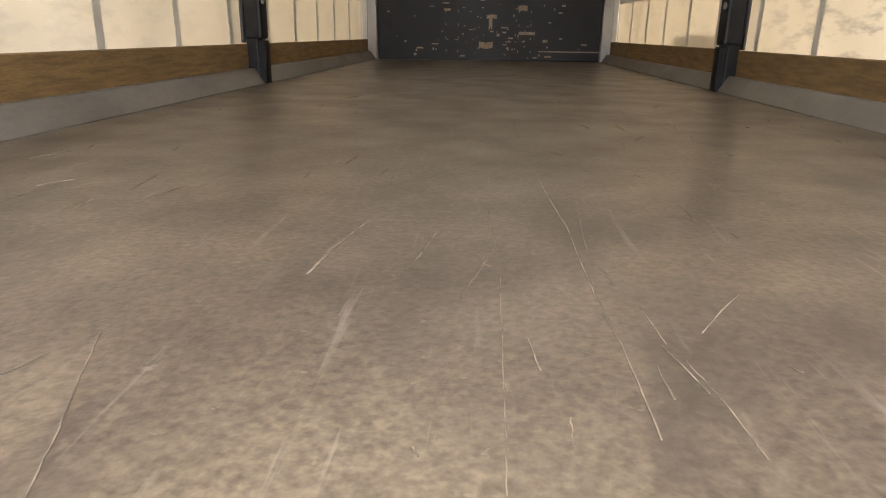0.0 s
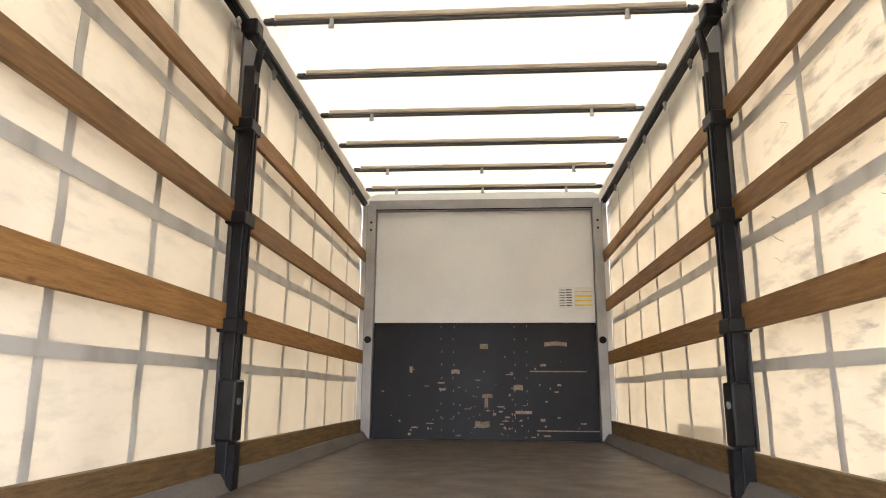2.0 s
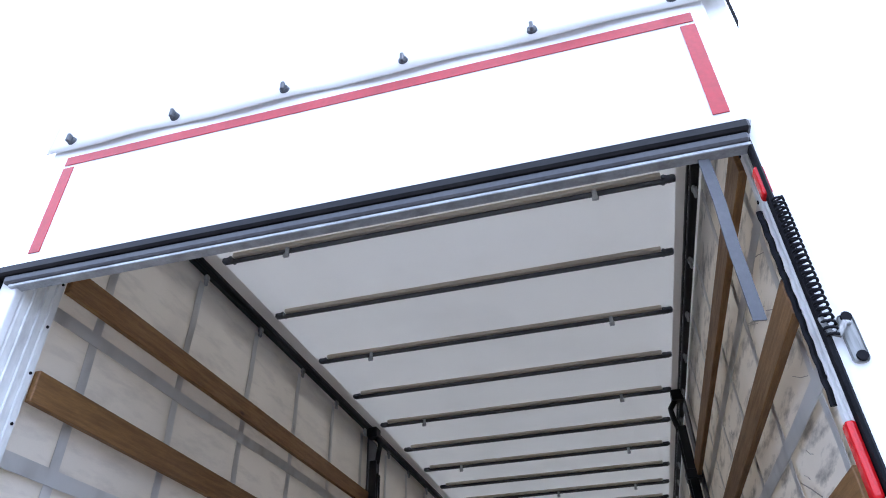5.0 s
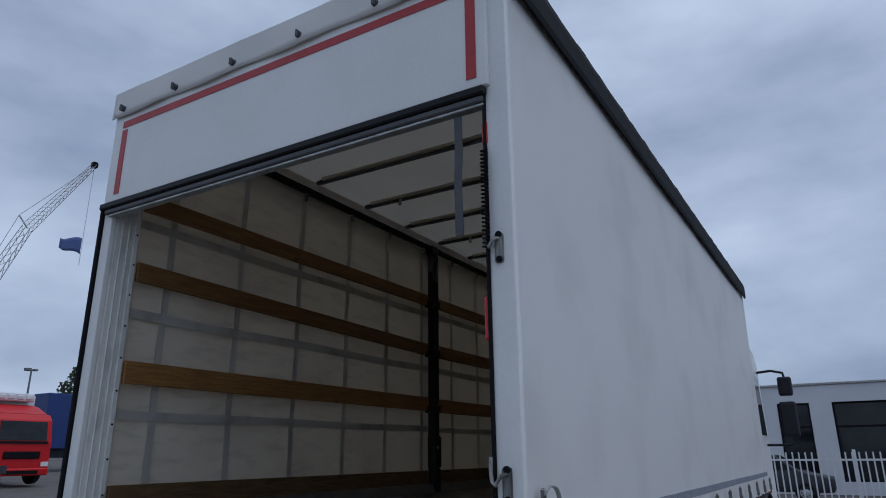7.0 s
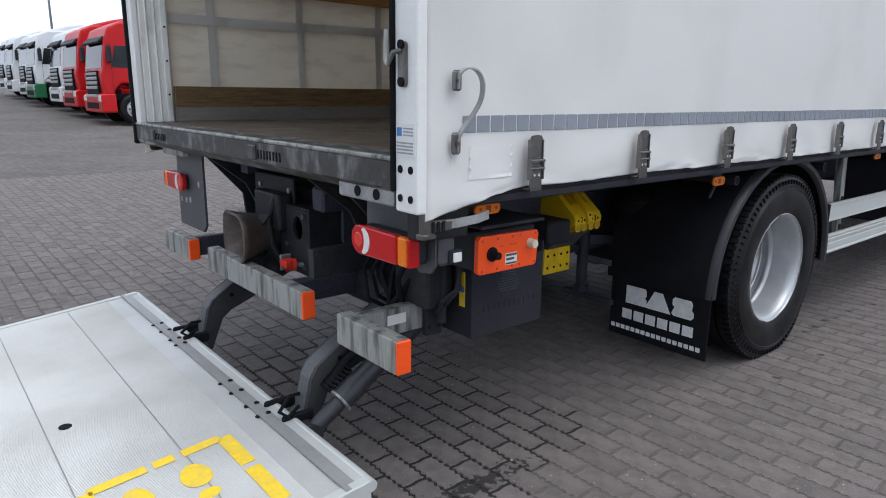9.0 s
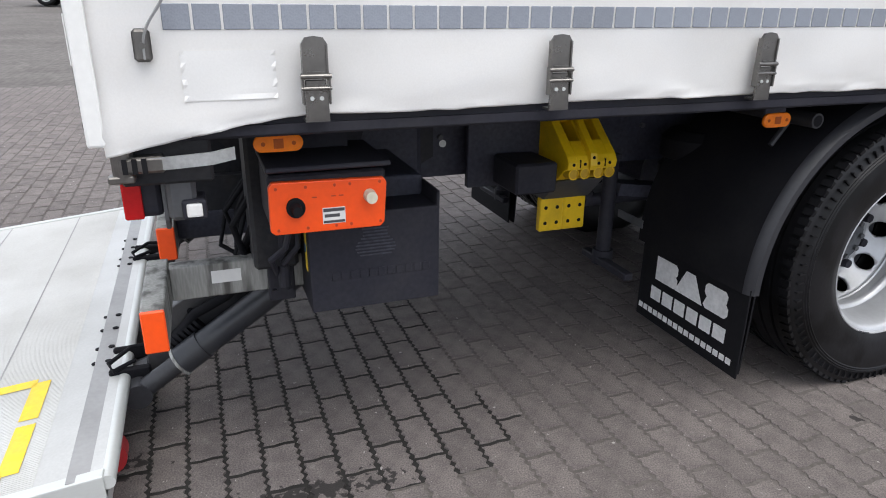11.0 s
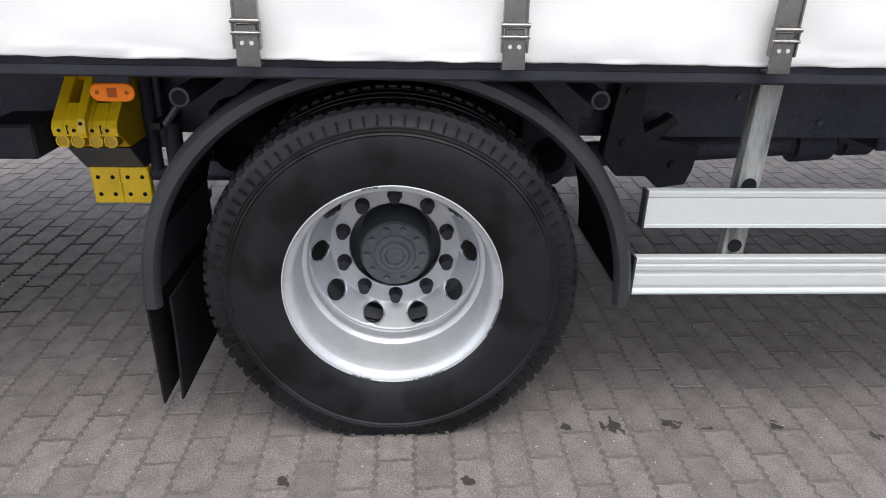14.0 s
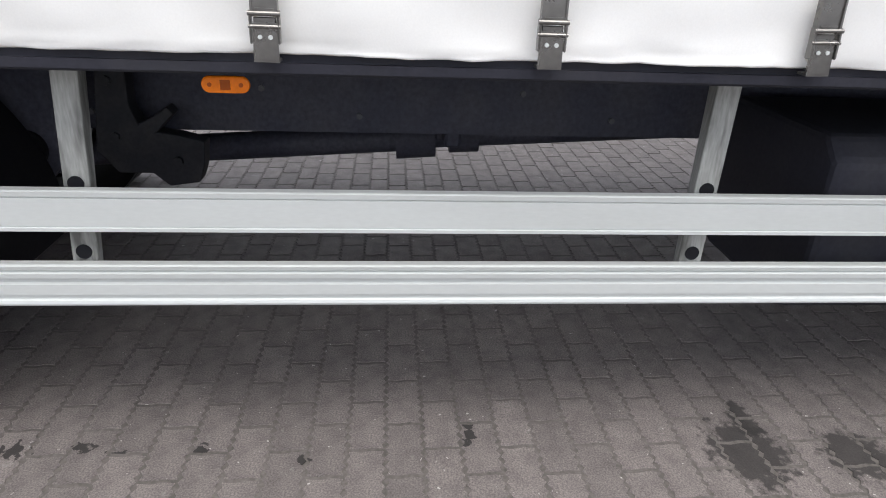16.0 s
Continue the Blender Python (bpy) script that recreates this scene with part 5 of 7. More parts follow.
    for ty, tz, tx, by in ((1.966, 0.983, 1.172, -1), (2.977, 0.986, 1.168, 1)):
        bm = cyl(B(), (s * 0.45, ty, tz), (s * tx, ty, tz), 0.0235, seg=20)
        lathe(bm, [(0.0235, 0), (0.0175, 0.0005), (0.0175, -0.02), (0.0, -0.02)], ty, tz, 20, s, s * (tx + 0.0005))
        if by < 0:
            pipe(bm, [(s * 1.08, ty - 0.02, 0.965), (s * 1.08, ty - 0.075, 0.895)], 0.009, 8)
        part("support_tube", bm, "fender", mg, smooth=40)
        part("tube_hole", cyl(B(), (s * (tx + 0.0002), ty, tz), (s * (tx + 0.0016), ty, tz), 0.0175, seg=20), "seal", mg)

# side guards
for s in (-1, 1):
    sg = new("side_guard"); sg.parent = truck; tagged(sg, "two aluminium side guard rails on galvanised posts")
    for z0, z1, y0, kind in ((0.652, 0.755, 3.13, 0), (0.451, 0.563, 3.125, 1)):
        h = z1 - z0
        pr = [(s * 1.145, z0), (s * 1.172, z0), (s * 1.172, z0 + 0.08 * h), (s * 1.168, z0 + 0.10 * h), (s * 1.170, z0 + 0.13 * h), (s * 1.170, z0 + 0.80 * h), (s * 1.167, z0 + 0.82 * h), (s * 1.172, z0 + 0.85 * h), (s * 1.173, z0 + 0.97 * h), (s * 1.168, z1), (s * 1.145, z1)]
        if kind:
            pr = [(s * 1.145, z0), (s * 1.172, z0), (s * 1.174, z0 + 0.05 * h), (s * 1.172, z0 + 0.12 * h), (s * 1.166, z0 + 0.15 * h), (s * 1.166, z0 + 0.24 * h), (s * 1.171, z0 + 0.26 * h), (s * 1.171, z0 + 0.52 * h), (s * 1.164, z0 + 0.55 * h), (s * 1.164, z0 + 0.66 * h),
                  (s * 1.174, z0 + 0.69 * h), (s * 1.175, z0 + 0.80 * h), (s * 1.166, z0 + 0.83 * h), (s * 1.172, z0 + 0.88 * h), (s * 1.174, z0 + 0.97 * h), (s * 1.168, z1), (s * 1.145, z1)]
        part("guard_rail", prism(B(), pr, "y", y0, 6.90), "alu", sg, "extruded aluminium rail")
        part("end_cap", box(B(), min(s * 1.143, s * 1.176), max(s * 1.143, s * 1.176), y0 - 0.006, y0, z0 - 0.002, z1 + 0.002), "black_plastic", sg)
    for y in (3.385, 4.935, 6.45):
        bm = B()
        prism(bm, [(s * 1.06, 1.07), (s * 1.11, 1.07), (s * 1.145, 0.46), (s * 1.115, 0.46)], "y", y, y + 0.062, 0.004)
        for v in bm.verts:
            v.co.y += (v.co.z - 0.75) * 0.05
        p = part("guard_post", bm, "galv_dirty", sg, "galvanised steel post")
        for z in (0.585, 0.758):
            x = 1.11 + (1.145 - 1.11) * (1.07 - z) / 0.61
            yc = y + 0.031 + (z - 0.75) * 0.05
            part("post_hole", cyl(B(), (s * x, yc, z), (s * (x + 0.004), yc, z), 0.019, seg=16), "seal", p)

# amber side markers
for y, x, w, h in ((0.345, 1.18, 0.112, 0.040), (1.811, 1.168, 0.104, 0.044), (3.796, 1.172, 0.106, 0.038), (5.6, 1.172, 0.106, 0.038)):
    mk = new("side_marker"); mk.parent = truck; tagged(mk, "oval amber side marker lamp")
    z = 1.013 if y < 1 else 0.992 if y < 2 else 1.006
    bm = B()
    pts = []
    for k in range(28):
        a = 2 * math.pi * k / 28
        pts.append((y + (w / 2 - h / 2) * (1 if math.cos(a) > 0 else -1) * (1 if abs(math.cos(a)) > 0.01 else 0) + h / 2 * math.cos(a), z + h / 2 * math.sin(a)))
    prism(bm, pts, "x", x - 0.012, x, 0.004)
    part("lens", bm, "amber", mk)
    bm = B(); box(bm, x, x + 0.0012, y - 0.011, y + 0.011, z - 0.011, z + 0.011)
    for d in (-0.034, 0.034):
        cyl(bm, (x, y + d, z), (x + 0.0012, y + d, z), 0.005, seg=8)
    M.setdefault("amber_dark", lens("amber_lens_inner", (0.35, 0.07, 0.006)))
    part("reflector_core", bm, "amber_dark", mk)
    part("bracket", box(B(), x - 0.024, x - 0.012, y - 0.04, y + 0.04, z - 0.015, 1.066, 0.003), "frame_black", mk)
    part("bracket_arm", box(B(), 0.43, x - 0.012, y - 0.02, y + 0.02, 1.045, 1.066), "frame_black", mk)

# fuel tank and boxes ahead of the guard
bm = B()
prism(bm, [(0.45, 0.40), (0.50, 0.34), (1.0, 0.34), (1.08, 0.42), (1.08, 0.82), (1.02, 0.88), (0.50, 0.88), (0.45, 0.82)], "y", 5.33, 6.45, 0.02)
part("fuel_tank", bm, "black_plastic", truck, "dark fuel tank between the guards")
bm = B(); box(bm, 0.5, 1.05, 6.5, 6.85, 0.45, 0.95, 0.02, 2)
part("air_tank_box", bm, "black_plastic", truck)

# control unit of the tail lift
cu = new("control_unit"); cu.parent = truck; tagged(cu, "orange tail lift control panel in a black housing")
bm = B(); box(bm, 0.93, 1.165, 0.252, 0.562, 0.80, 0.93, 0.006); box(bm, 0.93, 1.205, 0.246, 0.566, 0.945, 0.957, 0.003); box(bm, 0.95, 1.0, 0.30, 0.5, 0.93, 1.066)
part("housing", bm, "black_plastic", cu)
cu.matrix_basis = Matrix.Translation((-0.014, 0.082, 0.002)) @ Matrix.Diagonal((1, 0.92, 1, 1))
pan = part("panel", prism(B(), [(0.250, 0.800), (0.262, 0.790), (0.540, 0.788), (0.552, 0.798), (0.560, 0.900), (0.552, 0.912), (0.262, 0.918), (0.252, 0.906)], "x", 1.165, 1.185, 0.003), "orange", cu, "bright orange panel")
bm = B(); cyl(bm, (1.185, 0.317, 0.855), (1.192, 0.317, 0.855), 0.024, seg=24); cyl(bm, (1.192, 0.317, 0.855), (1.222, 0.317, 0.855), 0.015, 0.012, seg=18)
part("rotary_knob", bm, "seal", cu, "black rotary knob", smooth=40)
bm = B(); cyl(bm, (1.185, 0.512, 0.870), (1.212, 0.512, 0.870), 0.017, 0.015, seg=20)
part("push_knob", bm, "cream", cu, "cream push knob", smooth=40)
lab = part("type_plate", box(B(), 1.185, 1.1865, 0.385, 0.445, 0.808, 0.848), "label", cu, "small type plate")
bm = B()
box(bm, 1.1866, 1.1872, 0.387, 0.443, 0.838, 0.846); box(bm, 1.1866, 1.1872, 0.390, 0.43, 0.824, 0.832); box(bm, 1.1866, 1.1872, 0.387, 0.443, 0.810, 0.816)
part("print_bars", bm, "print", lab)
bm = B()
for y in (0.27, 0.345, 0.42, 0.46, 0.54):
    for z in (0.802, 0.903):
        cyl(bm, (1.185, y, z), (1.187, y, z), 0.004, seg=8)
M["orange_mark"] = mat("dark_orange_print", (0.45, 0.04, 0.01), rough=0.4, s1=10)
for y in (0.36, 0.41, 0.43):
    box(bm, 1.185, 1.1862, y, y + 0.012, 0.875, 0.878)
tagged(part("panel_screw", bm, "orange_mark", pan), kind="stuff")
bm = B(); box(bm, 0.885, 0.915, 0.255, 0.335, 0.50, 0.80, 0.004); cyl(bm, (0.95, 0.30, 0.56), (0.95, 0.30, 0.80), 0.019, seg=12)
for dy in (0.272, 0.318):
    for dz in (0.532, 0.608):
        cyl(bm, (0.915, dy, dz), (0.924, dy, dz), 0.008, seg=8)
pipe(bm, [(1.02, 0.33, 0.79), (1.03, 0.30, 0.70), (1.0, 0.26, 0.66), (0.95, 0.28, 0.60)], 0.009, 8); pipe(bm, [(0.98, 0.35, 0.79), (1.0, 0.34, 0.69), (0.98, 0.30, 0.64), (0.9, 0.3, 0.58)], 0.009, 8)
part("bracket_pole", bm, "black_plastic", cu)
# power pack box of the lift
pp = new("power_pack"); pp.parent = truck; tagged(pp, "black steel power pack box of the tail lift")
pp.matrix_basis = shift(-0.07, 0.04, 0)
bm = B(); prism(bm, [(0.378, 0.508), (0.745, 0.508), (0.747, 0.828), (0.738, 0.822), (0.736, 0.785), (0.39, 0.785), (0.384, 0.80), (0.376, 0.80)], "x", 0.62, 1.10, 0.004)
part("lower_box", bm, "black_plastic", pp)
bm = B(); box(bm, 0.55, 0.97, 0.42, 0.74, 0.55, 0.845, 0.012, 2); cyl(bm, (0.66, 0.74, 0.70), (0.66, 0.81, 0.70), 0.08, seg=20); box(bm, 0.36, 0.6, 0.40, 0.86, 0.66, 1.06, 0.02); box(bm, 0.37, 0.46, 0.15, 1.05, 0.90, 1.0, 0.01)
part("upper_box", bm, "frame_black", pp)
bm = B()
for k in range(9):
    w = 0.045 + 0.012 * math.sin(k * 0.7)
    box(bm, 1.1002, 1.1022, 0.56 - w, 0.56 + w, 0.66 + 0.0095 * k, 0.664 + 0.0095 * k)
part("vent_slot", bm, "frame_black", pp)
bm = B()
for k in range(11):
    box(bm, 1.0998, 1.1025, 0.435 + 0.026 * k, 0.455 + 0.026 * k, 0.598, 0.622, 0.001)
tagged(part("embossed_bars", bm, "black_plastic", pp), kind="stuff")
st = part("warning_sticker", box(B(), 1.035, 1.065, 0.3755, 0.3775, 0.62, 0.75), "yellow_paint", pp, "yellow and blue warning sticker")
bm = B(); cyl(bm, (1.05, 0.3754, 0.685), (1.05, 0.3746, 0.685), 0.013, seg=16)
part("sticker_mark", bm, "print_blue", st)
part("small_box", box(B(), 0.50, 0.70, 1.185, 1.345, 0.685, 0.795, 0.008), "black_plastic", truck)
part("bracket_plate", box(B(), 0.43, 0.46, 1.10, 1.66, 0.66, 0.96, 0.004), "frame_black", truck)

# rear lamps, brackets, underrun bars
for s, yy, xa in ((1, 0.02, 0.893), (-1, 0.075, -1.185)):
    rl = new("rear_lamp"); rl.parent = truck; tagged(rl, "red and amber rear lamp cluster with a white reversing light")
    x0, x1 = xa, xa + 0.31
    z0, z1 = (0.868, 0.962) if s > 0 else (0.850, 0.938)
    part("lamp_body", box(B(), x0 + 0.02, x1 - 0.005, yy + 0.012, yy + 0.07, z0 + 0.004, z1 - 0.004, 0.012, 2), "black_plastic", rl)
    bm = B()
    pts = []
    for k in range(9):
        a = math.pi / 2 + math.pi * k / 8
        pts.append((x0 + 0.048 + 0.048 * math.cos(a), (z0 + z1) / 2 + 0.048 * math.sin(a)))
    prism(bm, pts + [(x0 + 0.250, z0 + 0.002), (x0 + 0.250, z1 - 0.002)], "y", yy - 0.012, yy + 0.014, 0.006)
    part("red_lens", bm, "red_lens", rl)
    part("red_end", box(B(), x1 - 0.011, x1 + 0.004, yy - 0.009, yy + 0.03, z0 + 0.003, z1 - 0.003, 0.005, 2), "red_lens", rl)
    part("amber_lens", box(B(), x0 + 0.251, x1 - 0.012, yy - 0.010, yy + 0.014, z0 + 0.002, z1 - 0.002, 0.008, 2), "amber", rl)
    bm = B()
    pts = [(x0 + 0.072 + 0.040 * math.cos(a), (z0 + z1) / 2 + 0.043 * math.sin(a)) for a in [radians(-80 + 20 * k) for k in range(9)]]
    pts += [(x0 + 0.060 + 0.022 * math.cos(a), (z0 + z1) / 2 + 0.038 * math.sin(a)) for a in [radians(70 - 20 * k) for k in range(8)]]
    prism(bm, pts, "y", yy - 0.0145, yy - 0.011)
    part("reversing_lens", bm, "white_lens", rl)
    part("tail_reflector", cyl(B(), (x0 + 0.046, yy - 0.0125, (z0 + z1) / 2), (x0 + 0.046, yy - 0.0150, (z0 + z1) / 2), 0.024, 0.020, seg=22), "red_bright", rl)
    if s < 0:
        for c in rl.children:
            c.data.transform(Matrix.Translation((x0 + x1, 0, 0)) @ Matrix.Diagonal((-1, 1, 1, 1)))
            c.data.flip_normals()
    bm = B()
    if s > 0:
        prism(bm, [(0.865, 1.046), (1.20, 1.046), (1.225, 1.02), (1.225, 0.87), (1.205, 0.845), (1.15, 0.838), (1.10, 0.87), (0.865, 0.93)], "y", yy + 0.071, yy + 0.079); box(bm, 1.205, 1.24, yy + 0.08, yy + 0.14, 0.87, 1.03, 0.01)
    else:
        prism(bm, [(-1.067, 1.075), (-0.68, 1.075), (-0.68, 0.69), (-0.72, 0.65), (-1.067, 0.65)], "y", yy + 0.03, yy + 0.042)
    br = part("lamp_bracket", bm, "dark_grey", rl, "dark steel lamp bracket")
    if s > 0:
        bm = B(); box(bm, 1.175, 1.252, 0.128, 0.178, 0.874, 0.918, 0.006, 2); cyl(bm, (1.19, 0.15, 0.918), (1.19, 0.15, 0.965), 0.010, seg=10)
        wlamp = part("work_lamp", bm, "black_plastic", rl, "small square black work lamp")
        part("lens", box(B(), 1.252, 1.257, 0.137, 0.169, 0.882, 0.911, 0.004, 2), "white_lens", wlamp)
    if s < 0:
        bm = B()
        for x, z, r in ((-1.02, 0.79, 0.014), (-0.946, 0.793, 0.016), (-0.886, 0.80, 0.018), (-0.744, 0.898, 0.016)):
            cyl(bm, (x, yy + 0.0295, z), (x, yy + 0.027, z), r, seg=14)
        part("bracket_hole", bm, "galv" if s < 0 else "seal", br)
bar_r = part("bumper_bracket", box(B(), 0.846, 1.148, -0.005, 0.06, 1.047, 1.102, 0.006), "galv", truck, "short galvanised cross bar with two holes")
bm = B()
for x in (0.962, 1.065):
    cyl(bm, (x, -0.0055, 1.074), (x, -0.0075, 1.074), 0.017, seg=16)
part("bracket_hole", bm, "seal", bar_r)
bm = B(); box(bm, -1.30, -1.02, -0.02, 0.04, 1.085, 1.125, 0.006); box(bm, -1.02, -0.72, 0.02, 0.06, 1.045, 1.085, 0.006)
part("bumper_bracket", bm, "galv_dirty", truck, "short galvanised cross bar")
for x0, x1, z0, y0 in ((0.800, 1.147, 0.523, 0.0), (-0.43, 0.521, 0.527, 0.012), (-1.08, -0.700, 0.515, 0.012)):
    ub = new("underrun_bar"); ub.parent = truck; tagged(ub, "weathered galvanised underrun bar with an orange end reflector")
    part("bar", box(B(), x0, x1, y0, y0 + 0.056, z0, z0 + 0.110, 0.005, 2), "galv_dirty", ub)
    part("end_reflector", box(B(), x1, x1 + 0.012, y0 + 0.001, y0 + 0.055, z0 + 0.001, z0 + 0.109, 0.003), "orange", ub, "orange end reflector")
    xb = x0 + 0.02 if x0 > 0.5 else x1 - 0.10 if x0 < -0.9 else None
    bm = B()
    if xb is not None:
        box(bm, xb, xb + 0.05, y0 + 0.056, 0.46, z0 + 0.005, z0 + 0.105, 0.004)
        arm_ob = part("bar_arm", bm, "galv_dirty" if x0 > 0.5 else "frame_black", ub)
        if x0 > 0.5:
            sl = part("sticker", box(B(), xb + 0.05, xb + 0.0512, 0.165, 0.245, z0 + 0.045, z0 + 0.082), "label", ub, "small printed sticker")
    else:
        for xa in (-0.36, 0.30):
            part("bar_arm", box(B(), xa, xa + 0.06, 0.03, 0.5, z0 + 0.01, z0 + 0.10, 0.004), "frame_black", ub)
# curtain tensioner at the rear corner
tn = new("curtain_tensioner"); tn.parent = truck; tagged(tn, "steel ratchet that tensions the curtain")
bm = B(); cyl(bm, (1.262, 0.03, 0.975), (1.262, 0.03, 1.05), 0.022, seg=16); box(bm, 1.245, 1.285, 0.02, 0.11, 0.988, 1.022, 0.006); box(bm, 1.25, 1.283, 0.0, 0.05, 0.97, 0.985, 0.003)
part("ratchet_body", bm, "steel", tn)
bm = B(); strip(bm, [(1.278, 0.06, 1.005), (1.284, 0.13, 1.008), (1.286, 0.20, 1.012), (1.285, 0.245, 1.020)], 0.026, 0.006, (0, 0, 1))
part("lever", bm, "galv", tn)
bm = B()
for k in range(3):
    box(bm, 1.2855, 1.2885, 0.03 + 0.018 * k, 0.04 + 0.018 * k, 0.99, 1.02)
part("teeth", bm, "seal", tn)
part("tensioner_bracket", box(B(), 1.18, 1.25, 0.02, 0.20, 0.955, 1.05, 0.006), "shaded_black", tn)

# coupling, gussets and the tangle under the rear end
cp = new("tow_coupling"); cp.parent = truck; tagged(cp, "dark tow coupling with a rusty funnel mouth")
bm = B()
rings = []
for k in range(7):
    u = k / 6
    ring = []
    for i in range(28):
        a = 2 * math.pi * i / 28
        cx, cz = math.copysign(abs(math.cos(a)) ** 0.6, math.cos(a)), math.copysign(abs(math.sin(a)) ** 0.7, math.sin(a))
        w, h, y = 0.185 - 0.11 * u ** 0.7, 0.105 - 0.045 * u ** 0.7, 0.03 + 0.20 * u
        ear = 0.045 * max(0.0, cz) * max(0.0, -cx) ** 2 * (1 - u)       # the raised ear of the flared mouth
        ring.append(bm.verts.new((-0.150 + 0.02 * u + w * cx, y - 0.03 * cx * (1 - u), 0.727 + 0.02 * u + h * cz + 0.018 * cx * (1 - u) + ear)))
    rings.append(ring)
for a, b in zip(rings, rings[1:]):
    for i in range(28):
        bm.faces.new((a[i], a[(i + 1) % 28], b[(i + 1) % 28], b[i]))
M["rusty"] = mat("rusty_cast_steel", (0.10, 0.075, 0.06), (0.05, 0.045, 0.042), rough=0.6, metal=0.3, s1=10, amt=0.8, fine=0.25, bump=0.25)
fn = part("funnel", bm, "rusty", cp, "worn rusty funnel", smooth=40)
md = fn.modifiers.new("thick", "SOLIDIFY"); md.thickness = 0.012
bm = B(); box(bm, -0.30, -0.02, 0.24, 0.45, 0.60, 0.84, 0.03, 2); box(bm, -0.205, 0.045, 0.165, 0.23, 0.77, 0.935, 0.012, 2); cyl(bm, (-0.10, 0.20, 0.55), (-0.10, 0.20, 0.78), 0.055, seg=18)
part("coupling_body", bm, "shaded_black", cp)
part("bearing_plate", box(B(), -0.345, 0.05, 0.236, 0.252, 0.70, 1.0, 0.004), "shaded_black", cp)
for x in (-0.273, 0.02):
    part("plate_bolt", cyl(B(), (x, 0.236, 0.945), (x, 0.226, 0.945), 0.013, seg=6), "galv", cp, "bright bolt")
bm = strip(B(), [(-0.035, 0.14, 0.84), (-0.05, 0.115, 0.80), (-0.06, 0.11, 0.72), (-0.075, 0.13, 0.65), (-0.06, 0.17, 0.61)], 0.06, 0.014, (1, 0.4, 0))
part("bent_stay", bm, "shaded_black", cp)
part("yellow_mark", box(B(), -0.335, -0.300, 0.2325, 0.2355, 0.815, 0.885), "yellow_paint", cp)
bm = B()
XH, ZH, RH = 0.150, 0.800, 0.052        # round hole through the plate
ring = [(XH + RH * 0.8 * math.cos(2 * math.pi * k / 32), ZH + RH * math.sin(2 * math.pi * k / 32)) for k in range(32)]
def plate_edge(x, z):
    k = 1e9
    for d, lo, hi in ((x - XH, -0.02 - XH, 0.245 - XH), (z - ZH, 0.605 - ZH, 0.885 - ZH)):
        if abs(d) > 1e-9:
            k = min(k, (hi if d > 0 else lo) / d)
    return XH + (x - XH) * k, ZH + (z - ZH) * k
loops = [[bm.verts.new((x, y, z)) for x, z in pts] for pts, y in ((ring, 0.200), ([plate_edge(x, z) for x, z in ring], 0.200), ([plate_edge(x, z) for x, z in ring], 0.214), (ring, 0.214))]
for a, b in zip(loops, loops[1:] + loops[:1]):
    for k in range(32):
        bm.faces.new((a[k], b[k], b[(k + 1) % 32], a[(k + 1) % 32]))
bmesh.ops.recalc_face_normals(bm, faces=bm.faces)
box(bm, 0.2455, 0.258, 0.197, 0.36, 0.600, 0.895, 0.003); box(bm, -0.02, 0.245, 0.200, 0.30, 0.8855, 0.894, 0.002)
xm = part("rear_crossmember", bm, "shaded_black", truck, "black crossmember plate with a round hole")
part("crossmember_box", box(B(), -0.6, 0.64, 0.37, 0.47, 0.62, 0.98, 0.01), "shaded_black", xm)
bm = B()
for x, z in ((0.02, 0.86), (0.215, 0.86), (0.02, 0.64), (0.215, 0.64), (0.06, 0.72)):
    cyl(bm, (x, 0.200, z), (x, 0.188, z), 0.012, seg=6)
tagged(part("crossmember_bolt", bm, "hub", xm), kind="stuff")
for x, z in ((0.33, 0.93), (0.33, 0.86), (0.41, 0.93), (0.41, 0.86)):
    part("end_bolt", cyl(B(), (x, 0.370, z), (x, 0.356, z), 0.014, seg=6), "hub", xm)
bm = pipe(B(), [(0.0, 0.18, 0.93), (-0.03, 0.15, 0.82), (-0.02, 0.16, 0.70), (0.02, 0.20, 0.60)], 0.016, 10)
part("brake_hose", bm, "shaded_black", truck, smooth=40)
bm = B(); cyl(bm, (0.155, 0.13, 0.650), (0.175, 0.175, 0.650), 0.030, 0.026, seg=16); box(bm, 0.135, 0.195, 0.115, 0.15, 0.640, 0.675, 0.008, 2)
ac = part("air_coupling", bm, "red_bright", truck, "red air coupling head")
part("coupling_stay", box(B(), 0.085, 0.098, 0.14, 0.19, 0.61, 0.68, 0.003), "galv", ac, "bright steel stay")
bm = pipe(B(), [(0.175, 0.175, 0.65), (0.20, 0.24, 0.64), (0.25, 0.30, 0.60), (0.3, 0.4, 0.62)], 0.012, 8)
part("air_hose", bm, "galv_dirty", ac)
for s in (-1, 1):
    bm = B()
    prism(bm, [(0.06, 1.068), (0.95, 1.068), (0.95, 0.80), (0.60, 0.62), (0.40, 0.62), (0.25, 0.92)], "x", min(s * 0.48, s * 0.50), max(s * 0.48, s * 0.50))
    prism(bm, [(0.10, 1.068), (0.70, 1.068), (0.55, 0.55), (0.34, 0.50), (0.30, 0.85)], "x", min(s * 0.64, s * 0.66), max(s * 0.64, s * 0.66))
    part("lift_gusset", bm, "shaded_black", truck)
bm = B()
cyl(bm, (-0.75, 0.42, 0.56), (0.75, 0.42, 0.56), 0.075, seg=24)
part("lift_cross_tube", bm, "shaded_black", truck, smooth=40)
rh = random.Random(9)
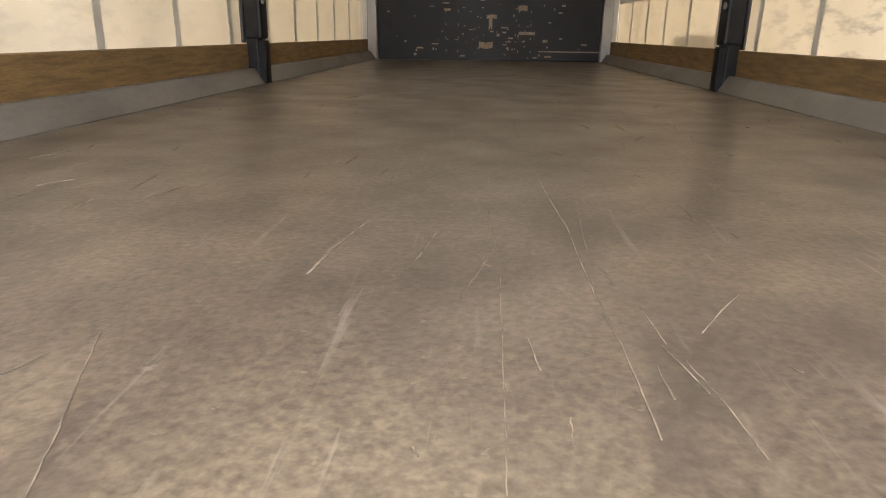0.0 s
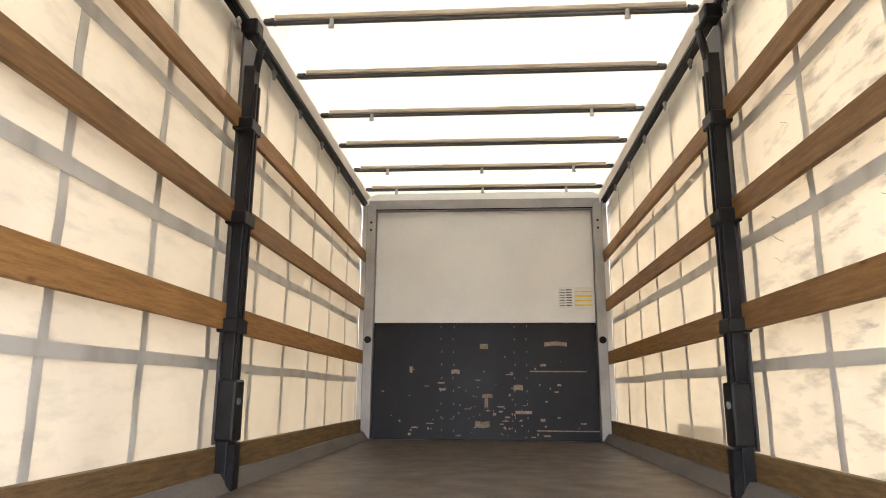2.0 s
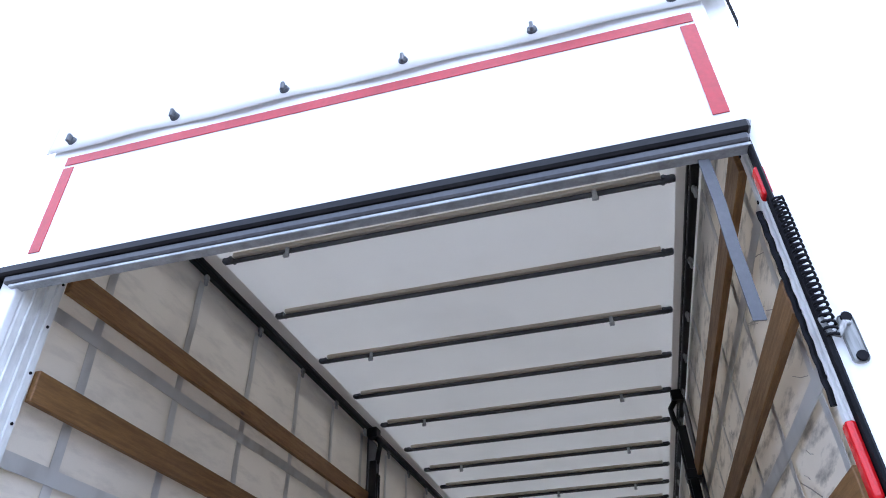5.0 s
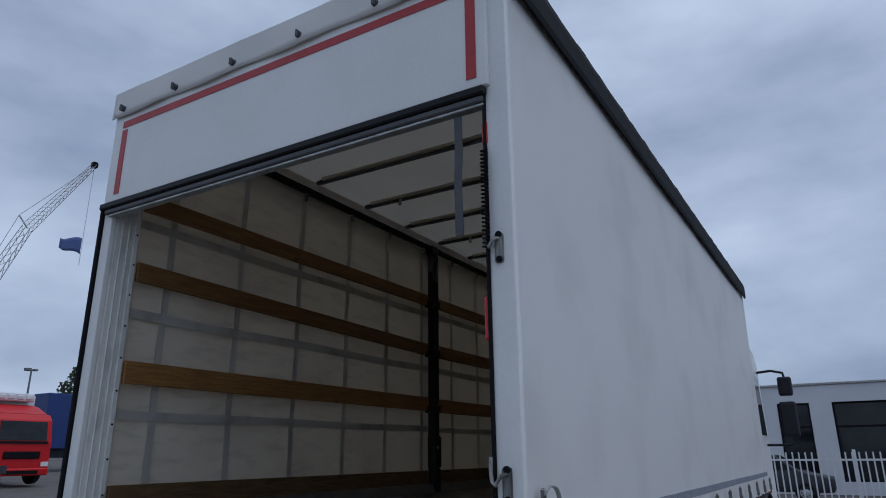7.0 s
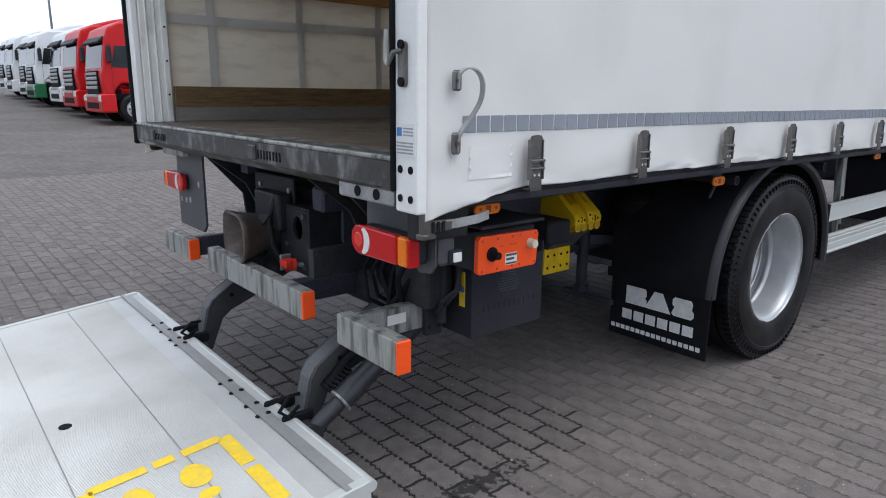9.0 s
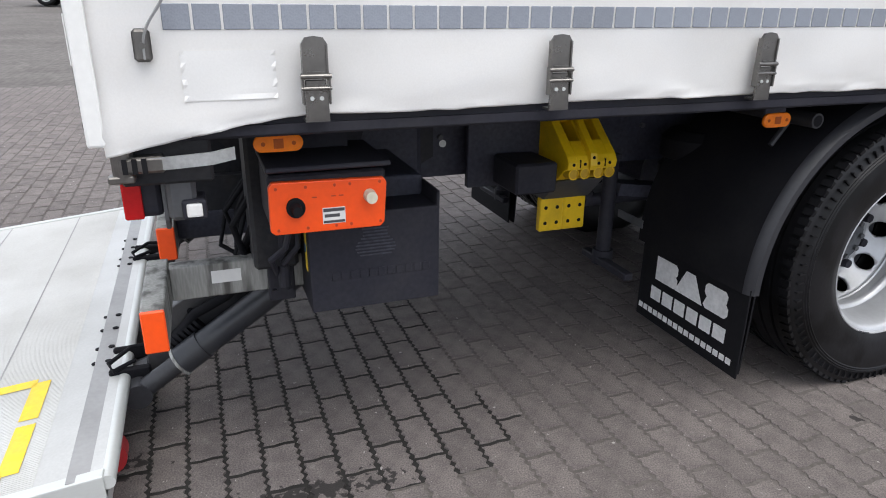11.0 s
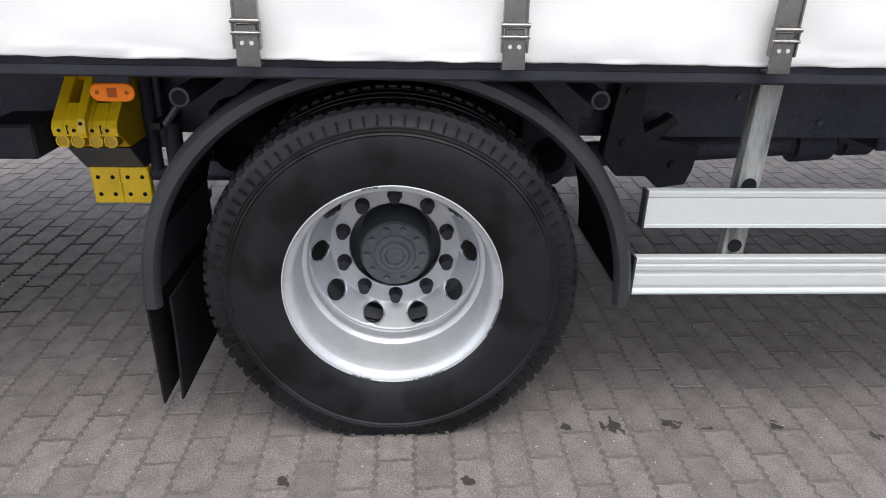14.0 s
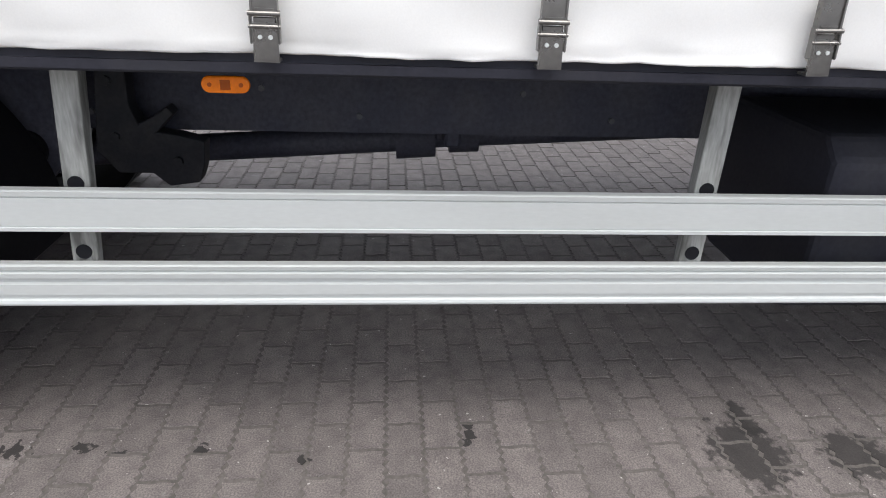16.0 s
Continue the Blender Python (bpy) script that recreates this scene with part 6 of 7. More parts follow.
for k in range(6):
    bm = pipe(B(), [(0.64 + 0.05 * k + rh.uniform(-0.02, 0.02), 0.33, 0.86), (0.63 + 0.045 * k + rh.uniform(-0.04, 0.04), 0.26 + rh.uniform(-0.04, 0.04), 0.72), (0.66 + 0.03 * k + rh.uniform(-0.05, 0.05), 0.25 + rh.uniform(-0.05, 0.03), 0.62 + rh.uniform(-0.03, 0.03)), (0.72 + rh.uniform(-0.05, 0.05), 0.36, 0.52 + 0.02 * k)], rh.uniform(0.007, 0.014), 8)
    part("hose", bm, "seal", truck, smooth=40)
bm = B()
bmesh.ops.create_uvsphere(bm, u_segments=18, v_segments=12, radius=0.12, matrix=Matrix.Translation((0.66, 0.40, 0.70)))
part("brake_chamber", bm, "seal", truck, smooth=40)
bm = B(); box(bm, 0.52, 0.56, 0.05, 0.7, 0.69, 0.80); box(bm, 0.75, 0.95, 0.28, 0.40, 0.62, 1.06, 0.01)
part("rear_stay", bm, "shaded_black", truck)

# wheel chocks in their holder
hold = new("chock_holder"); hold.parent = truck; tagged(hold, "dark grey rubber holder that clasps the chocks")
part("clasp", prism(B(), [(0.40, 0.700), (0.615, 0.700), (0.515, 0.603), (0.40, 0.603)], "y", 1.394, 1.596, 0.004), "dark_grey", hold)
part("arm", box(B(), 0.364, 0.44, 1.43, 1.56, 0.60, 0.74, 0.006), "frame_black", hold)
# darker copy of the chock yellow: the shade inside the cells is painted in
M["yellow_shaded"] = mat("yellow_cell_plastic", (0.55, 0.33, 0.01), rough=0.5, s1=10)
for k in range(2):
    y0 = 1.394 + 0.102 * k
    y1 = y0 + 0.100
    ck = thing("wheel_chock", "yellow plastic wheel chock in its holder under the cargo box", "wheel chock", group="wheel chocks")
    # wedge: a hollow moulding with a window in its sloping face
    w0, w1 = (y0 + 0.036, y0 + 0.080) if k == 0 else (y0 + 0.024, y0 + 0.066)
    prof = [(0.40, 0.955), (0.498, 0.945), (0.672, 0.805), (0.686, 0.782), (0.682, 0.757), (0.655, 0.748), (0.630, 0.722), (0.605, 0.702), (0.40, 0.702)]
    part("cheek", prism(B(), prof, "y", y0, w0, 0.003), "yellow", ck)
    part("cheek", prism(B(), prof, "y", w1, y1, 0.003), "yellow", ck)
    part("nose", prism(B(), [(0.618, 0.849), (0.672, 0.805), (0.686, 0.782), (0.682, 0.757), (0.655, 0.748), (0.630, 0.722), (0.605, 0.702), (0.58, 0.702)], "y", w0, w1, 0.002), "yellow", ck)
    part("heel", prism(B(), [(0.40, 0.955), (0.498, 0.945), (0.530, 0.919), (0.515, 0.90), (0.40, 0.90)], "y", w0, w1, 0.002), "yellow", ck)
    # black floor stands in for the shade inside the hollow wedge
    part("window_floor", prism(B(), [(0.40, 0.85), (0.54, 0.82), (0.54, 0.80), (0.40, 0.80)], "y", w0, w1), "seal", ck)
    # scalloped cells under the nose
    for c in range(2):
        yc = y0 + 0.027 + 0.046 * c
        bm = B(); cyl(bm, (0.640, yc, 0.738), (0.679, yc, 0.741), 0.0215, seg=16)
        part("cell", bm, "yellow_shaded", ck)
        bm = B(); cyl(bm, (0.679, yc, 0.741), (0.6835, yc, 0.741), 0.0215, seg=16)
        bmesh.ops.delete(bm, geom=[f for f in bm.faces if len(f.verts) > 4], context="FACES_ONLY")
        ring = part("cell_rim", bm, "yellow", ck)
        ring.modifiers.new("thick", "SOLIDIFY").thickness = 0.004
        part("rivet_hole", cyl(B(), (0.684, yc - 0.004, 0.776), (0.6875, yc - 0.004, 0.776), 0.006, seg=10), "seal", ck)
    part("groove", box(B(), 0.676, 0.688, y0 + 0.048, y0 + 0.051, 0.764, 0.792), "seal", ck)
    if k == 0:
        part("grip", prism(B(), [(0.556, 0.917), (0.574, 0.922), (0.692, 0.815), (0.700, 0.770), (0.690, 0.752), (0.672, 0.770), (0.660, 0.812)], "y", y1 - 0.016, y1 + 0.012, 0.003), "yellow", ck)
        part("grip_pin", cyl(B(), (0.690, y1 - 0.002, 0.800), (0.697, y1 - 0.002, 0.800), 0.006, seg=10), "seal", ck)
    tread = part("tread", box(B(), 0.470, 0.500, y0, y1 + 0.002 * (1 - k), 0.466, 0.602, 0.004), "yellow", ck)
    for d in (0.025, 0.075):
        for z in (0.500, 0.563):
            part("tread_hole", cyl(B(), (0.4995, y0 + d, z), (0.5015, y0 + d, z), 0.0075, seg=12), "seal", tread)
part("beam_plug", cyl(B(), (0.362, 1.035, 0.815), (0.3665, 1.035, 0.815), 0.014, seg=18), "label", truck, "pale plug in the chassis beam")
part("flap_clip", box(B(), 0.455, 0.625, 1.786, 1.792, 0.478, 0.512, 0.002), "hub", truck, "small grey bracket beside the mud flap")

# ---- tail lift ----
lift = thing("tail_lift", "lowered aluminium tail lift platform resting on the paving", "tail lift")
HY, HZ, TY, TZ = -0.13, 0.238, -1.85, 0.066       # hinge edge and tip, top surface
def deck_z(y):
    return HZ + (TZ - HZ) * (HY - y) / (HY - TY)
bm = B()
prism(bm, [(HY, HZ), (HY - 0.02, deck_z(HY - 0.02)), (TY, TZ), (TY, TZ - 0.062), (HY - 0.25, 0.115), (HY, 0.13)], "x", -1.245, 1.205, 0.004)
plat = part("platform", bm, "platform", lift, "scuffed light aluminium platform")
bm = B()
for k in range(300):
    x = -1.2 + 2.36 * k / 299
    y0, y1 = HY - 0.16, TY + 0.05
    d = 0.0016
    vs = [bm.verts.new(p) for p in ((x - 0.0018, y0, deck_z(y0) + 0.0003), (x - 0.0018, y1, deck_z(y1) + 0.0003), (x, y1, deck_z(y1) + d), (x, y0, deck_z(y0) + d), (x + 0.0018, y1, deck_z(y1) + 0.0003), (x + 0.0018, y0, deck_z(y0) + 0.0003))]
    bm.faces.new((vs[0], vs[1], vs[2], vs[3])); bm.faces.new((vs[3], vs[2], vs[4], vs[5]))
tagged(part("deck_ribs", bm, "platform", plat), kind="stuff")
bm = B()
for y in (-0.49, -0.815, -1.15, -1.5):
    strip(bm, [(-1.2, y, deck_z(y) + 0.0020), (1.165, y, deck_z(y) + 0.0020)], 0.005, 0.001, (0, 1, -0.1))
part("profile_seam", bm, "alu_grey", plat)
bm = B(); strip(bm, [(-1.24, HY - 0.055, deck_z(HY - 0.055) + 0.003), (1.20, HY - 0.055, deck_z(HY - 0.055) + 0.003)], 0.055, 0.003, (0, 1, -0.108))
part("hinge_band", bm, "alu_grey", plat)
bm = B(); cyl(bm, (-1.24, HY + 0.005, HZ - 0.018), (1.20, HY + 0.005, HZ - 0.018), 0.02, seg=14)
part("front_lip", bm, "alu", plat, smooth=40)
for x0 in (-1.245, 1.170):
    bm = B(); prism(bm, [(HY, HZ + 0.006), (TY, TZ + 0.006), (TY, TZ - 0.03), (HY, HZ - 0.06)], "x", x0, x0 + 0.036, 0.003)
    part("side_profile", bm, "alu", plat)
bm = B()
for x in (-0.62, -0.50, -0.36, -0.28, 0.25, 0.36, 0.50, 0.60):
    for y in (HY - 0.045, HY - 0.085):
        cyl(bm, (x, y, deck_z(y) + 0.003), (x, y, deck_z(y) + 0.006), 0.010, seg=10)
part("rivet", bm, "seal", plat)
# painted operator field: broken outline and two soles
def paint(bm, pts):
    vs = [bm.verts.new((x, y, deck_z(y) + 0.0032)) for x, y in pts]
    f = bm.faces.new(vs)
    if f.normal.z < 0:
        f.normal_flip()
def bar_on(bm, x0, y0, x1, y1, w):
    d = Vector((x1 - x0, y1 - y0)); n = Vector((-d.y, d.x)).normalized() * w / 2
    paint(bm, [(x0 + n.x, y0 + n.y), (x1 + n.x, y1 + n.y), (x1 - n.x, y1 - n.y), (x0 - n.x, y0 - n.y)])
FX0, FX1, FY0, FY1 = 0.635, 1.09, -0.795, -0.358
fields = []
for a, b in ((0.0, 0.46), (0.52, 1.0)):
    for y in (FY1, FY0):
        fields.append(B()); bar_on(fields[-1], FX0 + (FX1 - FX0) * a, y, FX0 + (FX1 - FX0) * b, y, 0.05)
for a, b in ((0.03, 0.42), (0.47, 0.62), (0.68, 0.97)):
    for x in (FX0, FX1):
        fields.append(B()); bar_on(fields[-1], x, FY0 + (FY1 - FY0) * a, x, FY0 + (FY1 - FY0) * b, 0.045)
for bm in fields:
    part("painted_stroke", bm, "yellow_paint", plat, "yellow painted stroke")
for cy in (-0.505, -0.68):
    bm = B()
    paint(bm, [(0.785 + 0.07 * math.cos(2 * math.pi * k / 20), cy + 0.046 * math.sin(2 * math.pi * k / 20) * (1 + 0.15 * math.cos(2 * math.pi * k / 20))) for k in range(20)])
    part("painted_sole", bm, "yellow_paint", plat, "yellow painted shoe sole")
    bm = B()
    paint(bm, [(0.905 + 0.028 * math.cos(2 * math.pi * k / 14), cy + 0.033 * math.sin(2 * math.pi * k / 14)) for k in range(14)])
    part("painted_heel", bm, "yellow_paint", plat, "yellow painted heel")
# dark recessed grip in the platform
bm = B(); cyl(bm, (0.14, -0.75, deck_z(-0.75) + 0.001), (0.14, -0.75, deck_z(-0.75) + 0.004), 0.022, seg=16)
part("grip_hole", bm, "seal", plat)
# arms, cylinders, rollers
M["arm"] = mat("dark_grey_arm_enamel", (0.018, 0.0185, 0.022), (0.040, 0.039, 0.040), rough=0.5, s1=7, amt=0.8, lo=0.4, hi=0.62, fine=0.2, bump=0.1)
for x, side in ((-0.40, -1), (0.62, 1)):
    arm = new("lift_arm"); arm.parent = lift; tagged(arm, "worn dark steel lift arm bent down to the platform hinge")
    out = [(0.46, 0.640), (0.30, 0.565), (0.107, 0.464), (0.040, 0.422), (-0.005, 0.390), (-0.030, 0.350), (-0.046, 0.280), (-0.060, 0.225), (-0.13, 0.200)]
    inn = [(-0.13, 0.150), (-0.02, 0.145), (0.012, 0.225), (0.040, 0.290), (0.085, 0.325), (0.19, 0.365), (0.46, 0.490)]
    for xa in (x - 0.045, x + 0.033):
        part("side_plate", prism(B(), out + inn, "x", xa, xa + 0.012, 0.003), "arm", arm)
    bm = B(); strip(bm, [(x, y, z - 0.006) for y, z in out], 0.066, 0.010, (1, 0, 0))
    part("top_plate", bm, "dark_grey", arm, "scraped grey top plate")
    bm = B(); strip(bm, [(x, y, z + 0.006) for y, z in inn[1:]], 0.066, 0.010, (1, 0, 0))
    part("bottom_plate", bm, "arm", arm)
    bm = B(); cyl(bm, (x + 0.045, 0.089, 0.401), (x + 0.0475, 0.089, 0.401), 0.011, seg=14); cyl(bm, (x + 0.045, 0.22, 0.47), (x + 0.0475, 0.22, 0.47), 0.011, seg=14)
    tagged(part("plate_hole", bm, "seal", arm), kind="stuff")
    bm = B(); cyl(bm, (x - 0.07, -0.075, 0.175), (x + 0.07, -0.075, 0.175), 0.026, seg=16)
    part("hinge_pin", bm, "hub", arm, smooth=40)
    for dx in (-0.085, 0.060):
        bm = B(); box(bm, x + dx, x + dx + 0.022, -0.165, -0.045, 0.205, 0.252, 0.006)
        part("hinge_lug", bm, "seal", arm)
    bm = pipe(B(), [(x - 0.03, -0.02, 0.27), (x + 0.0, -0.10, 0.285), (x + 0.05, -0.165, 0.262), (x + 0.09, -0.150, 0.255), (x + 0.05, -0.09, 0.262)], 0.007, 8)
    part("lug_cable", bm, "seal", arm, smooth=40)
    xc = x + side * 0.118
    top, bot, eye = Vector((xc, 0.425, 0.520)), Vector((xc, 0.055, 0.276)), Vector((xc, -0.085, 0.184))
    ram = new("hydraulic_cylinder"); ram.parent = lift; tagged(ram, "black hydraulic cylinder with a steel rod")
    part("barrel", cyl(B(), top, bot, 0.042, seg=24), "cyl", ram, smooth=40)
    d = (bot - top).normalized()
    part("gland", cyl(B(), bot - d * 0.075, bot + d * 0.006, 0.047, seg=24), "cyl", ram, smooth=40)
    part("gland_ring", cyl(B(), bot + d * 0.007, bot + d * 0.016, 0.049, seg=24), "galv_dirty", ram, "bare steel ring", smooth=40)
    part("piston_rod", cyl(B(), bot + d * 0.017, eye, 0.030, seg=18), "arm", ram, smooth=40)
    part("rod_eye", cyl(B(), (xc - 0.03, eye.y, eye.z), (xc + 0.03, eye.y, eye.z), 0.040, seg=18), "arm", ram, smooth=40)
    for k in range(7):
        u = 0.30 + 0.045 * k
        p = Vector((x + side * 0.058, 0.02, 0.30)) + Vector((0, 0.30, 0.24)) * (u - 0.30)
        part("bellows_ring", cyl(B(), p, p + Vector((0, 0.008, 0.0065)), 0.030, seg=16), "seal", ram, smooth=40)
    bm = pipe(B(), [(x + side * 0.062, 0.30, 0.53), (x + side * 0.075, 0.20, 0.45), (x + side * 0.07, 0.10, 0.40), (x + side * 0.06, 0.02, 0.31)], 0.016, 10)
    part("hose", bm, "seal", ram, smooth=40)
for x in (-0.80, 0.84):
    bm = B(); cyl(bm, (x - 0.03, -0.185, 0.058), (x + 0.03, -0.185, 0.058), 0.058, seg=24)
    rl = part("roller", bm, "red_tape", lift, "red roller under the platform", smooth=40)
    bm = B(); cyl(bm, (x + 0.03, -0.185, 0.058), (x + 0.036, -0.185, 0.058), 0.035, seg=18); prism(bm, [(-0.225, 0.15), (-0.145, 0.15), (-0.155, 0.045), (-0.185, 0.030), (-0.215, 0.045)], "x", x + 0.036, x + 0.042, 0.002)
    part("roller_fork", bm, "galv", rl)

# ---- cab of the truck ----
cab = new("cab"); cab.parent = truck; tagged(cab, "white day cab with black mirrors ahead of the cargo box")
bm = B()
prism(bm, [(7.16, 0.95), (7.16, 2.85), (7.35, 2.98), (8.35, 2.92), (8.62, 2.75), (8.85, 1.75), (8.90, 0.55), (8.05, 0.50), (8.02, 0.75), (7.85, 1.0), (7.45, 1.08), (7.2, 0.98)], "x", -1.17, 1.17, 0.03)
part("cab_shell", bm, "white", cab)
for s in (-1, 1):
    bm = B(); prism(bm, [(7.42, 1.75), (7.42, 2.55), (8.40, 2.55), (8.66, 1.75)], "x", min(s * 1.168, s * 1.176), max(s * 1.168, s * 1.176))
    part("side_window", bm, "glass_dark", cab)
    bm = B()
    pipe(bm, [(s * 1.15, 8.50, 2.62), (s * 1.35, 8.52, 2.64), (s * 1.50, 8.50, 2.60), (s * 1.52, 8.50, 2.50)], 0.018, 8); pipe(bm, [(s * 1.15, 8.55, 1.62), (s * 1.50, 8.52, 1.62)], 0.016, 8)
    mi = part("mirror_arm", bm, "black_plastic", cab)
    part("wide_mirror", box(B(), min(s * 1.42, s * 1.60), max(s * 1.42, s * 1.60), 8.42, 8.55, 2.28, 2.54, 0.03, 3), "black_plastic", cab)
    part("main_mirror", box(B(), min(s * 1.40, s * 1.61), max(s * 1.40, s * 1.61), 8.42, 8.56, 1.72, 2.20, 0.035, 3), "black_plastic", cab)
    part("mirror_glass", box(B(), min(s * 1.42, s * 1.59), max(s * 1.42, s * 1.59), 8.414, 8.419, 1.76, 2.16, 0.002), "glass_dark", cab)
    bm = B()
    strip(bm, [(s * 1.10, FY + 0.60 * math.cos(a), 0.50 + 0.56 * math.sin(a)) for a in [math.pi * k / 20 for k in range(21)]], 0.24, 0.012, (1, 0, 0))
    part("front_mudguard", bm, "fender", cab)
    part("turn_lamp", box(B(), min(s * 1.172, s * 1.19), max(s * 1.172, s * 1.19), 8.0, 8.10, 1.02, 1.10, 0.008), "amber", cab)
bm = B(); box(bm, -1.0, 1.0, 8.70, 8.78, 1.78, 2.68)
part("windscreen", bm, "glass_dark", cab)

# ---- parked tractor units in the yard ----
def paintwork(name, c):
    return mat(name, c, tuple(v * 0.85 for v in c), rough=0.38, s1=1.2, s2=40, amt=0.5, fine=0.03, bump=0, spec=0.3)


PAINT = {"red": paintwork("red_cab_paint", (0.50, 0.009, 0.012)), "white": paintwork("white_cab_paint", (0.68, 0.69, 0.70)), "green": paintwork("green_cab_paint", (0.02, 0.13, 0.05)), "dark": paintwork("dark_cab_paint", (0.02, 0.028, 0.032))}


def small_wheel(name, parent, x, y, s, r=0.5):
    w = new(name); w.parent = parent
    w.matrix_basis = Matrix.Translation((x, y, r))
    bm = lathe(B(), [(0.0, -0.05), (0.29, -0.04), (0.295, 0.0), (0.32, 0.012), (0.44, 0.012), (0.48, -0.02), (r, -0.05), (r, -0.25), (0.46, -0.28), (0.0, -0.28)], 0, 0, 36, s)
    part("tyre", bm, "rubber", w, smooth=40)
    bm = lathe(B(), [(0.29, 0.002), (0.27, -0.02), (0.25, -0.03), (0.15, 0.0), (0.09, 0.02), (0.09, 0.05), (0.0, 0.055)], 0, 0, 36, s)
    part("rim", bm, "rim", w, smooth=40)
    bm = B()
    for k in range(8):
        a = 2 * math.pi * k / 8
        cyl(bm, (s * -0.015, 0.20 * math.cos(a), 0.20 * math.sin(a)), (s * 0.008, 0.20 * math.cos(a), 0.20 * math.sin(a)), 0.028, seg=10)
    part("hand_hole", bm, "seal", w)
    return w


def tractor(colour, lower, label):
    """A high-roofed tractor unit that faces -y, front axle near y = 0.9."""
    t = thing("tractor_unit", label, "truck", group="row of parked tractor units")
    paint_m, low_m = PAINT[colour], PAINT[lower]
    bm = B()
    prism(bm, [(0.10, 0.95), (0.04, 1.60), (0.08, 1.74), (0.22, 2.72), (0.34, 3.06), (0.70, 3.24), (2.25, 3.34), (2.30, 3.2), (2.36, 1.05), (1.52, 1.05), (1.44, 1.22), (1.2, 1.32), (0.62, 1.32), (0.42, 1.1), (0.40, 0.95)], "x", -1.22, 1.22, 0.06)
    part("cab_shell", bm, paint_m, t)
    bm = B()
    prism(bm, [(0.45, 3.02), (0.80, 3.30), (1.5, 3.50), (2.0, 3.60), (2.26, 3.62), (2.34, 3.2), (1.2, 3.1)], "x", -1.08, 1.08, 0.06)
    part("roof_spoiler", bm, paint_m, t)
    bm = B()
    prism(bm, [(-0.02, 0.38), (-0.04, 0.92), (0.04, 1.0), (0.42, 1.0), (0.44, 0.38)], "x", -1.235, 1.235, 0.05)
    part("bumper", bm, low_m, t)
    bm = B(); prism(bm, [(1.50, 0.42), (1.50, 1.04), (2.30, 1.04), (2.30, 0.55)], "x", -1.22, 1.22, 0.04)
    part("side_skirt", bm, low_m, t)
    bm = B(); prism(bm, [(0.095, 1.80), (0.212, 2.64), (0.196, 2.64), (0.079, 1.80)], "x", -1.08, 1.08)
    part("windscreen", bm, "glass_dark", t)
    bm = B(); prism(bm, [(0.04, 2.62), (0.22, 2.80), (0.26, 2.74), (0.08, 2.56)], "x", -1.1, 1.1, 0.02)
    part("sun_visor", bm, "black_plastic", t)
    for s in (-1, 1):
        bm = B(); prism(bm, [(0.36, 1.82), (0.50, 2.50), (1.26, 2.50), (1.26, 1.82)], "x", min(s * 1.215, s * 1.226), max(s * 1.215, s * 1.226))
        part("side_window", bm, "glass_dark", t)
        bm = B(); box(bm, min(s * 1.2, s * 1.224), max(s * 1.2, s * 1.224), 0.36, 0.37, 1.0, 2.5); box(bm, min(s * 1.2, s * 1.224), max(s * 1.2, s * 1.224), 1.34, 1.35, 1.30, 2.55); box(bm, min(s * 1.2, s * 1.226), max(s * 1.2, s * 1.226), 1.12, 1.26, 1.52, 1.58)
        part("door_seam", bm, "seal", t)
        bm = B(); box(bm, min(s * 0.82, s * 1.20), max(s * 0.82, s * 1.20), -0.052, 0.02, 0.72, 0.93, 0.03)
        part("headlamp", bm, "white_lens", t)
        bm = B(); box(bm, min(s * 1.26, s * 1.44), max(s * 1.26, s * 1.44), 0.22, 0.36, 1.95, 2.48, 0.04, 2); pipe(bm, [(s * 1.15, 0.35, 2.5), (s * 1.35, 0.3, 2.52)], 0.02, 6)
        part("mirror", bm, "black_plastic", t)
        small_wheel("front_wheel", t, s * 1.20, 1.00, s)
        small_wheel("rear_wheel", t, s * 1.22, 4.75, s)
        bm = B(); box(bm, min(s * 0.55, s * 1.16), max(s * 0.55, s * 1.16), 2.55, 3.95, 0.42, 0.98, 0.07, 3)
        part("fuel_tank", bm, "alu", t)
        bm = B()
        for y in (2.85, 3.25, 3.65):
            box(bm, min(s * 0.54, s * 1.17), max(s * 0.54, s * 1.17), y, y + 0.05, 0.41, 0.99, 0.02)
        part("tank_band", bm, "seal", t)
        bm = B(); strip(bm, [(s * 1.07, 4.75 + 0.60 * math.cos(a), 0.52 + 0.56 * math.sin(a)) for a in [math.pi * k / 16 for k in range(17)]], 0.3, 0.015, (1, 0, 0))
        part("rear_mudguard", bm, "black_plastic", t)
    bm = B()
    for k in range(5):
        box(bm, -0.72, 0.72, -0.055 + 0.012 * k, 0.09, 0.98 + 0.15 * k - (0.12 if k == 0 else 0), 1.08 + 0.15 * k - (0.12 if k == 0 else 0), 0.015)
    part("grille_bar", bm, "alu_grey", t)
    part("grille_back", box(B(), -0.78, 0.78, 0.0, 0.07, 0.86, 1.72, 0.01), "seal", t)
    part("lower_grille", box(B(), -0.78, 0.78, -0.047, 0.0, 0.50, 0.70, 0.01), "seal", t)
    bm = B(); box(bm, -0.42, -0.34, 0.5, 5.9, 0.75, 1.0); box(bm, 0.34, 0.42, 0.5, 5.9, 0.75, 1.0); box(bm, -0.5, 0.5, 4.2, 5.1, 1.0, 1.12, 0.03)
    part("chassis", bm, "frame_black", t)
    part("grille_top", box(B(), -0.6, 0.6, 0.02, 0.075, 1.60, 1.70, 0.01), "alu", t)
    return t


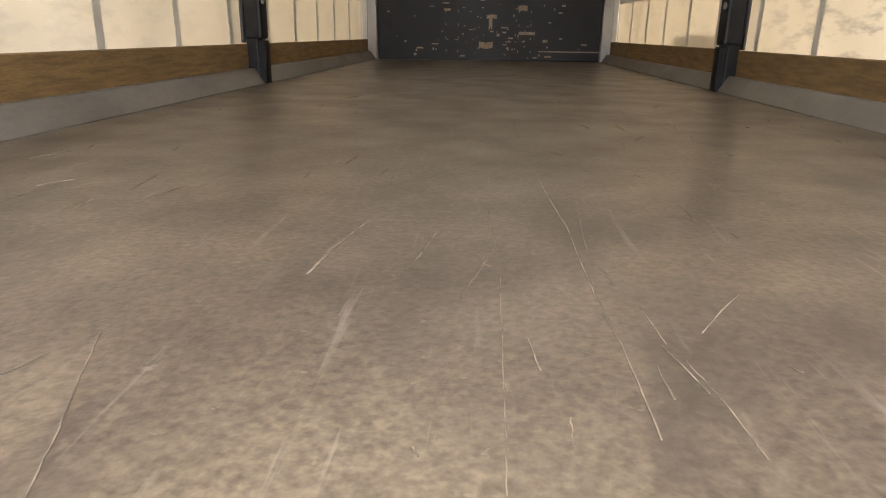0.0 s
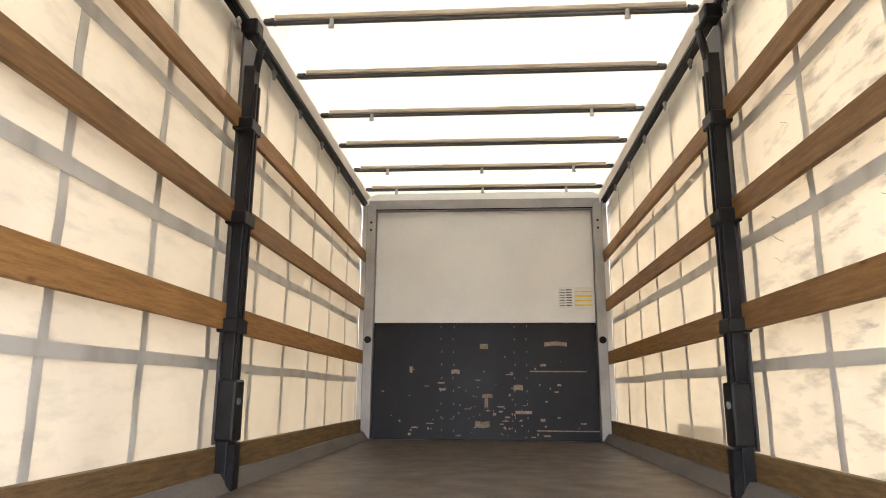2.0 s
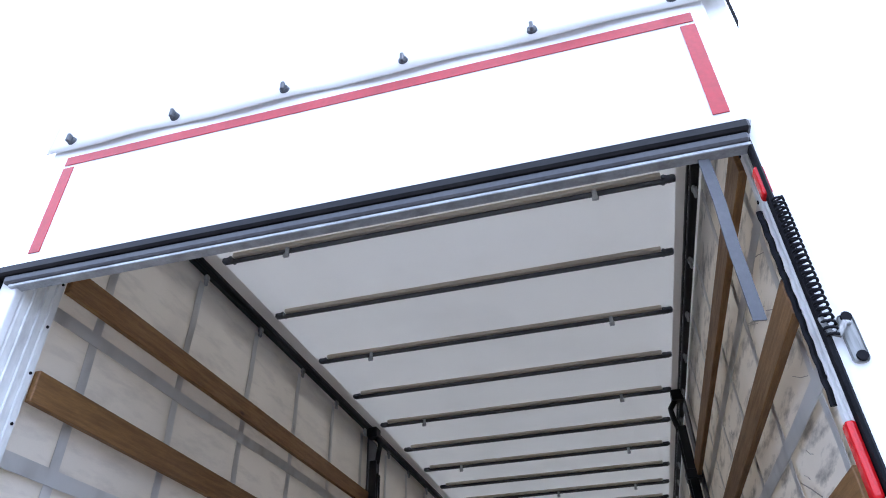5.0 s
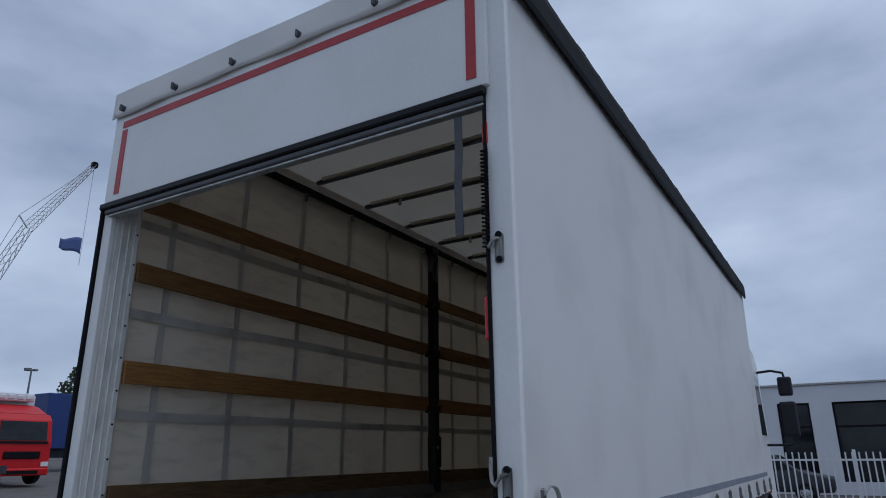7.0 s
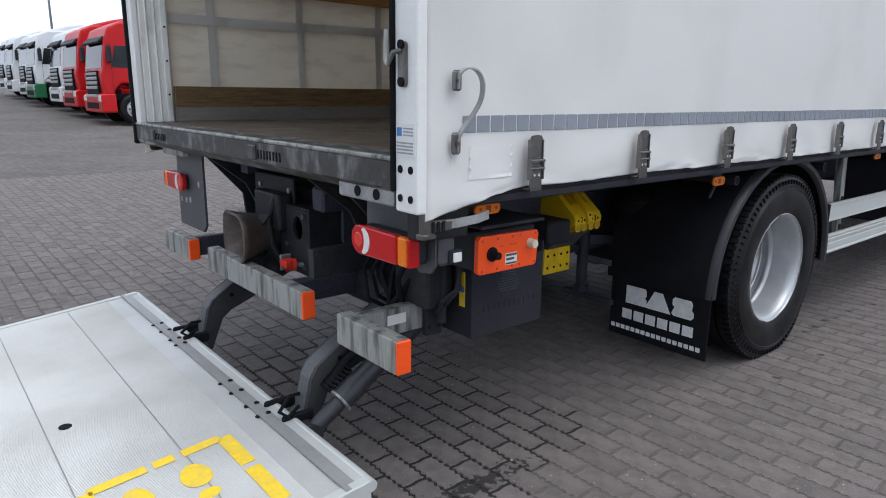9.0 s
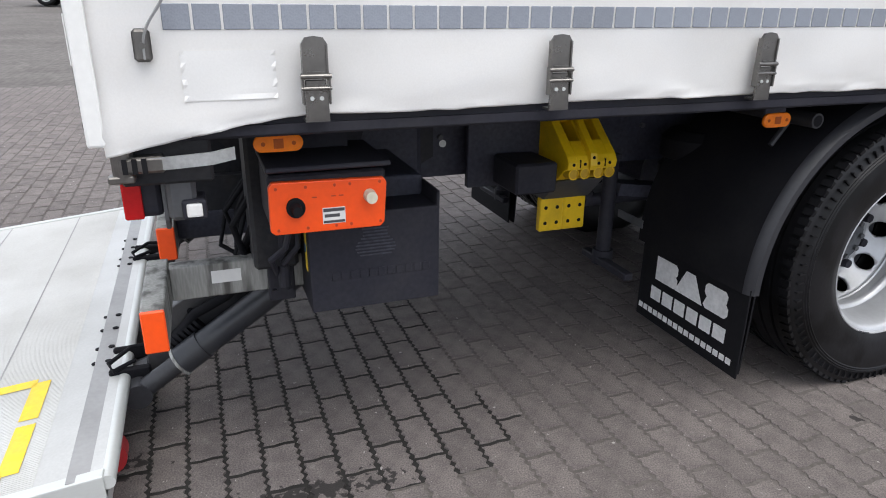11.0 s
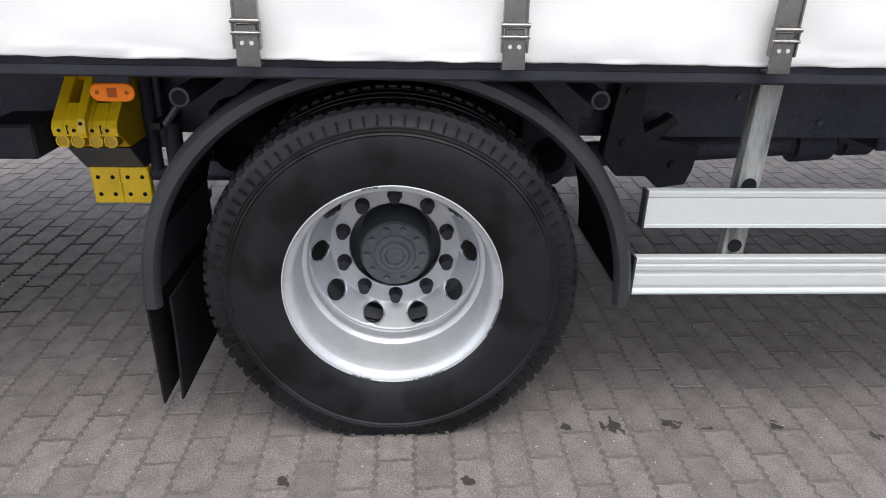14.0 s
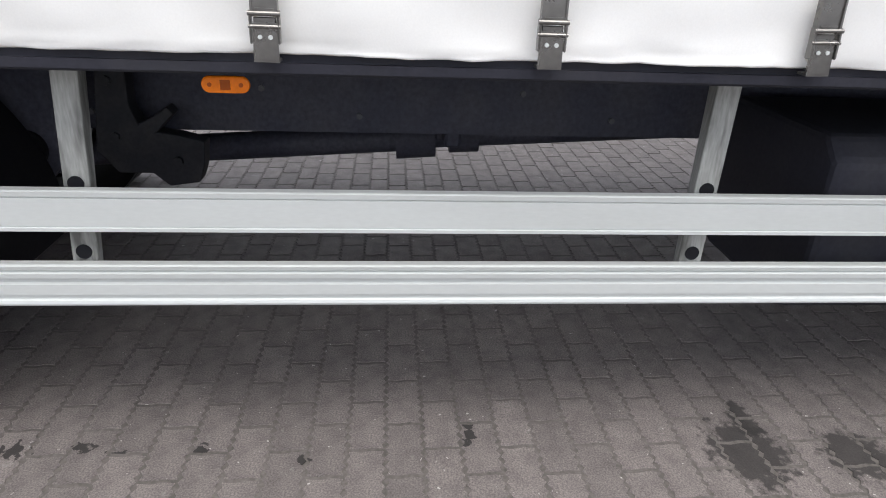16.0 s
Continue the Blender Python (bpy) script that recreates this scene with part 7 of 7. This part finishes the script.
COLS = [("red", "red"), ("red", "red"), ("white", "white"), ("white", "green"), ("white", "white"), ("white", "white"), ("white", "white"), ("dark", "dark")]
TXT = {"red": "red high-roofed tractor unit parked in a row", "white": "white high-roofed tractor unit parked in a row", "dark": "dark high-roofed tractor unit parked in the yard"}
made = {}
ROW_X = [-22.4, -25.8, -29.3, -32.9, -36.4, -40.0, -43.6, -42.0]
ROW_Y = [4.35, 4.30, 4.45, 4.1, 4.3, 4.2, 4.3, -8.0]
for i, (c, lw) in enumerate(COLS):
    lab = TXT[c] if lw == c else "white tractor unit with a green lower half parked in a row"
    m = Matrix.Translation((ROW_X[i], ROW_Y[i], yard(ROW_X[i])))
    if (c, lw) in made:
        copy_thing(made[(c, lw)], m)
    else:
        t = tractor(c, lw, lab)
        t.matrix_basis = m
        made[(c, lw)] = t

# red rigid truck with a refrigerated box
rig = thing("refrigerated_truck", "red rigid truck with a white refrigerated box and red script", "truck")
bm = B(); prism(bm, [(8.0, 0.95), (8.0, 2.75), (9.4, 2.75), (9.62, 2.5), (9.80, 1.7), (9.86, 0.5), (9.3, 0.5), (9.25, 0.95)], "x", -1.15, 1.15, 0.05)
part("cab_shell", bm, PAINT["red"], rig)
bm = B(); prism(bm, [(8.05, 2.74), (8.05, 3.15), (8.5, 3.08), (9.3, 2.76)], "x", -1.1, 1.1, 0.05)
part("roof_spoiler", bm, PAINT["red"], rig)
part("windscreen", prism(B(), [(9.63, 2.46), (9.80, 1.72), (9.815, 1.72), (9.645, 2.46)], "x", -0.93, 0.93), "glass_dark", rig)
part("wiper_panel", prism(B(), [(9.81, 1.60), (9.80, 1.69), (9.835, 1.69), (9.845, 1.60)], "x", -0.98, 0.98), "seal", rig)
part("bumper", box(B(), -1.14, 1.14, 9.80, 9.92, 0.38, 0.66, 0.04), PAINT["red"], rig)
part("lower_grille", box(B(), -0.7, 0.7, 9.92, 9.93, 0.44, 0.58, 0.004), "seal", rig)
part("grille", box(B(), -0.72, 0.72, 9.84, 9.875, 1.02, 1.30, 0.02), "seal", rig)
part("cargo_body", box(B(), -1.27, 1.27, 0.0, 7.9, 1.55, 3.55, 0.03), PAINT["white"], rig, "white refrigerated body")
part("lower_band", box(B(), -1.26, 1.26, 0.02, 7.88, 1.12, 1.56, 0.02), PAINT["red"], rig, "red lower band")
bm = B()
for k in range(5):
    box(bm, -0.9 + 0.37 * k, -0.62 + 0.37 * k, 7.9, 8.35, 3.36, 3.54, 0.03)
box(bm, -1.0, 1.0, 7.9, 8.3, 3.28, 3.62, 0.04)
part("cooling_unit", bm, PAINT["white"], rig)
M["script_red"] = mat("dark_red_print", (0.30, 0.02, 0.02), rough=0.5, s1=10)
bm = B()
for y0, y1, z0, z1 in ((1.0, 1.25, 2.30, 3.35), (1.40, 1.55, 2.40, 2.95), (1.68, 2.0, 2.45, 3.0), (2.15, 2.55, 2.5, 3.02), (2.7, 2.95, 2.55, 3.02), (3.7, 3.95, 2.45, 3.55), (3.98, 4.35, 3.4, 3.55), (4.2, 4.4, 2.5, 3.4), (4.6, 4.85, 2.55, 3.0), (5.0, 5.2, 2.6, 3.05), (5.35, 5.75, 2.6, 3.1), (5.9, 6.2, 2.6, 3.1)):
    prism(bm, [(y0, z0 - 0.22), (y1, z0 - 0.22), (y1 + 0.1, z1 - 0.22), (y0 + 0.1, z1 - 0.22)], "x", 1.271, 1.275)
part("print_bars", bm, "script_red", rig, "red script drawn as plain bars")
bm = B()
for k in range(3):
    box(bm, 1.271, 1.274, 5.0, 6.6 - 0.2 * k, 1.72 + 0.14 * k, 1.78 + 0.14 * k)
box(bm, 1.271, 1.274, 1.0, 3.2, 1.72, 1.78)
part("small_print_bars", bm, "print", rig)
for s in (-1, 1):
    small_wheel("front_wheel", rig, s * 1.18, 8.95, s); small_wheel("rear_wheel", rig, s * 1.2, 2.6, s)
    part("side_window", prism(B(), [(8.5, 1.75), (8.5, 2.45), (9.3, 2.45), (9.55, 1.75)], "x", min(s * 1.145, s * 1.158), max(s * 1.145, s * 1.158)), "glass_dark", rig)
    part("side_tank", box(B(), min(s * 0.6, s * 1.2), max(s * 0.6, s * 1.2), 3.6, 7.6, 0.45, 1.0, 0.05), PAINT["white"], rig)
    part("headlamp", box(B(), min(s * 0.8, s * 1.1), max(s * 0.8, s * 1.1), 9.85, 9.88, 0.72, 0.9, 0.01), "white_lens", rig)
part("chassis", box(B(), -0.42, 0.42, 0.3, 9.5, 0.72, 1.12), "frame_black", rig)
rig.matrix_basis = Matrix.Translation((-36.0, 12.5, yard(-36.0))) @ Matrix.Rotation(math.atan(0.03), 4, "Y") @ Matrix.Rotation(radians(-88), 4, "Z")
# blue trailer beyond
M["blue"] = mat("blue_trailer_sheet", (0.012, 0.035, 0.16), (0.01, 0.025, 0.1), rough=0.5, s1=1.0, amt=0.5)
tr = thing("trailer", "blue curtain-sided trailer parked in the yard", "trailer")
part("trailer_body", box(B(), -38.5, -36.0, 19.0, 32.0, yard(-37) + 1.2, yard(-37) + 4.2, 0.03), "blue", tr)
part("trailer_frame", box(B(), -37.9, -36.6, 19.5, 31.5, yard(-37) + 0.7, yard(-37) + 1.2), "frame_black", tr)
for y in (27.2, 28.5, 29.8):
    for s in (-1, 1):
        small_wheel("wheel", tr, -37.25 + s * 1.2, y, s).matrix_basis = Matrix.Translation((-37.25 + s * 1.2, y, yard(-37) + 0.5))
part("landing_leg", box(B(), -37.9, -37.7, 21.5, 21.7, yard(-37), yard(-37) + 0.7), "frame_black", tr)

# light masts
M["mast"] = mat("grey_mast_steel", (0.20, 0.21, 0.22), rough=0.5, metal=0.5, s1=4)
MAST1, MAST2 = (-56.4, 9.4), (-51.0, 25.6)
def mast(x, y, h):
    t = thing("light_mast", "slim grey light mast with two lamp heads", "street lamp", group="yard light masts")
    z = yard(x)
    bm = cyl(B(), (x, y, z), (x, y, z + h), 0.12, 0.06, seg=12)
    part("pole", bm, "mast", t)
    for s in (-1, 1):
        part("lamp_head", box(B(), x - 0.15, x + 0.15, y + s * 0.10, y + s * 0.45, z + h - 0.02, z + h + 0.14, 0.03), "mast", t)
    part("cross_arm", box(B(), x - 0.05, x + 0.05, y - 0.3, y + 0.3, z + h, z + h + 0.08), "mast", t)
mast(*MAST1, 8.3); mast(*MAST2, 6.6)

# lattice crane behind the yard, with a flag on its rope
crane = thing("crane", "pale lattice boom crane with a blue flag on its rope", "crane")
M["crane"] = mat("pale_crane_paint", (0.42, 0.42, 0.42), rough=0.6, s1=1, amt=0.4)
def lattice(bm, a, b, w, n, r):
    a, b = Vector(a), Vector(b); d = (b - a).normalized(); u = d.orthogonal().normalized(); v = d.cross(u)
    cs = [u * w + v * w, u * w - v * w, -u * w - v * w, -u * w + v * w]
    for c in cs:
        cyl(bm, a + c, b + c * 0.5, r, seg=5)
    for k in range(n):
        p, q = a + (b - a) * k / n, a + (b - a) * (k + 1) / n
        s0, s1 = 1 - 0.5 * k / n, 1 - 0.5 * (k + 1) / n
        for i in range(4):
            cyl(bm, p + cs[i] * s0, q + cs[(i + 1) % 4] * s1, r * 0.6, seg=4)
CB, CM, CT, CG = (-91.5, 30.5, 0.6), (-86.6, 40.5, 30.3), (-85.0, 47.1, 41.4), (-87.4, 39.6, 32.0)
bm = B(); lattice(bm, CB, CM, 1.0, 22, 0.055)
part("main_boom", bm, "crane", crane)
bm = B(); lattice(bm, CM, CT, 0.55, 16, 0.045)
part("jib", bm, "crane", crane)
bm = B()
pipe(bm, [CG, CT], 0.04, 5); pipe(bm, [CB, CG], 0.04, 5); cyl(bm, CM, CG, 0.10, seg=6); pipe(bm, [CT, (-85.0, 47.1, 26.6)], 0.035, 5)
part("rope", bm, "crane", crane)
part("tip_block", box(B(), -85.4, -84.6, 46.7, 47.5, 41.0, 41.9, 0.15), "seal", crane)
M["flag"] = mat("blue_flag_cloth", (0.05, 0.09, 0.25), (0.1, 0.14, 0.3), rough=0.7, s1=0.6, amt=0.6)
bm = B()
fg = [[bm.verts.new((-85 - 0.15 * i, 47.0 - 0.36 * i + 0.12 * math.sin(i * 1.1), 30.4 - 0.58 * j * (1 - 0.06 * i) + 0.2 * math.sin(i * 0.9) - 0.06 * i)) for j in range(5)] for i in range(8)]
for a, b in zip(fg, fg[1:]):
    for j in range(4):
        bm.faces.new((a[j], b[j], b[j + 1], a[j + 1]))
fl = part("flag", bm, "flag", crane, "dark blue flag", smooth=50)
fl.modifiers.new("thick", "SOLIDIFY").thickness = 0.03
part("crane_base", box(B(), -93.4, -89.8, 28.4, 32.6, yard(-91.6) - 0.2, 3.8, 0.3), "crane", crane)

# tree behind the far trailer
tree = thing("tree", "small dark green tree behind the parked vehicles", "tree")
M["bark"] = mat("bark", (0.08, 0.06, 0.045), rough=0.9, s1=4)
M["leaf"] = mat("foliage", (0.035, 0.06, 0.028), (0.06, 0.085, 0.035), rough=0.7, s1=1.5, amt=0.8)
TX, TY0 = -50.0, 29.0
bm = B(); cyl(bm, (TX, TY0, yard(TX)), (TX, TY0, yard(TX) + 3.5), 0.25, 0.12, seg=10)
rt = random.Random(3)
for k in range(7):
    a = k * 0.9
    pipe(bm, [(TX, TY0, yard(TX) + 2.2 + 0.25 * k), (TX + 0.9 * math.cos(a), TY0 + 0.9 * math.sin(a), yard(TX) + 3.4 + 0.3 * k), (TX + 1.5 * math.cos(a), TY0 + 1.5 * math.sin(a), yard(TX) + 4.4 + 0.3 * k)], 0.06, 6)
part("trunk", bm, "bark", tree)
bm = B()
for k in range(1500):
    a, rr, h = rt.uniform(0, 6.28), 1.35 * rt.random() ** 0.5, rt.uniform(0, 1)
    rr *= 0.4 + 0.9 * math.sin(math.pi * min(0.95, h * 0.9 + 0.12)) * (0.75 + 0.35 * noise.noise((math.cos(a) * 2, math.sin(a) * 2, h * 4)))
    c = Vector((TX + rr * math.cos(a), TY0 + rr * math.sin(a), yard(TX) + 2.6 + 4.6 * h))
    u = Vector((rt.gauss(0, 1), rt.gauss(0, 1), rt.gauss(0, 1))).normalized() * 0.16; v = u.orthogonal().normalized() * 0.10
    bm.faces.new([bm.verts.new(c + u), bm.verts.new(c + v), bm.verts.new(c - u), bm.verts.new(c - v)])
tagged(part("crown", bm, "leaf", tree), kind="stuff")

# ---- white office building, fence and cars beyond the cab ----
bld = thing("office_building", "low white flat-roofed office building with tall dark windows", "building")
M["plaster"] = mat("white_render", (0.62, 0.63, 0.66), (0.55, 0.56, 0.58), rough=0.7, s1=0.6, s2=20, amt=0.5, fine=0.03)
BY, BH = 27.0, 3.90
wins = [(-9.5, -8.0), (-6.5, -5.0), (-2.7, -1.05), (-0.15, 0.95), (1.7, 4.6), (6.4, 8.0), (10.4, 12.0)]
bm = B()
edges = [-26.0] + [v for w in wins for v in w] + [26.0]
for a, b in zip(edges[0::2], edges[1::2]):
    box(bm, a, b, BY, BY + 0.35, 0.0, 3.27)
box(bm, -26, 26, BY, BY + 0.35, 3.27, BH)
for a, b in wins:
    box(bm, a, b, BY, BY + 0.35, 0.0, 0.45)
part("front_wall", bm, "plaster", bld)
bm = B(); box(bm, -26, -25.7, BY + 0.35, BY + 12, 0, BH); box(bm, 25.7, 26, BY + 0.35, BY + 12, 0, BH); box(bm, -26, 26, BY + 12, BY + 12.3, 0, BH)
part("back_wall", bm, "plaster", bld)
part("roof", box(B(), -26.1, 26.1, BY - 0.06, BY + 12.4, BH, BH + 0.10, 0.02), "alu_grey", bld, "grey metal roof edge")
for a, b in wins:
    w = new("window"); w.parent = bld; tagged(w, "tall dark window in a black metal casing")
    bm = B()
    for x0, x1, z0, z1 in ((a, a + 0.07, 0.45, 3.27), (b - 0.07, b, 0.45, 3.27), (a + 0.07, b - 0.07, 3.20, 3.27), (a + 0.07, b - 0.07, 0.45, 0.52), (a + 0.07, b - 0.07, 2.35, 2.42)):
        box(bm, x0, x1, BY + 0.10, BY + 0.18, z0, z1)
    part("casing", bm, "seal", w)
    part("pane", box(B(), a + 0.07, b - 0.07, BY + 0.14, BY + 0.15, 0.52, 2.35), "glass_dark", w)
    part("pane", box(B(), a + 0.07, b - 0.07, BY + 0.14, BY + 0.15, 2.42, 3.20), "glass_dark", w)
bm = B(); cyl(bm, (-2.6, BY + 3, BH), (-2.6, BY + 3, BH + 1.9), 0.03, seg=6); cyl(bm, (-2.6, BY + 2.6, BH + 1.2), (-2.6, BY + 3.4, BH + 1.2), 0.02, seg=6)
part("antenna", bm, "mast", bld)
fence = thing("fence", "white metal picket fence at the edge of the yard", "fence")
M["fence"] = mat("white_fence_paint", (0.66, 0.66, 0.66), rough=0.5, s1=3, amt=0.4)
FNY = 18.8
one = part("picket", box(B(), -0.018, 0.018, FNY - 0.012, FNY + 0.012, 0.10, 1.50, 0.004), "fence", fence)
xs_p = [-3.0 + 0.155 * k for k in range(100)]
one.matrix_basis = shift(xs_p[0], 0, 0)
for x in xs_p[1:]:
    again(one, fence, shift(x, 0, 0))
for z in (0.20, 1.28):
    part("fence_rail", box(B(), -3.2, 12.8, FNY + 0.013, FNY + 0.05, z, z + 0.05, 0.004), "fence", fence)
for k in range(7):
    part("fence_post", box(B(), -3.2 + 2.66 * k, -3.12 + 2.66 * k, FNY + 0.02, FNY + 0.10, 0.0, 1.56, 0.006), "fence", fence)


def car(x, y, rz, c, label):
    t = thing("car", label, "car", group="parked cars")
    bm = B(); prism(bm, [(-2.1, 0.30), (-2.15, 0.72), (-1.25, 0.92), (-0.55, 1.42), (0.95, 1.45), (1.75, 0.98), (2.1, 0.92), (2.12, 0.32)], "x", -0.86, 0.86, 0.10)
    part("body", bm, c, t, smooth=40)
    for s in (-1, 1):
        part("side_window", prism(B(), [(-1.05, 0.96), (-0.5, 1.36), (0.9, 1.38), (1.45, 0.99)], "x", min(s * 0.852, s * 0.868), max(s * 0.852, s * 0.868)), "glass_dark", t)
        for yy in (-1.3, 1.3):
            w = small_wheel("wheel", t, s * 0.88, yy, s, 0.5)
            w.matrix_basis = Matrix.Translation((s * 0.86, yy, 0.31)) @ Matrix.Scale(0.62, 4)
    part("windscreen", prism(B(), [(-1.20, 0.93), (-0.58, 1.37), (-0.61, 1.40), (-1.24, 0.95)], "x", -0.72, 0.72), "glass_dark", t)
    t.matrix_basis = pose(x, y, 0, 0, 0, rz)
M["car_dark"] = paintwork("dark_car_paint", (0.03, 0.033, 0.04))
car(-0.6, 23.0, 90, "car_dark", "dark hatchback parked behind the fence")
car(6.5, 23.2, 90, "car_dark", "dark hatchback parked behind the fence")

# ---- block paving near the truck ----
PL, PW, GAP = 0.2140, 0.1083, 0.0085


def paver_shape(grow=0.0):
    """Outline of one block: waved long sides, slightly waved ends."""
    hx, hy = PL / 2 - 0.0058, PW / 2 - GAP / 2
    pts = []
    n = 12
    for k in range(n + 1):
        u = k / n
        pts.append((-hx + 2 * hx * u, -hy + 0.0058 * (1 if k % 2 else -1) * (0 < k < n)))
    for k in (1, 2):
        pts.append((hx + (0.003 if k == 1 else -0.003), -hy + 2 * hy * k / 3))
    for k in range(n + 1):
        u = k / n
        pts.append((hx - 2 * hx * u, hy + 0.0058 * (-1 if k % 2 else 1) * (0 < k < n)))
    for k in (1, 2):
        pts.append((-hx + (-0.003 if k == 1 else 0.003), hy - 2 * hy * k / 3))
    return pts


# sand bed: joints filled nearly flush, but a little deeper and black under the tail of the truck
def dark_joints(x, y):
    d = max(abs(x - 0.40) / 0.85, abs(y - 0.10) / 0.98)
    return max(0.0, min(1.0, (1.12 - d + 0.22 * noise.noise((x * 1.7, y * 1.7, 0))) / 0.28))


OUT = paver_shape()
NP = len(OUT)
TOP = [(x * (1 - 0.0018 / (PL / 2)), y * (1 - 0.0018 / (PW / 2)), 0.0) for x, y in OUT]
MID = [(x, y, -0.005) for x, y in OUT]
LOW = [(x, y, -0.030) for x, y in OUT]
PV = TOP + MID + LOW
PF = [list(range(NP))] + [[i, NP + i, NP + (i + 1) % NP, (i + 1) % NP] for i in range(NP)] + [[NP + i, 2 * NP + i, 2 * NP + (i + 1) % NP, NP + (i + 1) % NP] for i in range(NP)]
pme = bpy.data.meshes.new("paver")
pme.from_pydata(PV, [], PF)
pme.materials.append(M["paver"])
pme.update()
rp = random.Random(21)
near, rest_v, rest_f = 0, [], []
NX0, NX1, NY0, NY1 = -8.961, 4.6, -4.5155, 8.6
rows_y = int((NY1 - NY0) / PW)
cols_x = int((NX1 - NX0) / PL)
for j in range(rows_y):
    y = NY0 + PW * (j + 0.5)
    off = 0.5 * PL * (j % 2) + 0.006 * noise.noise((j * 0.7, 0, 0))
    for i in range(cols_x):
        x = NX0 + PL * (i + 0.5) + off
        zz = yard(x) + rp.uniform(-0.0007, 0.0011)
        tx, ty, rz = rp.gauss(0, 0.004), rp.gauss(0, 0.003), rp.gauss(0, 0.006)
        f = 1 - 0.035 * dark_joints(x, y)
        close = 0.30 < x < 1.75 and (0.35 < y < 1.75 or 2.9 < y < 4.15)
        if close and near < 300:
            near += 1
            o = new("paver", pme)
            o.parent = ground
            o.matrix_basis = Matrix.Translation((x, y, zz)) @ Euler((tx, ty, rz)).to_matrix().to_4x4() @ Matrix.Diagonal((f, f - 0.02 * (1 - f) / 0.035, 1, 1))
        else:
            c, s = math.cos(rz) * f, math.sin(rz) * f
            n0 = len(rest_v)
            slope = -0.011 if x < -1.6 else 0.0
            simple = x < -3.5 or x > 3.2
            if simple:
                q = (0, 12, 15, 27)
                rest_v += [(x + TOP[k][0], y + TOP[k][1], zz + slope * TOP[k][0]) for k in q] + [(x + OUT[k][0], y + OUT[k][1], zz - 0.02) for k in q]
                rest_f += [[n0, n0 + 1, n0 + 2, n0 + 3]] + [[n0 + k, n0 + 4 + k, n0 + 4 + (k + 1) % 4, n0 + (k + 1) % 4] for k in range(4)]
            else:
                rest_v += [(x + px * c - py * s, y + px * s + py * c, zz + pz + (slope + ty) * px + tx * py) for px, py, pz in PV[:2 * NP]]
                rest_f += [[n0 + k for k in f] for f in PF[:NP + 1]]
fme = bpy.data.meshes.new("block_paving")
fme.from_pydata(rest_v, [], rest_f)
fme.materials.append(M["paver_far"])
fme.update()
pav = new("block_paving", fme)
pav.parent = ground
tagged(pav, "grey waved concrete blocks", kind="stuff")
bm = B()
xs2 = [NX0 + 0.1, -3.5, -1.6] + [-1.6 + 0.1 * k for k in range(1, 49)] + [NX1]
ys2 = [NY0 + 0.02, -1.6] + [-1.6 + 0.1 * k for k in range(1, 66)] + [NY1 - 0.02]
v2 = [[bm.verts.new((x, y, yard(x) - 0.0021 - 0.0028 * dark_joints(x, y))) for y in ys2] for x in xs2]
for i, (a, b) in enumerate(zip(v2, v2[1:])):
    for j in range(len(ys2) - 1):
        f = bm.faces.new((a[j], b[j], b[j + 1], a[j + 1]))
        f.material_index = 1 if dark_joints((xs2[i] + xs2[i + 1]) / 2, (ys2[j] + ys2[j + 1]) / 2) > 0.5 else 0
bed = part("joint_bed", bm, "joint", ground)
bed.data.materials.append(M["joint_black"])
